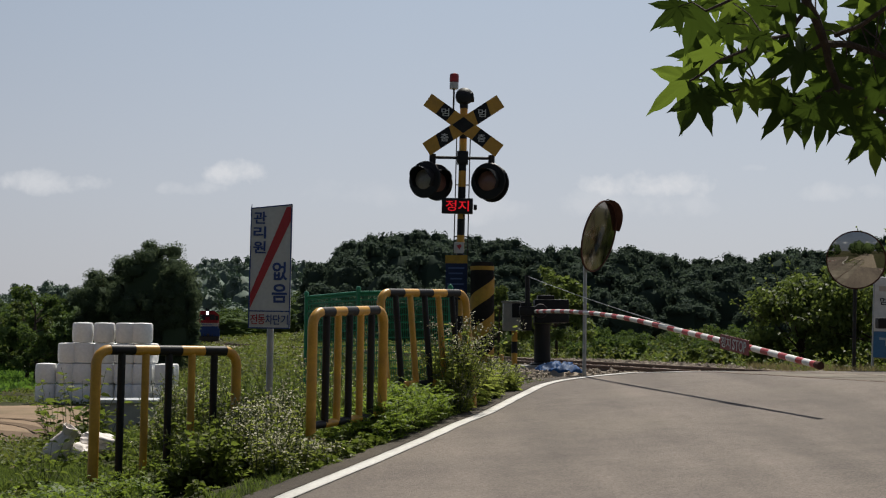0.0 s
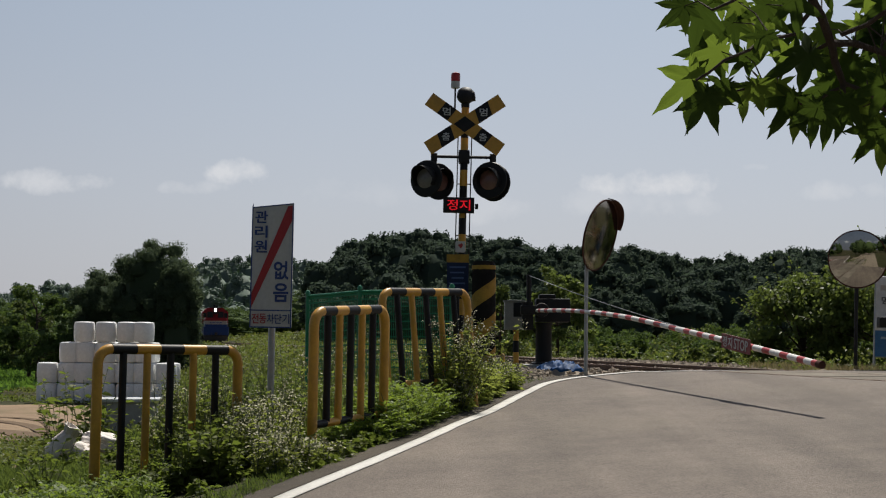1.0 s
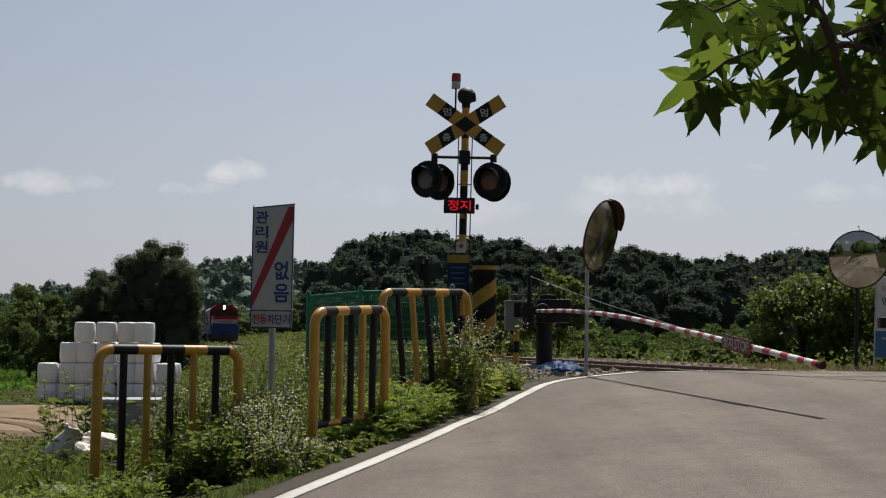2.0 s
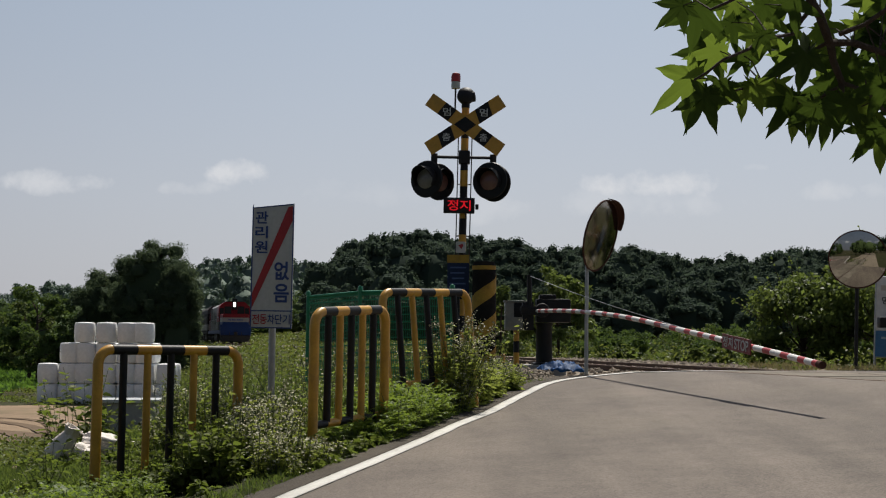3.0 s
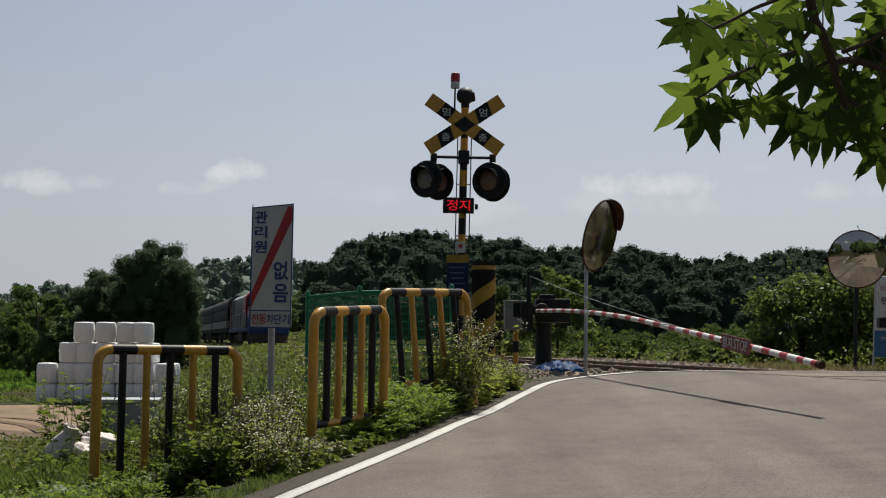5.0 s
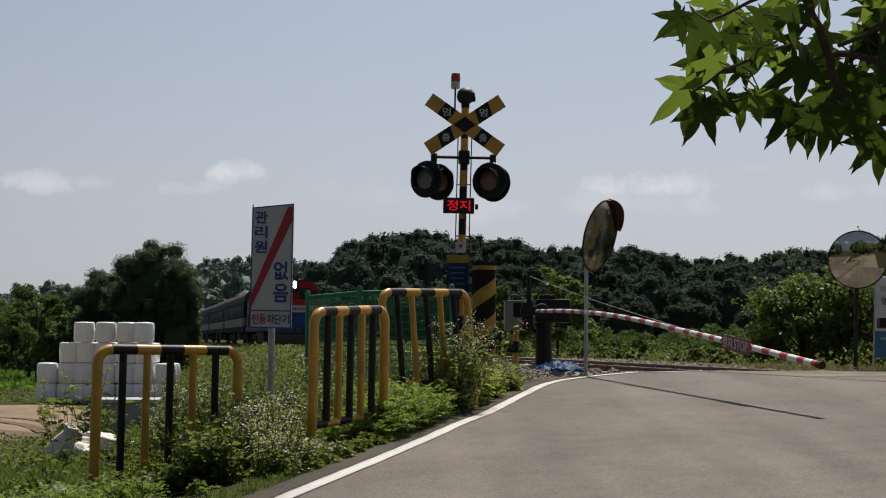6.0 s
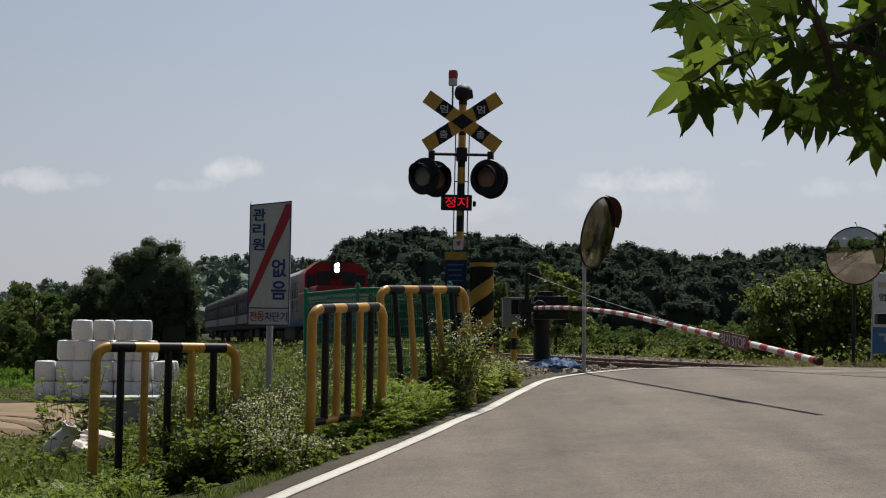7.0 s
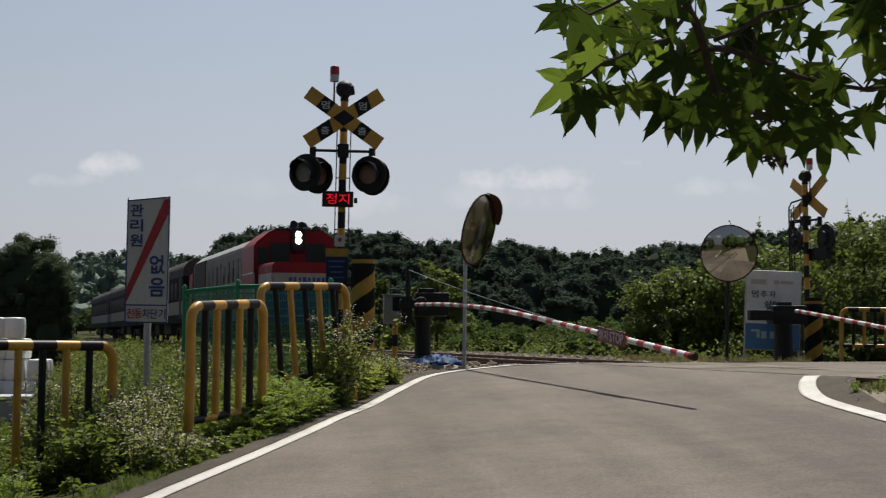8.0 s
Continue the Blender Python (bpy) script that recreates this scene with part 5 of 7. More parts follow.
def near_gate():
    g = thing("barrier_gate", pose(1.8, 25.0, 0.86), "black barrier machine with a lowered red and white boom", "barrier gate")
    bm = bmesh.new()
    box(bm, (0, 0.05, -0.02), (0.75, 0.6, 0.26), bevel=0.03)
    part("footing", bm, M["concrete"], g, "concrete footing")
    bm = bmesh.new()
    lathe(bm, [(0.03, 0.1), (0.24, 0.1), (0.24, 0.14), (0.15, 0.16), (0.14, 0.8), (0.17, 0.86), (0.03, 0.86)], 20)
    part("pedestal", bm, M["black"], g, "black cast pedestal")
    bm = bmesh.new()
    box(bm, (0.16, 0.05, 1.08), (0.62, 0.42, 0.42), bevel=0.04)
    box(bm, (0.06, 0.05, 1.32), (0.3, 0.3, 0.1), bevel=0.03)
    part("machine_case", bm, M["black"], g, "black motor case")
    bm = bmesh.new()
    lathe(bm, [(0.02, -0.1), (0.12, -0.1), (0.13, 0), (0.12, 0.06), (0.02, 0.08)], 20, Matrix.Translation((-0.05, -0.22, 1.08)) @ Matrix.Rotation(radians(90), 4, "X"))
    box(bm, (-0.22, -0.2, 1.08), (0.42, 0.1, 0.16), bevel=0.02)
    box(bm, (-0.3, -0.14, 0.98), (0.2, 0.14, 0.5), bevel=0.02)
    part("boom_hub", bm, M["dark_steel"], g, "black boom hub and counterweight")
    bm = bmesh.new()
    tube(bm, [(-0.28, -0.2, 1.1), (-0.28, -0.2, 1.72)], 0.045, 8)
    part("stay_mast", bm, M["dark_steel"], g, "short dark stay mast")
    o = Vector((1.8, 25.0, 0.86))
    pts = [Vector(p) - o for p in ((1.66, 24.75, 1.93), (2.08, 22.4, 1.88), (2.55, 19.8, 1.75), (3.02, 17.1, 1.52), (3.33, 15.3, 1.36), (3.64, 13.5, 1.19))]
    at = boom(g, pts, 0.034, 0.034, 46)
    bm = bmesh.new()
    tube(bm, [(-0.28, -0.2, 1.7)] + [(Vector((-0.28, -0.2, 1.7)).lerp(at(0.58) + Vector((0, 0, 0.03)), k / 8) - Vector((0, 0, 0.03 * math.sin(math.pi * k / 8)))) for k in range(1, 9)], 0.0055, 6)
    part("stay_rope", bm, M["steel"], g, "thin pale stay rope")
    q = at(0.778)
    m = Matrix.Translation(q + Vector((-0.042, -0.008, 0.0))) @ pose(0, 0, 0, 0, 5.2, -80.2)
    bm = bmesh.new()
    slab(bm, rounded(0.84, 0.165, 0.01), 0.008, m)
    M["plate_red"] = surface("maroon_plate", (0.2, 0.016, 0.018), (0.15, 0.012, 0.014), 5.0, 0.5, bump=0.0)
    plate = part("stop_plate", bm, M["plate_red"], g, "dark red stop plate")
    words("letter", "정지", 0.12, 0.29, m @ Matrix.Translation((-0.235, -0.004, 0)), M["sign_white"], plate, bold=0.01)
    words("letter", "STOP", 0.12, 0.4, m @ Matrix.Translation((0.165, -0.004, 0)), M["sign_white"], plate, bold=0.008)
    return g


near_gate()


def far_gate():
    g = thing("barrier_gate", pose(8.82, 26.0, 0.8), "black barrier machine with a lowered boom across the far lane", "barrier gate")
    bm = bmesh.new()
    lathe(bm, [(0.03, -0.1), (0.26, -0.1), (0.26, 0.06), (0.18, 0.1), (0.17, 0.85), (0.03, 0.86)], 20)
    part("pedestal", bm, M["black"], g, "black cast pedestal")
    bm = bmesh.new()
    box(bm, (0.1, 0.05, 0.99), (0.7, 0.42, 0.36), bevel=0.06)
    box(bm, (0.0, 0.05, 1.19), (0.3, 0.3, 0.1), bevel=0.03)
    part("machine_case", bm, M["black"], g, "black motor case")
    bm = bmesh.new()
    box(bm, (-0.5, -0.15, 0.98), (0.45, 0.2, 0.2), bevel=0.03)
    box(bm, (-0.2, -0.17, 1.0), (0.4, 0.08, 0.1), bevel=0.02)
    part("counterweight", bm, M["dark_steel"], g)
    o = Vector((8.82, 26.0, 0.8))
    pts = [Vector(p) - o for p in ((8.95, 25.6, 1.86), (9.08, 23.4, 1.66), (9.25, 21.0, 1.42), (9.45, 18.6, 1.16))]
    boom(g, pts, 0.036, 0.032, 30)
    return g


far_gate()
# grey switch cabinet
cab = thing("switch_cabinet", pose(1.33, 25.6, 0.86), "pale grey electrical switch cabinet on a striped leg", "cabinet")
bm = bmesh.new()
box(bm, (0, 0, 0.99), (0.43, 0.34, 0.52), bevel=0.015)
part("case", bm, M["grey_box"], cab, "pale grey sheet case")
bm = bmesh.new()
box(bm, (0.07, -0.172, 1.1), (0.25, 0.012, 0.26), bevel=0.004)
part("door", bm, M["black"], cab, "dark window in the case")
bm = bmesh.new()
box(bm, (0.0, 0, 1.262), (0.47, 0.38, 0.025), bevel=0.006)
part("lid", bm, M["grey_box"], cab)
for k in range(4):
    bm = bmesh.new()
    tube(bm, [(0, 0, -0.1 + 0.21 * k), (0, 0, 0.11 + 0.21 * k)], 0.055, 12)
    part("leg_band", bm, M["yellow"] if k % 2 else M["black"], cab)
# tarpaulin
bm = bmesh.new()
bmesh.ops.create_grid(bm, x_segments=30, y_segments=16, size=1.0)
for v in bm.verts:
    x, y = v.co.x, v.co.y
    r = max(abs(x), abs(y))
    h = 0.14 * (1 - r ** 2.2) + 0.08 * noise.noise(Vector((x * 3.1, y * 3.3, 2))) + 0.05 * noise.noise(Vector((x * 9, y * 8, 5)))
    v.co = Vector((x * 0.4 * (1 + 0.12 * noise.noise(Vector((y * 2, 1, 1)))), y * 0.3, max(h, -0.02) + 0.02))
tp = part("tarpaulin", bm, M["tarp"], None)
tp.matrix_world = pose(1.98, 23.7, 0.87)
tp.modifiers.new("thick", "SOLIDIFY").thickness = 0.004
tagged(tp, "crumpled blue tarpaulin heap on the gravel", "tarpaulin")


# ---- convex road mirrors ----
def road_mirror(m, radius, pole_h, aim_m, label, pole_mat, hood=True, face="mirror"):
    s = thing("road_mirror", m, label, "convex mirror")
    bm = bmesh.new()
    tube(bm, [(0, 0, -0.3), (0, 0, pole_h)], 0.032, 12)
    part("pole", bm, pole_mat, s, "grey steel pole")
    mm = Matrix.Translation((0, 0, pole_h)) @ aim_m @ Matrix.Translation((0, -0.08, radius * 0.1)) @ Matrix.Rotation(radians(90), 4, "X")
    bm = bmesh.new()
    prof = []
    big = radius * 5.0
    for k in range(10):
        r = 0.005 + (radius * 0.97 - 0.005) * (1 - k / 9)
        prof.append((r, math.sqrt(big * big - r * r) - math.sqrt(big * big - radius * radius)))
    lathe(bm, [(0.005, -0.01), (radius * 0.97, -0.01)] + prof, 48, mm)
    part("mirror_face", bm, M[face], s, "convex mirror face" if hood is False else "weathered dull convex mirror face")
    bm = bmesh.new()
    lathe(bm, [(radius * 0.5, -0.06), (radius * 0.95, -0.03), (radius * 1.01, -0.012), (radius * 1.015, 0.012), (radius * 0.975, 0.012), (radius * 0.97, -0.012), (radius * 0.5, -0.02)], 48, mm)
    part("rim", bm, M["rust_rim"], s, "brown rim and back")
    if hood:
        bm = bmesh.new()
        rows = []
        for dep in (-0.01, 0.13):
            for t in (0.0, 0.012):
                rows.append([bm.verts.new(mm @ Vector(((radius * 1.03 + t) * math.cos(radians(62 + q)), (radius * 1.03 + t) * math.sin(radians(62 + q)), dep * (1 - (q / 48) ** 2 * 0.75)))) for q in range(-40, 41, 10)])
        for p, q in ((0, 2), (3, 1), (2, 3), (1, 0)):
            for k in range(len(rows[0]) - 1):
                bm.faces.new((rows[p][k], rows[p][k + 1], rows[q][k + 1], rows[q][k]))
        part("mirror_hood", bm, M["rust_rim"], s, "brown sun hood")
    return s


road_mirror(pose(2.333, 22.8, 0.85, 0, 0.4, 0), 0.597, 2.094, pose(0.138, 0, 0.154, 14, 9, 61), "convex road mirror on a thin steel pole, seen obliquely", M["steel"], face="worn_mirror")
road_mirror(pose(7.11, 24.0, 0.82, 0, 1.5, 0), 0.5, 1.98, pose(0, 0, 0, 6, 0, -8), "round convex road mirror with a brown rim facing the road", M["dark_steel"], hood=False)


# ---- notice board by the far gate ----
nb2 = thing("safety_board", pose(8.78, 26.6, 0.7, 0, 2.2, -6), "large white and blue safety board with Korean writing", "notice board")
w, z0, z1, zm = 1.06, 0.42, 1.95, 0.92
bm = bmesh.new()
for x in (-w / 2, w / 2):
    tube(bm, [(x, 0.03, -0.2), (x, 0.03, z1 + 0.03)], 0.025, 10)
for z in (z0, z1):
    tube(bm, [(-w / 2, 0.03, z), (w / 2, 0.03, z)], 0.02, 10)
part("frame", bm, M["steel"], nb2, "grey tube frame")
bm = bmesh.new()
slab(bm, [(-w / 2, zm), (w / 2, zm), (w / 2, z1), (-w / 2, z1)], 0.012)
up = part("upper_panel", bm, M["white_paint"], nb2, "white upper panel")
bm = bmesh.new()
slab(bm, [(-w / 2, z0), (w / 2, z0), (w / 2, zm - 0.003), (-w / 2, zm - 0.003)], 0.012)
M["board_blue"] = surface("board_blue", (0.065, 0.2, 0.4), (0.05, 0.155, 0.32), 3.0, 0.5, bump=0.03, dirt=(0.22, 0.27, 0.32), dirt_amount=0.4)
M["board_pale"] = surface("faded_board_print", (0.4, 0.52, 0.6), (0.34, 0.45, 0.54), 4.0, 0.6, bump=0.0)
M["board_tan"] = surface("sun_bleached_print", (0.52, 0.42, 0.33), (0.46, 0.42, 0.38), 4.0, 0.6, bump=0.0)
lowp = part("lower_panel", bm, M["board_blue"], nb2, "light blue lower panel")
for k, ch in enumerate("멈추자"):
    words("letter", ch, 0.14, 0.13, Matrix.Translation((-0.36 + 0.17 * k, -0.004, 1.5)), M["black"], up, bold=0.01)
words("letter", "살피", 0.14, 0.3, Matrix.Translation((-0.03, -0.004, 1.31)), M["black"], up, bold=0.008)
bm = bmesh.new()
for k, (x, wd) in enumerate(((-0.3, 0.3), (0.05, 0.1), (0.25, 0.26))):
    box(bm, (x, -0.002, 1.74), (wd, 0.004, 0.1 - 0.02 * k))
part("faded_writing", bm, M["board_tan"], up, "faded pale writing")
bm = bmesh.new()
box(bm, (-0.28, -0.002, 0.72), (0.06, 0.004, 0.16))
box(bm, (-0.34, -0.002, 0.78), (0.16, 0.004, 0.045))
for x in (-0.17, 0.0, 0.13, 0.26):
    box(bm, (x, -0.002, 0.7), (0.1, 0.004, 0.14), bevel=0.0)
part("emblem", bm, M["board_pale"], lowp, "pale emblem shapes")
bm = bmesh.new()
box(bm, (7.9, 26.2, 0.72), (2.0, 0.35, 0.36), bevel=0.03)
kb = part("concrete_block", bm, M["concrete"], None)
tagged(kb, "low weathered concrete block at the foot of a board", "concrete block")


# ---- bales, box, sacks ----
def bale_mesh(k):
    bm = bmesh.new()
    r, h = 0.484, 0.935
    prof = [(0.02, 0), (r * 0.8, 0.0), (r * 0.93, 0.03), (r * 0.99, 0.12), (r * 1.015, 0.5), (r * 0.99, h - 0.12), (r * 0.94, h - 0.03), (r * 0.84, h), (r * 0.3, h + 0.015), (0.02, h)]
    lathe(bm, prof, 30)
    for v in bm.verts:
        v.co.x *= 1 + 0.02 * noise.noise(v.co * 2.3 + Vector((k, 0, 0)))
        v.co.y *= 1 + 0.02 * noise.noise(v.co * 2.1 + Vector((0, k, 0)))
    return mesh_of("silage_bale", bm, M["film"])


bales = [bale_mesh(k) for k in range(3)]
BASE = -1.68
cols = [(-18.55, 2), (-17.55, 3), (-16.82, 4), (-15.83, 4), (-14.85, 4), (-14.02, 4), (-13.0, 2)]
i = 0
for row, dy in enumerate((0.0, 1.02)):
    for x, hgt in cols:
        for level in range(hgt if row == 0 else min(hgt, 3)):
            if x < -18 and row:
                continue
            o = new("silage_bale", bales[i % 3])
            o.matrix_world = pose(x + 0.03 * math.sin(i * 2.1) + (0.0 if level % 2 else 0.02), 65 + dy + 0.03 * math.cos(i * 1.7), BASE + 0.955 * level, 0, 0, 37 * i)
            tagged(o, "white film-wrapped silage bale stacked on others" if level else "white film-wrapped silage bale on bare earth", "silage bale", "stack of bales")
            i += 1
bx = thing("concrete_tank", pose(-5.65, 25.0, -0.5, 0, 0, 8), "low grey concrete tank with a flat lid", "tank")
bm = bmesh.new()
box(bm, (0, 0, 0.33), (1.0, 0.8, 0.85), bevel=0.03)
part("body", bm, M["concrete"], bx)
bm = bmesh.new()
box(bm, (0, 0, 0.785), (1.1, 0.9, 0.06), bevel=0.015)
part("lid", bm, M["sign_white"], bx, "pale flat lid")


def sack(m, sx, sy, sz, seed, label):
    bm = bmesh.new()
    bmesh.ops.create_icosphere(bm, subdivisions=4, radius=1.0)
    for v in bm.verts:
        c = v.co.copy()
        sq = lambda q: math.copysign(abs(q) ** 0.6, q)
        c = Vector((sq(c.x), sq(c.y), sq(c.z) if c.z > 0 else c.z * 0.8))
        c *= 1 + 0.2 * noise.noise(c * 1.7 + Vector((seed, 0, 0))) + 0.11 * noise.noise(c * 4 + Vector((seed, 3, 0))) + 0.05 * noise.noise(c * 9 + Vector((seed, 5, 0)))
        v.co = Vector((c.x * sx, c.y * sy, c.z * sz + sz * 0.75))
    ob = part("sack", bm, M["plastic_sack"], None)
    ob.matrix_world = m
    return tagged(ob, label, "sack", "dumped sacks")


def tied_sack(m, seed, label):
    """A slumped bag with a gathered, frayed mouth."""
    bm = bmesh.new()
    lathe(bm, [(0.01, 0.0), (0.13, 0.01), (0.19, 0.07), (0.205, 0.2), (0.2, 0.34), (0.18, 0.46), (0.135, 0.54), (0.115, 0.58), (0.15, 0.64), (0.185, 0.67), (0.16, 0.675), (0.09, 0.6), (0.01, 0.57)], 28)
    for v in bm.verts:
        c = v.co.copy()
        a = math.atan2(c.y, c.x)
        f = smooth(c.z, 0.4, 0.6)
        k = 1 + 0.2 * noise.noise(c * 5 + Vector((seed, 0, 0))) + 0.1 * noise.noise(c * 13 + Vector((seed, 3, 0))) + 0.1 * f * math.sin(a * 9)
        v.co = Vector((c.x * k, c.y * k * 0.8, c.z + 0.05 * noise.noise(c * 6 + Vector((0, seed, 0)))))
    ob = part("sack", bm, M["plastic_sack"], None)
    ob.matrix_world = m
    return tagged(ob, label, "sack", "dumped sacks")


tied_sack(pose(-5.0, 17.4, -0.27, 0, 36, 0) @ Matrix.Diagonal((0.72, 0.72, 1.0, 1)), 2.0, "dirty white woven sack leaning in the weeds, mouth frayed")
sack(pose(-4.72, 17.6, -0.3, 0, 12, 20), 0.24, 0.2, 0.22, 3.0, "crumpled dirty white sack slumped against another")
sack(pose(-4.32, 18.0, -0.12, 0, 14, 10), 0.36, 0.2, 0.15, 7.0, "dirty white woven sack lying open in the weeds")


# ---- leaves, crowns, plants ----
def unit(v):
    return v / np.maximum(np.linalg.norm(v, axis=-1, keepdims=True), 1e-9)


def blades(base, way, length, width, rng, droop=0.25, face=None):
    """One kite-shaped leaf for each base: corners and faces."""
    n = len(base)
    way = unit(way)
    side = unit(np.cross(way, rng.normal(size=(n, 3)) * 0.7 + [0, 0, 1.0] if face is None else face))
    length, width = np.broadcast_to(length, (n,))[:, None], np.broadcast_to(width, (n,))[:, None]
    mid = base + way * length * 0.45
    tip = base + way * length - np.array([0, 0, 1.0]) * length * droop
    v = np.stack([base, mid + side * width / 2, tip, mid - side * width / 2], 1)
    return v.reshape(-1, 3), np.arange(4 * n).reshape(n, 4)


def leaflets(base, way, length, width, rng, droop=0.25):
    """Oval pointed leaves folded along the midrib: two faces each."""
    n = len(base)
    way = unit(way)
    side = unit(np.cross(way, rng.normal(size=(n, 3)) * 0.7 + [0, 0, 1.0]))
    up = np.cross(side, way)
    length, width = np.broadcast_to(length, (n,))[:, None], np.broadcast_to(width, (n,))[:, None]
    fall = np.array([0, 0, 1.0]) * length * droop
    a = base + way * length * 0.3 - fall * 0.1 + up * width * 0.12
    b = base + way * length * 0.68 - fall * 0.45 + up * width * 0.1
    tip = base + way * length - fall
    v = np.stack([base, a + side * width * 0.5, b + side * width * 0.36, tip, b - side * width * 0.36, a - side * width * 0.5], 1)
    k = 6 * np.arange(n)[:, None]
    return v.reshape(-1, 3), np.concatenate([k + [0, 1, 2, 3], k + [0, 3, 4, 5]])


class Heap:
    """Gathers many small meshes into one."""
    def __init__(self):
        self.v, self.q, self.s, self.n = [], [], [], 0

    def add(self, v, q, slot=0):
        self.v.append(v)
        self.q.append(q + self.n)
        self.s.append(np.full(len(q), slot))
        self.n += len(v)

    def mesh(self, name, materials):
        return mesh_np(name, np.concatenate(self.v), np.concatenate(self.q), materials, np.concatenate(self.s))


def rod(a, b, ra, rb, seg=4):
    """A thin tapered stick as arrays."""
    a, b = np.asarray(a, float), np.asarray(b, float)
    d = unit(b - a)
    u = unit(np.cross(d, [0.31, 0.9, 0.17]))
    w = np.cross(d, u)
    ang = np.arange(seg) * 2 * math.pi / seg
    ring = np.cos(ang)[:, None] * u + np.sin(ang)[:, None] * w
    v = np.concatenate([a + ring * ra, b + ring * rb])
    k = np.arange(seg)
    return v, np.stack([k, (k + 1) % seg, (k + 1) % seg + seg, k + seg], 1)


def crown(rng, radii, lobes, per_lobe, leaf, aspect=0.6, core=0.35):
    """Leaves in uneven clumps about the origin."""
    radii = np.array(radii)
    c = unit(rng.normal(size=(lobes, 3))) * rng.uniform(core, 0.86, (lobes, 1)) * radii
    r = rng.uniform(0.24, 0.46, lobes) * radii.mean()
    d = unit(rng.normal(size=(lobes, per_lobe, 3)))
    d[..., 2] = np.where(d[..., 2] < -0.35, -d[..., 2], d[..., 2])
    p = c[:, None] + d * r[:, None, None] * rng.uniform(0.55, 1.08, (lobes, per_lobe, 1)) * [1, 1, 0.8]
    face = (d * [1, 1, 1] + rng.normal(size=d.shape) * 0.42).reshape(-1, 3)
    way = unit(np.cross(face, rng.normal(size=face.shape))) + 0.45 * d.reshape(-1, 3)
    n = lobes * per_lobe
    ln = leaf * rng.uniform(0.6, 1.4, n)
    return blades(p.reshape(-1, 3), way, ln, ln * aspect, rng, 0.2, face)


def lump(seed_v, cells=3):
    """A rounded lump of radius one in four-cornered faces, with a knobbly skin."""
    g = np.linspace(-1, 1, cells + 1)
    a, b = np.meshgrid(g, g)
    one = np.ones_like(a)
    v, q = [], []
    i = np.arange((cells + 1) ** 2).reshape(cells + 1, cells + 1)
    f = np.stack([i[:-1, :-1], i[:-1, 1:], i[1:, 1:], i[1:, :-1]], -1).reshape(-1, 4)
    for n, p in enumerate(((a, b, one), (b, a, -one), (one, a, b), (-one, b, a), (b, one, a), (a, -one, b))):
        v.append(np.stack(p, -1).reshape(-1, 3))
        q.append(f + n * len(v[0]))
    v = unit(np.concatenate(v))
    k = np.sin(v[:, 0] * 4.1 + seed_v) * np.sin(v[:, 1] * 3.7 + seed_v * 2) + np.sin(v[:, 2] * 5.3 + seed_v * 3)
    return v * (0.9 + 0.07 * k)[:, None], np.concatenate(q)


def massed_crown(rng, lobes, per_lobe, leaf, aspect=0.7, low=-0.45, radii=(1, 1, 1), reach=0.68, inner=0.62, skin=(0.8, 1.16), lump_r=(0.15, 0.32), hull=0.78, ruffle=0.5):
    """A full crown: foliage masses with small leaves standing off their skin; leaf in the units of radii."""
    heap = Heap()
    radii = np.array(radii, float)
    v, q = lump(rng.uniform(0, 6), 3)
    heap.add(v * inner * radii, q)
    d = unit(rng.normal(size=(lobes, 3)))
    d[:, 2] = np.where(d[:, 2] < low, -d[:, 2], d[:, 2])
    size = radii.mean()
    for k in range(lobes):
        c = d[k] * reach * rng.uniform(0.8, 1.12) * radii
        r = rng.uniform(*lump_r) * size
        v, q = lump(rng.uniform(0, 6), 2)
        heap.add(v * r * hull * [1, 1, 0.85] + c, q)
        w = unit(rng.normal(size=(per_lobe, 3)) + d[k] * 0.6)
        p = c + w * r * rng.uniform(*skin, (per_lobe, 1)) * [1, 1, 0.88]
        face = w + rng.normal(size=w.shape) * ruffle
        way = unit(np.cross(face, rng.normal(size=face.shape))) + 0.35 * w
        ln = leaf * rng.uniform(0.6, 1.4, per_lobe)
        heap.add(*blades(p, way, ln, ln * aspect, rng, 0.1, face))
    return np.concatenate(heap.v), np.concatenate(heap.q)


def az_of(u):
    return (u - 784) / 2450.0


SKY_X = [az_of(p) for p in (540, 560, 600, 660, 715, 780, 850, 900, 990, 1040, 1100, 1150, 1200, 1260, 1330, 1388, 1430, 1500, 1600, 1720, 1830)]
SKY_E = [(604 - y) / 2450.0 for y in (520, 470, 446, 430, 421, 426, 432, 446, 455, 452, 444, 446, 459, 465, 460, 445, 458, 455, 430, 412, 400)]


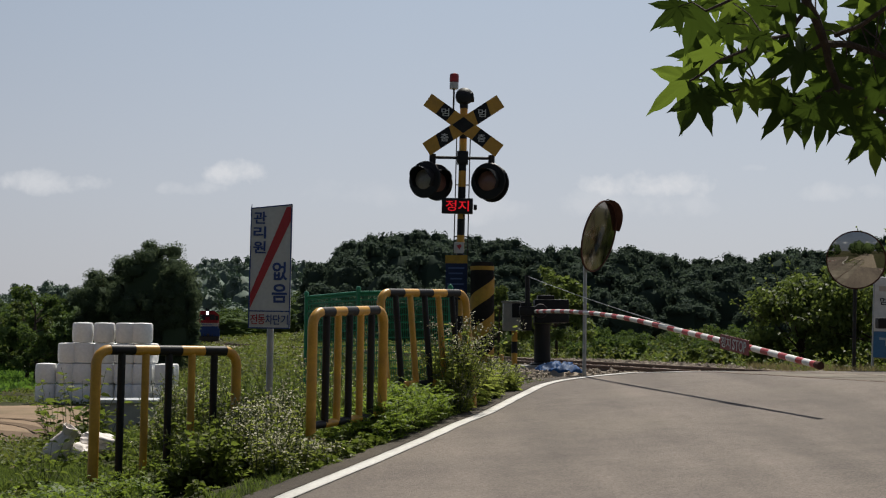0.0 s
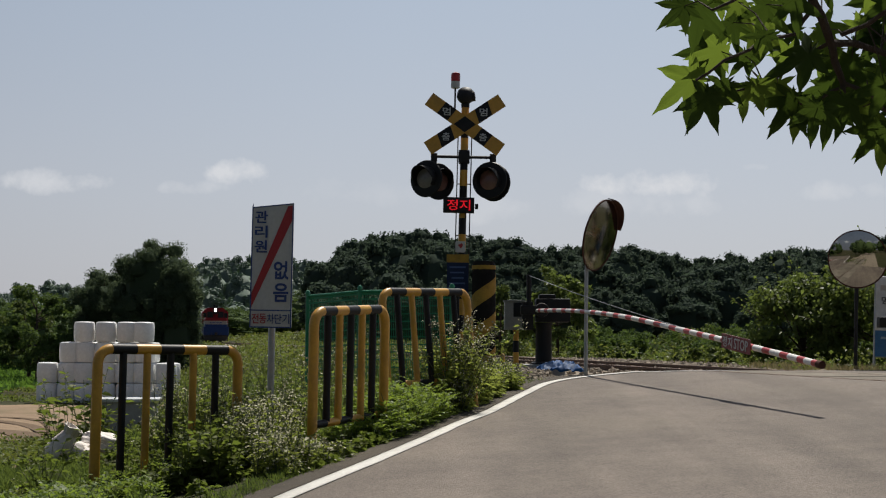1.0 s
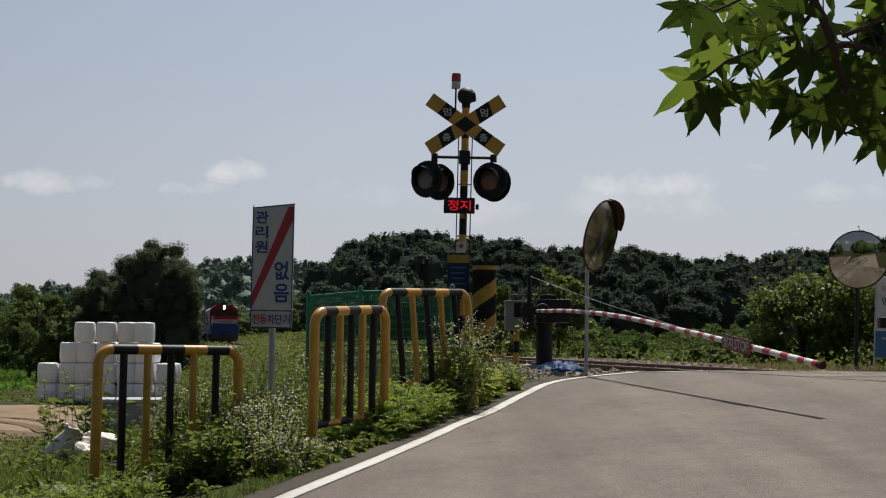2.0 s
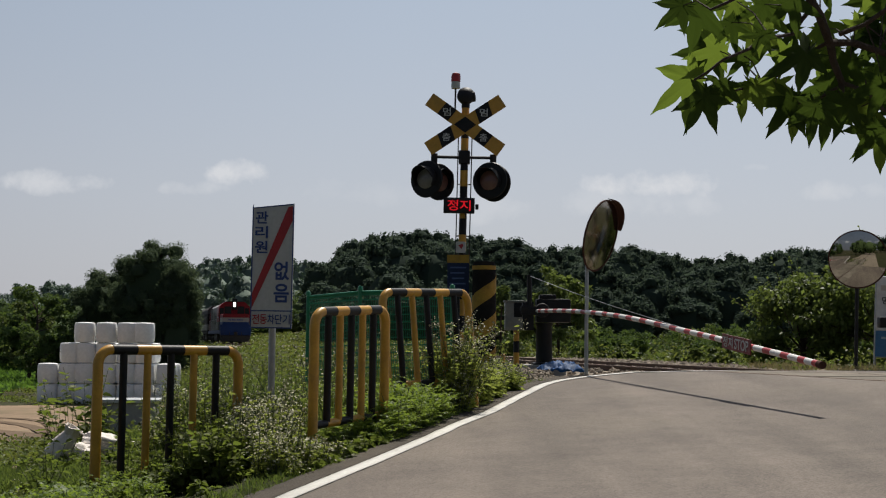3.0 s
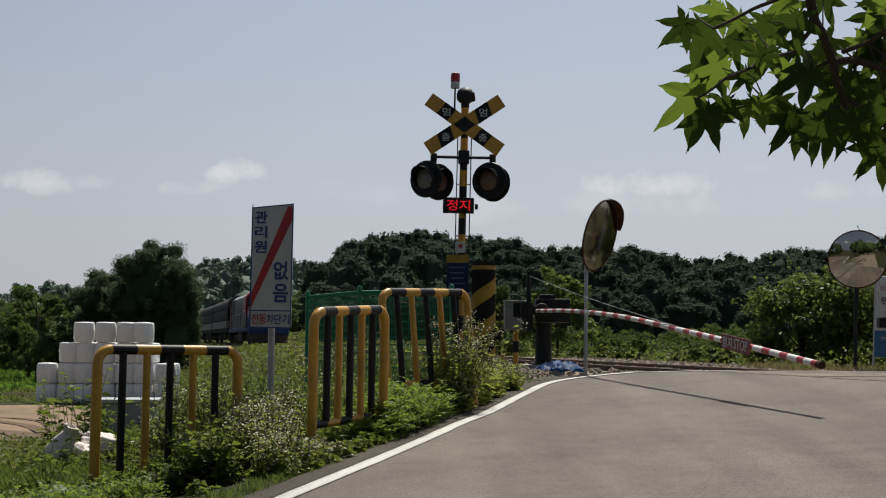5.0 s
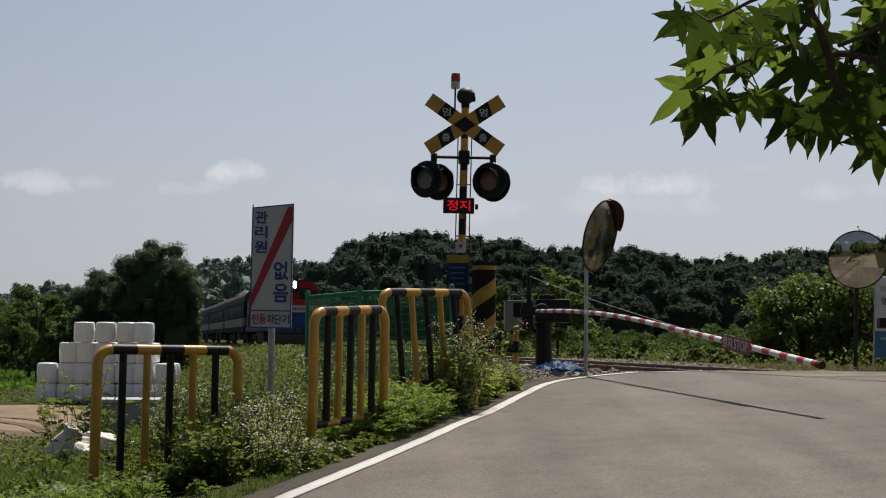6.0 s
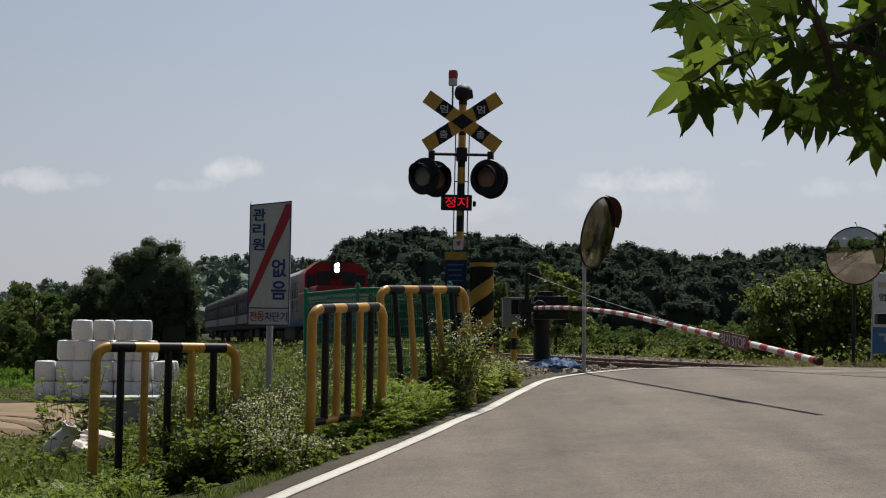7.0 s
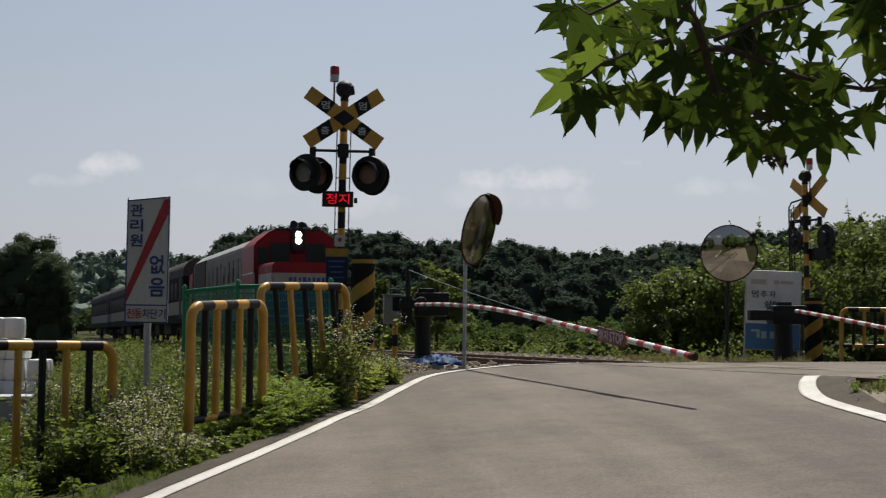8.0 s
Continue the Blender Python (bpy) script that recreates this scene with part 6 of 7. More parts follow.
def forest(name, specs, seed, leaf, lobes, per_lobe, material, label, hull=0.72):
    """specs: (x, y, top height, radius)."""
    rng = np.random.default_rng(seed)
    kinds = [massed_crown(rng, lobes, per_lobe, leaf, hull=hull, skin=(0.84, 1.12), ruffle=0.32, inner=0.8, reach=0.74, lump_r=(0.13, 0.26)) for _ in range(9)]
    under = [massed_crown(rng, 8, 26, leaf * 1.6) for _ in range(4)]
    heap = Heap()
    for k, (x, y, top, r) in enumerate(specs):
        g = float(ground_z(x, y))
        h = max(top - g, 3.0)
        cv, cq = kinds[k % 9]
        a = rng.uniform(0, 6.28)
        rot = np.array([[math.cos(a), -math.sin(a), 0], [math.sin(a), math.cos(a), 0], [0, 0, 1]])
        rz = min(h * 0.5, r * rng.uniform(0.95, 1.5))
        heap.add((cv @ rot.T) * [r, r, rz] + [x, y, top - rz * 0.95], cq)
        low = max(h * 0.32, 1.2)
        cv, cq = under[k % 4]
        heap.add((cv @ rot) * [r * 1.1, r * 1.1, low] + [x, y - 0.4, g + low * 0.9], cq)
        v, q = rod((x, y, g - 0.3), (x, y, top - rz), 0.16, 0.08, 5)
        heap.add(v, q, 1)
    ob = new(name, heap.mesh(name, [material, M["bark"]]))
    return tagged(ob, label, "woodland", kind="stuff")


rng = np.random.default_rng(11)
near_wood, far_wood = [], []
for y0, frac, step in ((128, 0.5, 5.2), (146, 0.66, 5.4), (166, 0.82, 5.6), (190, 0.93, 6.0), (214, 1.0, 6.2)):
    x = -0.1 * y0
    while x < 0.47 * y0:
        yy = y0 + rng.uniform(-7, 7)
        az = x / yy
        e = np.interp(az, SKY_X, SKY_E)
        keep = az > -0.093
        top = 1.4 + yy * e * frac * 1.15 * (rng.uniform(0.9, 1.0) if y0 < 180 else rng.uniform(0.93, 0.99)) + rng.uniform(-0.6, 0.5)
        if keep:
            near_wood.append((x, yy, top, rng.uniform(2.6, 4.4)))
        x += step * rng.uniform(0.6, 1.2)
ridge = []
for y0 in (200, 222):
    x = -0.09 * y0
    while x < 0.46 * y0:
        yy = y0 + rng.uniform(-6, 6)
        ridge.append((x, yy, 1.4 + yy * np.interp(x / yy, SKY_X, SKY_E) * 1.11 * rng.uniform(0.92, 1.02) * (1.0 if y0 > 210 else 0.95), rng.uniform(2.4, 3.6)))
        x += rng.uniform(3.0, 5.0)
forest("ridge_woodland", ridge, 15, 0.08, 38, 40, M["forest"], "dark green treetops along the low hill's crest", 0.86)
forest("woodland", near_wood, 5, 0.08, 42, 40, M["forest"], "dark green mixed woodland on a low hill", 0.86)
# the hill to the left, paler by haze painted into its leaves, and the row of trees at its foot
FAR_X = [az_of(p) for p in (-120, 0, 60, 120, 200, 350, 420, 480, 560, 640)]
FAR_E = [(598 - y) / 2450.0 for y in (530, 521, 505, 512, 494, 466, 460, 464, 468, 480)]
for y0, frac in ((260, 0.42), (310, 0.62), (370, 0.82), (440, 0.93), (520, 1.0)):
    x = -0.4 * y0
    while x < -0.03 * y0:
        yy = y0 + rng.uniform(-15, 15)
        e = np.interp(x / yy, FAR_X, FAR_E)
        far_wood.append((x, yy, 1.4 + yy * e * frac * 1.13 * rng.uniform(0.93, 1.0) + rng.uniform(-0.6, 0.6), rng.uniform(4.5, 7.0)))
        x += rng.uniform(5, 8.5)
forest("distant_woodland", far_wood, 6, 0.115, 18, 46, M["hazed_forest"], "distant wooded hillside, haze painted pale into its green", 0.8)
mid_wood = []
for k in range(26):
    yy = rng.uniform(190, 240)
    az = rng.uniform(-0.165, -0.085)
    mid_wood.append((az * yy, yy, 1.4 + yy * (0.03 + 0.022 * smooth(az, -0.14, -0.09)) * rng.uniform(0.45, 0.75), rng.uniform(2.5, 4.2)))
for k in range(34):
    yy = rng.uniform(105, 170)
    az = rng.uniform(-0.36, -0.235)
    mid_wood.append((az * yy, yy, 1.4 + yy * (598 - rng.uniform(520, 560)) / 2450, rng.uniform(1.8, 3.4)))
# trees behind and beside the camera close the place
edge_wood = []
for k in range(70):
    a = rng.uniform(1.9, 6.9)
    d = rng.uniform(38, 75)
    x, y = d * math.sin(a), d * math.cos(a) * 0.8
    if y > 8 or -9 < x < 3:
        continue
    edge_wood.append((x, y, float(ground_z(x, y)) + rng.uniform(6, 11), rng.uniform(2.5, 4.5)))
for x, y, h, r in ((8.5, -11, 8.5, 3.4), (12, -5, 7, 3), (5.5, -22, 9, 3.6), (-9, -16, 8, 3.2)):
    edge_wood.append((x, y, h, r))
M["mid_forest"] = leafage("mid_forest_leaves", (0.045, 0.078, 0.03), (0.105, 0.15, 0.052), (0.14, 0.21, 0.04), 0.85, 0.3, coarse=0.1)
forest("mid_woodland", mid_wood, 8, 0.09, 20, 70, M["mid_forest"], "green belt of trees beside the fields")
forest("woodland_edge", edge_wood, 9, 0.19, 9, 26, M["mid_forest"], "green trees round the road behind")


# ---- single trees and shrubs ----
def tree(name, x, y, height, spread, trunk_r, material, leaf, lobes, per_lobe, seed, label, category, crown_base=0.3, aspect=0.6, squash=1.0, group=""):
    rng = np.random.default_rng(seed)
    z = float(ground_z(x, y))
    t = thing(name, Matrix.Translation((x, y, z)), label, category, group)
    heap = Heap()
    top = np.array([rng.uniform(-0.1, 0.1) * spread, rng.uniform(-0.1, 0.1) * spread, height * 0.8])
    pts = [np.array([0, 0, -0.3]), np.array([0.03 * spread, 0, height * 0.3]), top * [0.6, 0.6, 0.7], top]
    for a, b, ra, rb in zip(pts, pts[1:], (1.15, 0.85, 0.6), (0.85, 0.6, 0.2)):
        heap.add(*rod(a, b, trunk_r * ra, trunk_r * rb, 8))
    leaves = Heap()
    for k in range(lobes):
        f = rng.uniform(crown_base, 1.0)
        start = np.array([top[0] * f, top[1] * f, height * (0.2 + 0.55 * f)])
        ang = k * 2.4 + rng.uniform(-0.4, 0.4)
        reach = spread * (1.05 - 0.72 * abs(f - 0.42) ** 1.1 * 1.5) * rng.uniform(0.55, 1.0)
        c = np.array([math.cos(ang) * reach, math.sin(ang) * reach, height * (crown_base + (0.93 - crown_base) * f) * squash])
        heap.add(*rod(start, c, trunk_r * 0.28, trunk_r * 0.06, 5))
        r = spread * rng.uniform(0.26, 0.42)
        v, q = crown(rng, (r, r, r * 0.75), 5, per_lobe // 5, leaf, aspect, 0.3)
        leaves.add(v + c, q)
        for j in range(3):
            heap.add(*rod(c, c + unit(rng.normal(size=3)) * r * 0.8, trunk_r * 0.06, trunk_r * 0.02, 4))
    ob = new("trunk", heap.mesh("trunk", [M["bark"]]))
    ob.parent = t
    ob = new("crown", leaves.mesh("crown", [material]))
    ob.parent = t
    return t


def pine(x, y, height, spread, trunk_r, seed, label):
    """A broad domed pine: stout trunk, limbs, and needle masses to the ground."""
    rng = np.random.default_rng(seed)
    t = thing("pine_tree", Matrix.Translation((x, y, float(ground_z(x, y)))), label, "tree", "pines by the yard")
    wood, needles = Heap(), Heap()
    wood.add(*rod((0, 0, -0.3), (0.1, 0, height * 0.45), trunk_r, trunk_r * 0.7, 8))
    wood.add(*rod((0.1, 0, height * 0.45), (0.05, 0.1, height * 0.92), trunk_r * 0.7, trunk_r * 0.2, 8))
    for k in range(14):
        a = k * 2.4
        z = height * (0.2 + 0.05 * k)
        wood.add(*rod((0.05, 0, z), (math.cos(a) * spread * (0.72 - 0.045 * k), math.sin(a) * spread * (0.72 - 0.045 * k), z + 0.4), trunk_r * 0.25, trunk_r * 0.06, 5))
    for cz, rx, rz, lobes in ((0.62, 0.98, 0.34, 62), (0.36, 1.04, 0.36, 46)):
        v, q = massed_crown(rng, lobes, 260, 0.16, 0.3, -0.9, (spread * rx, spread * rx, height * rz), 0.8, 0.74, (0.8, 1.2), (0.13, 0.25), 0.84, 0.45)
        needles.add(v + [0, 0, height * cz], q)
    for name, heap, mat in (("trunk", wood, M["bark"]), ("crown", needles, M["pine"])):
        ob = new(name, heap.mesh(name, [mat]))
        ob.parent = t


pine(-17.5, 84, 9.4, 2.7, 0.2, 21, "dark green dense pine tree beyond the bales")
pine(-21.2, 86, 7.6, 2.0, 0.18, 22, "dark green lower pine tree beside a taller one")
pine(-15.7, 82, 7.3, 1.3, 0.16, 23, "dark green pine tree at the edge of the line")
tree("broadleaf_tree", -24.6, 84, 6.2, 2.4, 0.13, M["mid_forest"], 0.2, 30, 420, 24, "green leafy tree behind the stack of bales", "tree", 0.1)
tree("broadleaf_tree", -27.5, 92, 5.4, 2.2, 0.13, M["shrub"], 0.2, 22, 380, 25, "light green leafy young tree by the fields", "tree", 0.1)
def leafy_tree(x, y, height, spread, seed, label):
    """A bushy tree clothed to the ground, with leafy sprays standing out of its crown."""
    rng = np.random.default_rng(seed)
    t = thing("broadleaf_tree", Matrix.Translation((x, y, float(ground_z(x, y)))), label, "tree", "trees beyond the crossing")
    wood, leaves = Heap(), Heap()
    wood.add(*rod((0, 0, -0.3), (0.05, 0, height * 0.8), 0.09, 0.03, 8))
    v, q = massed_crown(rng, 46, 290, 0.12, 0.62, -0.8, (spread, spread, height * 0.5), 0.76, 0.2, (0.55, 1.3), (0.2, 0.34), 0.25)
    leaves.add(v + [0, 0, height * 0.47], q)
    for k in range(34):
        d = unit(rng.normal(size=3) + [0, 0, 0.55])
        a = d * [spread, spread, height * 0.5] * 0.75 + [0, 0, height * 0.47]
        b = a + unit(d + [0, 0, 0.5]) * rng.uniform(0.45, 1.2)
        wood.add(*rod(a, b, 0.012, 0.004, 4))
        f = rng.uniform(0.15, 1.0, (16, 1))
        base = a * (1 - f) + b * f
        ln = rng.uniform(0.07, 0.14, 16)
        leaves.add(*leaflets(base, rng.normal(size=(16, 3)) + d, ln, ln * 0.55, rng, 0.2))
    for k in range(10):
        a = k * 2.4
        wood.add(*rod((0.03, 0, height * 0.25), (math.cos(a) * spread * 0.7, math.sin(a) * spread * 0.7, height * rng.uniform(0.3, 0.8)), 0.03, 0.008, 5))
    for name, heap, mat in (("trunk", wood, M["bark"]), ("crown", leaves, M["gloss_leaf"])):
        ob = new(name, heap.mesh(name, [mat]))
        ob.parent = t


leafy_tree(10.6, 33.5, 3.2, 1.9, 26, "light green leafy tree beyond the crossing")
leafy_tree(8.9, 34.5, 2.4, 1.3, 27, "light green leafy young tree beyond the crossing")
leafy_tree(13.6, 34.0, 3.7, 2.1, 28, "light green leafy tree behind the far signal")
leafy_tree(16.8, 36.0, 3.9, 2.3, 29, "green leafy tree behind the far guard rail")
tree("young_tree", 3.75, 46.0, 3.3, 1.25, 0.06, M["gloss_leaf"], 0.15, 24, 240, 30, "light green young tree beyond the track", "tree", 0.1)
tree("young_tree", 1.9, 47.5, 2.6, 0.9, 0.05, M["shrub"], 0.14, 16, 220, 31, "light green slender young tree beyond the track", "tree", 0.1)


def shrub(x, y, h, w, material, seed, label):
    rng = np.random.default_rng(seed)
    z = float(ground_z(x, y))
    heap = Heap()
    for k in range(9):
        c = np.array([rng.uniform(-0.7, 0.7) * w, rng.uniform(-0.5, 0.5) * w, h * rng.uniform(0.3, 0.78)])
        heap.add(*rod((c[0] * 0.2, c[1] * 0.2, -0.1), c, 0.025, 0.006, 4), 1)
        r = rng.uniform(0.3, 0.5) * h
        v, q = crown(rng, (r, r, r * 0.8), 4, 48, 0.11, 0.6, 0.3)
        heap.add(v + c, q)
    ob = new("shrub", heap.mesh("shrub", [material, M["bark"]]))
    ob.location = (x, y, z)
    return tagged(ob, label, "shrub", "shrubs beyond the track")


rng = np.random.default_rng(40)
for k in range(46):
    yy = rng.uniform(33, 66)
    az = rng.uniform(0.035, 0.30)
    x = az * yy
    if line_side(x, yy) > -4.0:
        continue
    shrub(x, yy, rng.uniform(0.6, 1.25) * (1.3 if yy > 45 else 0.85), rng.uniform(1.0, 1.9), M["shrub"] if rng.random() < 0.55 else M["mid_forest"], 100 + k,
          "light green shrub beyond the railway" if yy < 48 else "green bushy shrub in the field beyond the railway")
for k in range(8):
    yy = rng.uniform(29, 33)
    x = rng.uniform(12.5, 19)
    shrub(x, yy, rng.uniform(0.8, 1.4), 1.2, M["shrub"], 200 + k, "light green shrub behind the far guard rail")


for k in range(7):
    shrub(10.3 + 0.55 * k, 28.2 + 0.3 * (k % 2), 0.55 + 0.1 * (k % 3), 0.6, M["shrub"], 300 + k, "green shrub close behind the far guard rail")


# ---- weeds along the verge and down to the line ----
def weed(rng, heap, p, h, kind, leaf):
    """kind 0 broad leaves, 1 white-flowered, 2 feathery bush; slots: leaf, stem, petal."""
    stems = rng.integers(2, 5) if kind != 1 else rng.integers(3, 6)
    for s in range(stems):
        lean = rng.normal(size=2) * 0.22 * h
        top = p + [lean[0], lean[1], h * rng.uniform(0.7, 1.08)]
        heap.add(*rod(p + [0, 0, -0.05], top, 0.006, 0.003, 3), 1)
        n = int(rng.integers(9, 15))
        f = np.sort(rng.uniform(0.12, 1.0, n))[:, None]
        base = p * (1 - f) + top * f
        ang = np.arange(n) * 2.4 + rng.uniform(0, 6)
        out = np.stack([np.cos(ang), np.sin(ang), rng.uniform(-0.1, 0.75, n)], 1)
        if kind == 0:
            ln = leaf * rng.uniform(0.7, 1.35, n) * (1.25 - 0.55 * f[:, 0])
            heap.add(*leaflets(base, out, ln, ln * 0.6, rng, 0.35), 0)
        elif kind == 1:
            ln = leaf * 1.35 * rng.uniform(0.6, 1.1, n) * (1.2 - 0.5 * f[:, 0])
            heap.add(*leaflets(base, out, ln, ln * 0.4, rng, 0.25), 0)
            m = int(rng.integers(6, 17)) if leaf < 0.1 else 0
            tips = top + np.stack([rng.normal(size=m) * 0.034, rng.normal(size=m) * 0.034, rng.uniform(-0.12, 0.03, m)], 1)
            for t in tips[:3]:
                heap.add(*rod(top - [0, 0, 0.1], t, 0.003, 0.002, 3), 1)
            face = unit(rng.normal(size=(m, 3)) * 0.5 + [0, -0.4, 0.8])
            u = unit(np.cross(face, [0.3, 0.2, 0.9])) * rng.uniform(0.006, 0.014, (m, 1))
            w = np.cross(face, u)
            v = np.stack([tips + u, tips + w, tips - u, tips - w], 1).reshape(-1, 3)
            heap.add(v, np.arange(4 * m).reshape(m, 4), 2)
        else:
            for j in range(0, n, 2):
                d = unit(out[j] + [0, 0, 0.35])
                m = 6
                g = np.linspace(0.15, 1.0, m)[:, None]
                rib = base[j] + d * g * leaf * 3.2 - np.array([0, 0, 1]) * g ** 2 * leaf * 0.8
                sd = unit(np.cross(d, [0, 0, 1]))
                for sgn in (-1, 1):
                    heap.add(*blades(rib, sd * sgn + d * 0.5 + [0, 0, 0.12], leaf * (1.05 - 0.6 * g[:, 0]), leaf * 0.42, rng, 0.15), 0)


def tuft(rng, heap, p, h, n=14, width=0.008):
    ang = rng.uniform(0, 6.28, n)
    base = p + np.stack([np.cos(ang), np.sin(ang), np.zeros(n)], 1) * rng.uniform(0, 0.05, (n, 1))
    out = np.stack([np.cos(ang) * 0.45, np.sin(ang) * 0.45, np.ones(n)], 1) + rng.normal(size=(n, 3)) * 0.12
    ln = h * rng.uniform(0.6, 1.2, n)
    heap.add(*blades(base, out, ln, width, rng, 0.22), 0)


rng = np.random.default_rng(50)
green, white, feather, grass, lush, dry = Heap(), Heap(), Heap(), Heap(), Heap(), Heap()
count = 0
while count < 2100:
    y = 7.6 + 17.5 * rng.random() ** 0.85
    d = 0.22 + 6.0 * rng.random() ** 1.2
    x = float(edge_x(min(y, 20.5))) - d
    if x < -0.36 * y - 0.4 or (y > 19.6 and x > 0.9) or (x > -2.0 - 0.1 * y + 1.6 and y > 21 and x > 0.2):
        continue
    kindness = noise.noise(Vector((x * 1.3, y * 0.9, 7.0)))
    patchy = noise.noise(Vector((x * 1.1, y * 0.8, 0)))
    count += 1
    if patchy < -0.22 and rng.random() < 0.7:
        continue
    if -2.45 < x < -1.2 and 8.6 < y < 11.9 and rng.random() < 0.88:
        continue
    p = np.array([x, y, float(ground_z(x, y))])
    hh = (0.13 + 0.3 * min(d, 1.2)) * rng.uniform(0.55, 1.15) * (1 + 0.8 * patchy)
    az = x / y
    if az < -0.235 and y > 10.8:
        hh *= 0.22
    elif az < -0.21:
        hh = min(hh * 0.6, 0.24)
    elif az < -0.19 and y > 13.5:
        hh *= 0.4
    elif y < 10.2:
        hh *= 0.62
    elif y > 14 and d > 1.2:
        hh *= 1.3
    if d < 1.0 and 10.5 < y < 14.0:
        hh *= 0.7
    if az < -0.13 and y < 12.3 + (x + 3.07) * 0.93:
        hh = min(hh, 0.1 + 0.1 * rng.random())
    r = rng.random()
    swathe = noise.noise(Vector((x * 0.9 + 11, y * 0.55, 3.0)))
    if y > 13.2 and d > 0.9 and swathe > 0.0 and r < 0.8:
        for j in range(3):
            q = p + [rng.normal() * 0.12, rng.normal() * 0.16, 0]
            tuft(rng, grass, q, max(hh, 0.2) * rng.uniform(0.8, 1.25), 20, 0.011)
        continue
    if kindness > 0.1 and r < 0.6 and az > -0.24:
        weed(rng, lush, p, hh, 0, 0.085)
    elif kindness < -0.18 and r < 0.45:
        weed(rng, feather, p, hh, 2, 0.038)
    elif r < 0.78:
        weed(rng, green, p, hh * 1.15, 0, 0.07)
    elif r < 0.84 and 11.5 < y < 15.5 and d > 0.6:
        weed(rng, white, p, hh * 1.2, 1, 0.062)
    else:
        tuft(rng, grass, p, hh * 1.2)
# clumps: place, number, height, kind (0 leafy, 1 flowering, 2 feathery, 3 broad-leaved), spread, leaf
for cx, cy, n, h, kind, sp, leaf in ((0.2, 16.0, 36, 1.08, 1, 0.12, 0.07), (0.2, 16.0, 34, 0.8, 1, 0.14, 0.1), (0.62, 17.8, 30, 0.5, 1, 0.26, 0.06), (0.6, 17.6, 40, 0.42, 1, 0.26, 0.1), (0.9, 19.0, 22, 0.42, 1, 0.18, 0.06), (0.86, 18.8, 26, 0.36, 1, 0.2, 0.1), (0.42, 16.9, 40, 0.55, 1, 0.2, 0.1),
                                     (-0.5, 14.15, 80, 0.45, 2, 0.17, 0.05), (-0.24, 14.75, 60, 0.4, 2, 0.15, 0.05), (-0.6, 13.55, 56, 0.34, 2, 0.17, 0.05), (-0.95, 12.9, 30, 0.18, 3, 0.13, 0.07),
                                     (-1.55, 12.2, 34, 0.58, 1, 0.12, 0.06), (-1.58, 12.1, 26, 0.45, 3, 0.12, 0.085), (-1.32, 11.4, 26, 0.36, 1, 0.12, 0.055), (-1.75, 12.9, 36, 0.66, 1, 0.15, 0.06), (-1.8, 12.9, 26, 0.5, 3, 0.15, 0.085), (-1.1, 11.9, 30, 0.2, 1, 0.1, 0.05), (-2.2, 14.6, 60, 0.7, 1, 0.3, 0.06), (-1.4, 15.6, 60, 0.6, 1, 0.3, 0.06),
                                     (-2.2, 13.8, 50, 0.8, 3, 0.16, 0.085), (-2.6, 14.4, 50, 0.85, 1, 0.2, 0.075), (-1.88, 11.6, 30, 0.52, 3, 0.11, 0.085), (-2.25, 11.5, 16, 0.26, 3, 0.1, 0.08), (-2.15, 12.6, 20, 0.62, 3, 0.07, 0.085), (-2.65, 14.4, 50, 0.85, 0, 0.2, 0.08), (-2.2, 13.8, 50, 0.75, 0, 0.25, 0.07),
                                     (-5.0, 18.6, 3, 1.0, 4, 0.16, 0.15), (-4.75, 18.7, 3, 1.05, 4, 0.1, 0.15), (-3.95, 14.0, 2, 0.8, 4, 0.06, 0.1), (0.32, 15.8, 36, 0.5, 1, 0.1, 0.06), (-2.75, 9.4, 34, 0.24, 2, 0.16, 0.066), (-3.05, 9.5, 64, 0.3, 2, 0.25, 0.062), (-2.75, 10.3, 30, 0.2, 3, 0.2, 0.07), (-2.95, 11.2, 40, 0.22, 2, 0.18, 0.045), (-2.65, 11.1, 20, 0.22, 3, 0.15, 0.075), (-2.4, 10.9, 12, 0.22, 2, 0.13, 0.045)):
    for k in range(n):
        x, y = cx + rng.normal() * sp, cy + rng.normal() * sp * 1.3
        if edge_x(min(y, 20.4)) - x < 0.16:
            continue
        weed(rng, (green, white, feather, lush, green)[kind], np.array([x, y, float(ground_z(x, y))]), h * rng.uniform(0.6, 1.08), (0, 1, 2, 0, 1)[kind], leaf)
# low growth along the foot of the first guard rail
for k in range(46):
    f = rng.random()
    x, y = -3.15 + 1.1 * f + rng.normal() * 0.05, 12.0 + 1.0 * f + rng.normal() * 0.06
    weed(rng, (lush, feather, green)[k % 3], np.array([x, y, float(ground_z(x, y))]), rng.uniform(0.14, 0.3), (0, 2, 0)[k % 3], (0.08, 0.045, 0.07)[k % 3])
# long arching grass in the front
for k in range(11):
    x, y = -2.05 + rng.normal() * 0.22, 9.35 + rng.normal() * 0.2
    tuft(rng, grass, np.array([x, y, float(ground_z(x, y))]), rng.uniform(0.24, 0.42), 16, 0.013)
# the road's ragged edge
for k in range(900):
    y = rng.uniform(8, 20.3)
    x = float(edge_x(y)) - rng.uniform(0.19, 0.5)
    tuft(rng, grass, np.array([x, y, float(ground_z(x, y))]), rng.uniform(0.04, 0.14), 9, 0.006)
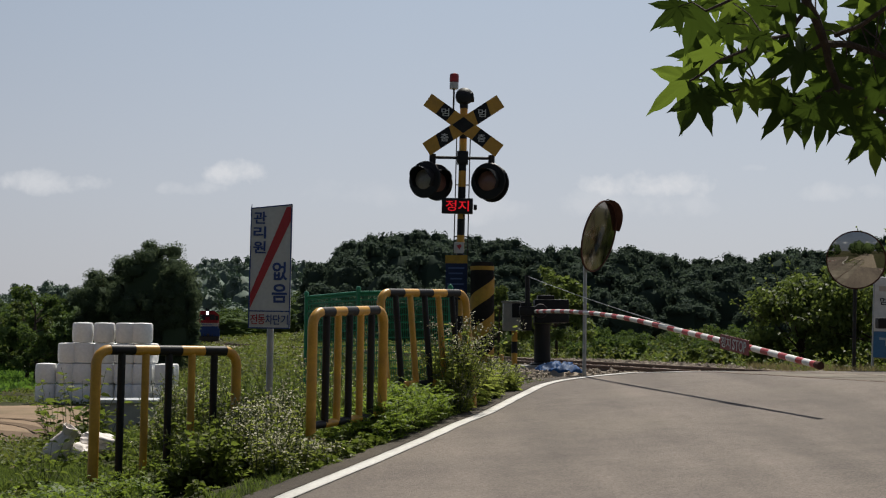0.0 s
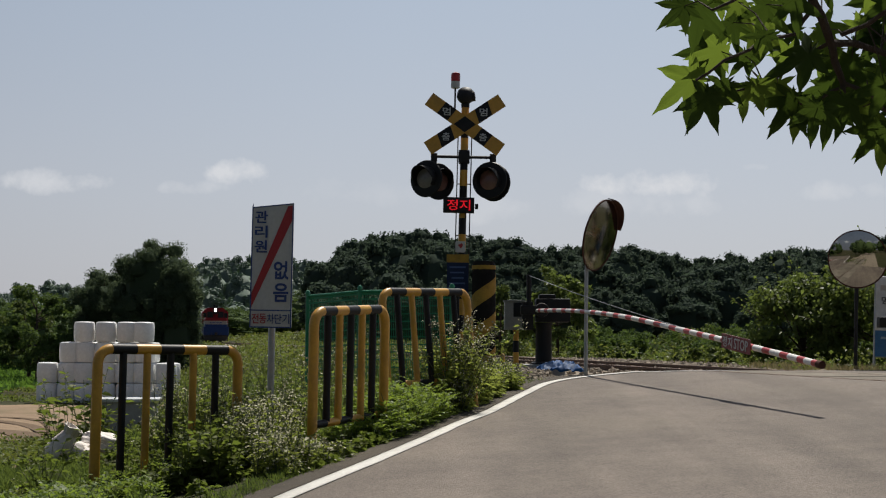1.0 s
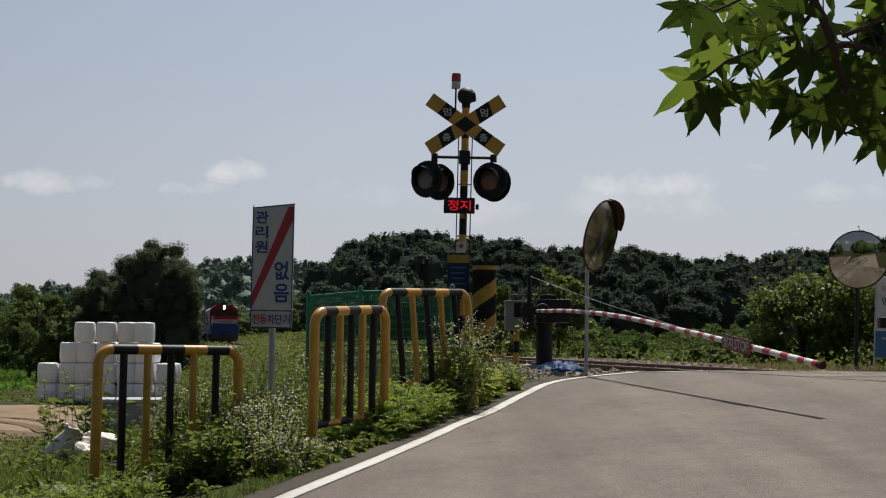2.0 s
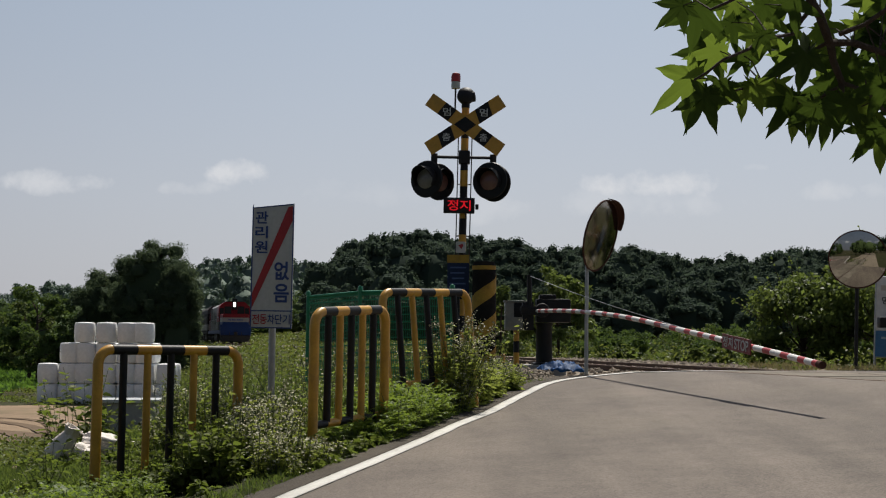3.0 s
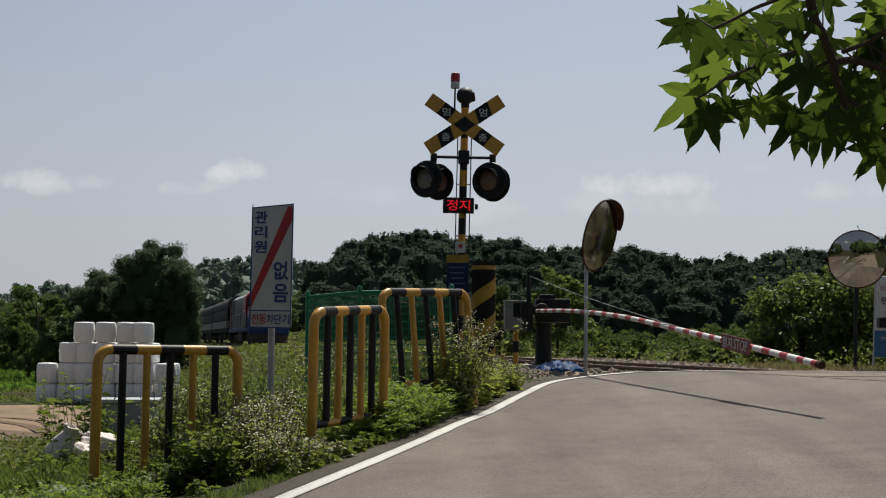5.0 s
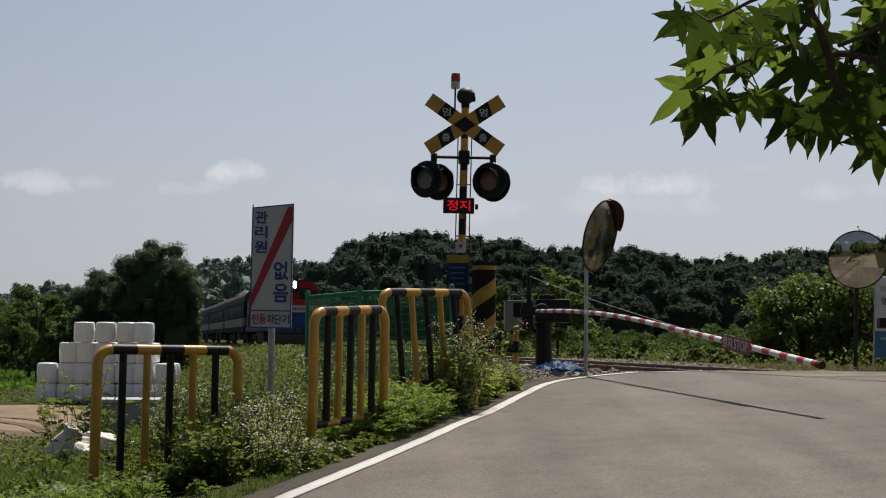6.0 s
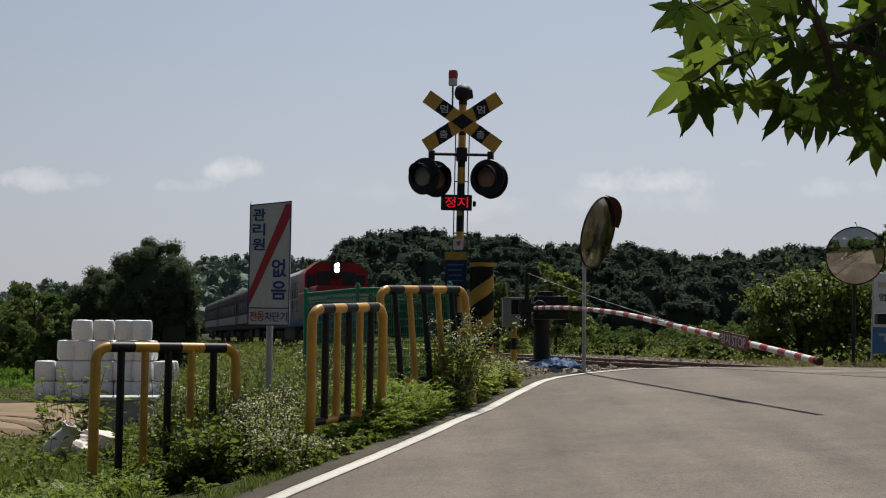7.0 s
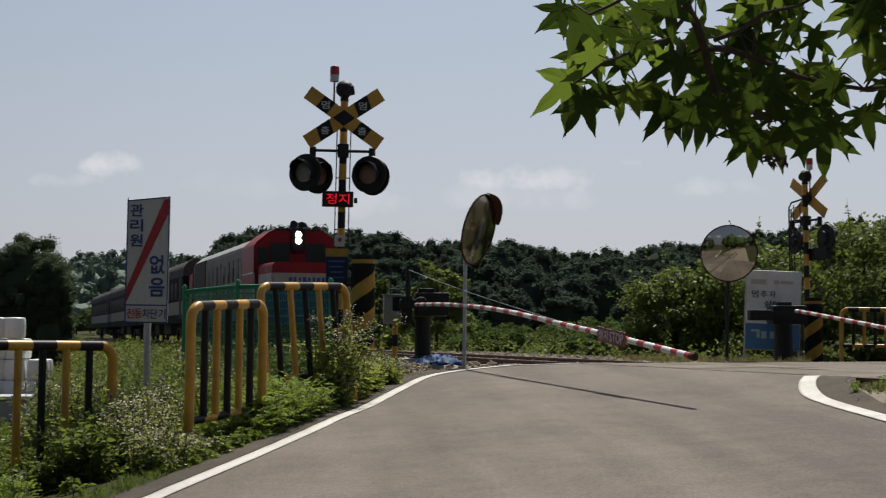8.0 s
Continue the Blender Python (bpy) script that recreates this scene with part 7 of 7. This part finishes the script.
# growth over the line's edge beside the corner
for k in range(700):
    y = rng.uniform(10.5, 15.4)
    sd = rng.uniform(-1.8, 2.0)
    x = (43.26 - y) / SLOPE - sd / 0.9755
    if x < np.interp(y, [8, 11.8, 12.8, 13.5, 13.95, 14.6, 15.5, 16.1], [4.88, 4.95, 5.02, 5.18, 5.42, 5.78, 6.4, 7.0]) + 0.1:
        continue
    p = np.array([x, y, 0.84])
    if rng.random() < 0.6:
        tuft(rng, grass, p, rng.uniform(0.08, 0.2), 12, 0.008)
    elif rng.random() < 0.4:
        weed(rng, feather, p, rng.uniform(0.06, 0.14), 0, 0.05)
# the corner on the other side of the road
for k in range(2200):
    x, y = rng.uniform(5.05, 7.4), rng.uniform(9.5, 15.9)
    gap = x - np.interp(y, [8, 11.8, 12.8, 13.5, 13.95, 14.6, 15.5, 16.1], [4.88, 4.95, 5.02, 5.18, 5.42, 5.78, 6.4, 7.0])
    if gap < 0.03 or (gap < 0.15 and rng.random() < 0.5):
        continue
    z = max(float(ground_z(x, y)), float(road_z(x, y)) - 0.06)
    if gap < 0.75 and rng.random() < 0.8 - gap:
        continue
    r = rng.random()
    if r < 0.4:
        tuft(rng, grass, np.array([x, y, z]), rng.uniform(0.06, 0.17) * min(1.0, 0.4 + gap), 12, 0.008)
    elif r < 0.6:
        tuft(rng, dry, np.array([x, y, z]), rng.uniform(0.05, 0.14), 10, 0.007)
    elif rng.random() < 0.3:
        weed(rng, feather, np.array([x, y, z]), rng.uniform(0.05, 0.13), 0, 0.045)
# dry grass and small weeds along the far side of the crossing
for k in range(900):
    y = rng.uniform(22.8, 27.0)
    s = rng.uniform(-3.6, -1.35)
    x = (43.26 - y) / SLOPE - s / 0.9755
    if not 5.2 < x < 12.5 or noise.noise(Vector((x * 1.2, y * 1.2, 4))) < -0.12:
        continue
    z = max(float(ground_z(x, y)), 0.86)
    r = rng.random()
    if r < 0.68:
        tuft(rng, dry, np.array([x, y, z]), rng.uniform(0.08, 0.28), 10, 0.012)
    elif r < 0.96:
        tuft(rng, grass, np.array([x, y, z]), rng.uniform(0.08, 0.2), 9, 0.01)
    else:
        weed(rng, green, np.array([x, y, z]), rng.uniform(0.12, 0.3), 0, 0.06)
tagged(new("dry_grass", dry.mesh("dry_grass", [M["dry_grass"]])), "straw-coloured dry grass beside the far rail", "grass", kind="stuff")
for heap, name, mats, label, cat in ((green, "weeds", [M["weed"], M["stem"], M["petal"]], "dense green broad-leaved weeds on the verge", "weeds"),
                                     (white, "flowering_weeds", [M["pale_weed"], M["stem"], M["petal"]], "tall green weeds with tiny white flowers", "weeds"),
                                     (feather, "feathery_weeds", [M["weed_light"], M["stem"], M["petal"]], "bright green feathery low bushes on the verge", "weeds"),
                                     (lush, "broad_leaved_weeds", [M["weed"], M["stem"], M["petal"]], "large-leaved green weeds in clumps on the verge", "weeds"),
                                     (grass, "verge_grass", [M["grass"]], "ragged green and straw grass at the road's edge", "grass")):
    tagged(new(name, heap.mesh(name, mats)), label, cat, kind="stuff")
# coarser growth on the bank between the road and the railway, and beyond it
bank, blades_far = Heap(), Heap()
count = 0
while count < 6800:
    y = rng.uniform(22, 95) if count < 5400 else rng.uniform(90, 190)
    az = rng.uniform(-0.34, 0.05) if rng.random() < 0.8 else rng.uniform(0.02, 0.34)
    if count >= 5400:
        az = rng.uniform(-0.19, 0.02)
    x = az * y
    s = line_side(x, y)
    if -2.6 < s < 1.75 or (-34 < x < -11 and 42 < y < 64) or (s > 0 and az > 0.02 and y < 30) or (x > 1.0 and 20 < y < 26.5 and s > -3.2) or (s < 0 and y < 27.5):
        continue
    count += 1
    z = float(ground_z(x, y))
    n = 18
    sc = 0.6 + y / 70
    h = rng.uniform(0.25, 0.6) * (1.3 if s < 0 else 1.0)
    if 0 < s < 4.5:
        h *= 0.85 if y > 32 else 0.5
    if az < -0.195 and s > 0:
        h *= 0.25
    base = np.array([x, y, z]) + rng.normal(size=(n, 3)) * [0.22 * sc, 0.22 * sc, 0] + np.array([0, 0, 1]) * rng.uniform(0, h, (n, 1))
    out = rng.normal(size=(n, 3)) + [0, 0, 0.6]
    ln = 0.1 * sc * rng.uniform(0.7, 1.4, n)
    (bank if rng.random() < 0.75 else blades_far).add(*blades(base, out, ln, ln * 0.5, rng, 0.3))
tagged(new("bank_weeds", bank.mesh("bank_weeds", [M["bank_weed"]])), "rank green weeds on the railway bank", "weeds", kind="stuff")
tagged(new("bank_grass", blades_far.mesh("bank_grass", [M["grass"]])), "yellow-green rough grass on the railway bank", "grass", kind="stuff")
rice = Heap()
for k in range(5200):
    y = rng.uniform(66, 185)
    x = rng.uniform(-0.37, -0.255) * y
    if y < 100 and x > -23:
        continue
    sc = y / 60
    n = 6
    base = np.array([x, y, float(ground_z(x, y))]) + rng.normal(size=(n, 3)) * [0.4 * sc, 0.4 * sc, 0]
    out = rng.normal(size=(n, 3)) * 0.4 + [0, 0, 1]
    rice.add(*blades(base, out, 0.6 * rng.uniform(0.7, 1.2, n), 0.16 * sc, rng, 0.2))
tagged(new("rice_field", rice.mesh("rice_field", [M["rice"]])), "bright green rice crop in a flat field", "crop", kind="stuff")


# ---- maple bough overhead ----
def maple_leaf(seed, material):
    """A five-pointed leaf of length one from its stalk, folded a little along the veins and drooping at the tips."""
    rng = np.random.default_rng(seed)
    bm = bmesh.new()
    hub = bm.verts.new((0, 0, 0.03))
    sag = rng.uniform(0.03, 0.16)
    rim = []
    lobes = [(-142, 0.36), (-101, 0.62), (-51, 0.87), (0, 1.0), (51, 0.87), (101, 0.62), (142, 0.36)]
    for k, (a, r) in enumerate(lobes):
        a = a + rng.uniform(-5, 5)
        r *= rng.uniform(0.93, 1.06)
        hook = rng.uniform(-4, 4)
        for off, f in ((-25.5, 0.4), (-18, 0.5), (-13.5, 0.62), (-9, 0.74), (-3, 0.88), (0, 1.06), (3, 0.88), (9, 0.74), (13.5, 0.62), (18, 0.5)):
            f = max(f, 0.0) if r > 0.5 else f * 1.05
            q = radians(a + off * (1.0 if r > 0.5 else 0.7) + hook * max(0.0, f - 0.6))
            d = r * f if f > 0.45 else 0.37 * (0.6 + 0.4 * r)
            rim.append(bm.verts.new((math.sin(q) * d, math.cos(q) * d, -sag * d * d + (0.05 if abs(off) > 18 else 0.0) - 0.08 * max(0.0, f - 0.85))))
    for p, q in zip(rim, rim[1:] + rim[:1]):
        bm.faces.new((hub, p, q))
    me = mesh_of("leaf", bm, [material], smooth=False)
    me.shade_smooth()
    return me


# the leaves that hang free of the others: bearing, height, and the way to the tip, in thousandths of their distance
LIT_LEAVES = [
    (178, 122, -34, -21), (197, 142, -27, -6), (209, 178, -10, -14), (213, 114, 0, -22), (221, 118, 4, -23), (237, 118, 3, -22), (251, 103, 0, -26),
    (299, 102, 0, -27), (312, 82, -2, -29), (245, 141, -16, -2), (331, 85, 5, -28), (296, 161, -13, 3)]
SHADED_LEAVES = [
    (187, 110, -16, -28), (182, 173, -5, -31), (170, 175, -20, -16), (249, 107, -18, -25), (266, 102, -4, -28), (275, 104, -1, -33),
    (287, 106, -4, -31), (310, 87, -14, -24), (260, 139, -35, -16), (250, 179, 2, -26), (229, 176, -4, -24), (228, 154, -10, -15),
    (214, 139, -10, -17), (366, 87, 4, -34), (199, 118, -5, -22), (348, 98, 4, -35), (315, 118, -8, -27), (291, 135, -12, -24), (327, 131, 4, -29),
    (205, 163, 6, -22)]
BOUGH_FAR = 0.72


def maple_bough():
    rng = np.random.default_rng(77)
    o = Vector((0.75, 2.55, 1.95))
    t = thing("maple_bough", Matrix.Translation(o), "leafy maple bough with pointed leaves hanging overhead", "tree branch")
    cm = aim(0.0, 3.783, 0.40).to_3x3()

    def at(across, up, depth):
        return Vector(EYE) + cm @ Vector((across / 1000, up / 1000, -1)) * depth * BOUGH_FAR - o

    limbs = [[(253, 249, 3.3), (264, 180, 3.4), (277, 149, 3.45), (285, 123, 3.5), (287, 96, 3.5)],
             [(277, 149, 3.45), (309, 143, 3.55), (349, 127, 3.6), (398, 119, 3.7), (455, 131, 3.9)],
             [(264, 172, 3.4), (247, 155, 3.4), (223, 147, 3.35), (198, 135, 3.3), (178, 121, 3.3)],
             [(277, 149, 3.45), (251, 131, 3.5), (227, 119, 3.5), (206, 113, 3.5)],
             [(285, 123, 3.5), (317, 98, 3.55), (349, 86, 3.6)], [(284, 156, 3.45), (325, 172, 3.3), (366, 192, 3.2)],
             [(251, 204, 3.3), (219, 184, 3.3), (190, 172, 3.25)], [(285, 118, 3.5), (268, 108, 3.5), (254, 104, 3.5)]]
    radii = [0.0105, 0.007, 0.0042, 0.004, 0.0042, 0.005, 0.0042, 0.003]
    ends = []
    for pts, r in zip(limbs, radii):
        bm = bmesh.new()
        q = [at(*p) for p in pts]
        fine = []
        for a, b in zip(q, q[1:]):
            for f in (0, 0.5):
                fine.append(a.lerp(b, f) + Vector(rng.normal(size=3).tolist()) * 0.004)
        fine.append(q[-1])
        tube(bm, fine, [r * (1 - 0.6 * k / len(fine)) for k in range(len(fine))], 8)
        part("limb", bm, M["bark"], t, "thin dark bough")
        ends += fine
    # dark holds the leaf in its shaded colour, young in its painted sunlit one
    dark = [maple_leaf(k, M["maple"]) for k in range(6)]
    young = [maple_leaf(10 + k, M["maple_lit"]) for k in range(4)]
    twigs = bmesh.new()
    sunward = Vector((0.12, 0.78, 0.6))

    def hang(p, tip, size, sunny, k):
        """One leaf: sunny ones lie open to the sun in the sunlit colour, the others stand edge-on to it in the dark
        one.
        """
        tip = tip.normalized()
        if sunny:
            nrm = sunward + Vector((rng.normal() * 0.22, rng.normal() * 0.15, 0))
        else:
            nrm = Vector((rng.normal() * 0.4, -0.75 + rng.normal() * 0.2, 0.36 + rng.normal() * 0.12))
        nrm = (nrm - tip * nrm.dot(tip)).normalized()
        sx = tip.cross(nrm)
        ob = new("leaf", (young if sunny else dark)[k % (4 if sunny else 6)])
        ob.parent = t
        ob.matrix_local = Matrix(((sx.x, tip.x, nrm.x, p.x), (sx.y, tip.y, nrm.y, p.y), (sx.z, tip.z, nrm.z, p.z), (0, 0, 0, 1))) @ Matrix.Scale(size, 4)
        near = min(ends, key=lambda e: (e - p).length)
        if (near - p).length < 0.13:
            mid = near.lerp(p, 0.5) + Vector((0, 0, 0.012))
            tube(twigs, [near, mid, p], [0.0018, 0.0014, 0.001], 4, False)

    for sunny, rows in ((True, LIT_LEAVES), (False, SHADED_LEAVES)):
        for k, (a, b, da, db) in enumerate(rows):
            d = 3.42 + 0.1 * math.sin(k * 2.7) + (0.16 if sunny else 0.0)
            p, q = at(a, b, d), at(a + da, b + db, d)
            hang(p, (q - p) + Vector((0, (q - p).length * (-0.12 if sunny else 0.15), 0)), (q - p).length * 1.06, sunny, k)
    edge_a = [147, 165, 185, 210, 232, 260, 290, 309, 330, 360, 390, 420, 480]
    edge_b = [165, 140, 122, 118, 108, 100, 96, 82, 84, 76, 92, 100, 106]
    made = 0
    while made < 300:
        # over: unseen leaves added above the view to keep sun off the bough
        over = made >= 160
        a = rng.uniform(188, 480)
        b = rng.uniform(np.interp(a, edge_a, edge_b), 205) if not over else rng.uniform(196, 400)
        if 50 <= made < 60:
            a, b = rng.uniform(255, 345), rng.uniform(98, 152)
        elif 105 <= made < 160:
            a, b = rng.uniform(300, 480), rng.uniform(112, 200)
        elif over:
            a, b = rng.uniform(225, 480), rng.uniform(190, 420)
        made += 1
        if not over:
            clear = noise.noise(Vector((a / 24, b / 24, 2.5)))
            if clear < -0.12 and not (255 < a < 345 and b < 150) or (a < 262 or a < 345 and b < 134) and rng.random() < 0.45:
                continue
            if 270 < a < 304 and b > 156 or 197 < a < 268 and 130 < b < 165 and rng.random() < 0.7 or 320 < a < 350 and 140 < b < 160:
                continue
        if over and 262 < a < 315 and b < 232:
            continue
        p = at(a, b, rng.uniform(3.5, 4.0) if not over else rng.uniform(3.6, 4.6))
        tip = Vector(((-0.5 if a < 215 else 0.0) + rng.normal() * 0.45, rng.normal() * 0.35, -0.85 + rng.normal() * 0.25))
        hang(p, tip, rng.uniform(0.06, 0.09), rng.random() < (0.5 if a < 225 else 0.42 if a < 300 else 0.3), made)
    # the small bunch of winged seeds at the lowest twig
    tube(twigs, [at(325, 80, 3.5), at(328, 72, 3.5), at(330, 66, 3.5)], [0.0016, 0.0013, 0.001], 4, False)
    bm = bmesh.new()
    for k in range(11):
        c = at(322 + rng.uniform(0, 16), 62 + rng.uniform(0, 8), 3.5)
        v = Vector((rng.normal(), rng.normal() * 0.5, -0.3 + rng.normal() * 0.5)).normalized() * 0.014
        w = v.cross(Vector((0.2, 1, 0.1))).normalized() * 0.004
        bm.faces.new([bm.verts.new(c + e) for e in (-v, w, v, -w)])
    part("seed_bunch", bm, M["bark"], t, "small brown bunch of winged seeds", smooth=False)
    tw = part("twig_spray", twigs, M["bark"], t, "fine dark twigs and leaf stalks")
    tagged(tw, kind="stuff")
    return t, o


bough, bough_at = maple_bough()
SWAY = [(0.0, 0, 0), (0.5, 4, -1), (1.0, 8, 0), (1.5, 8, 0), (2.2, 10, 2), (2.8, 9, 2), (3.0, 5, -1), (3.5, 2, 8), (4.0, 7, 9), (4.5, 14, 25), (4.7, 14, 33), (5.2, 6, 26), (5.8, -1, 15), (6.0, 3, 18),
        (6.5, 9, 14), (7.0, 3, 9), (7.2, 1, 11), (7.5, 6, 21), (8.0, 9, 12)]


def motions():
    """The train runs in along the line; the bough sways in the wind."""
    times = [0.25 * k for k in range(33)]
    walk(loco, [(t, train_pose(t, 0.0)) for t in times])
    for k, c in enumerate(coaches):
        walk(c, [(t, train_pose(t, 18.6 + 23.1 * k)) for t in times])
    walk(bough, [(t, Matrix.Translation(bough_at + Vector((dx, 0, -dy)) * 0.00143 * BOUGH_FAR)) for t, dx, dy in SWAY])


motions()
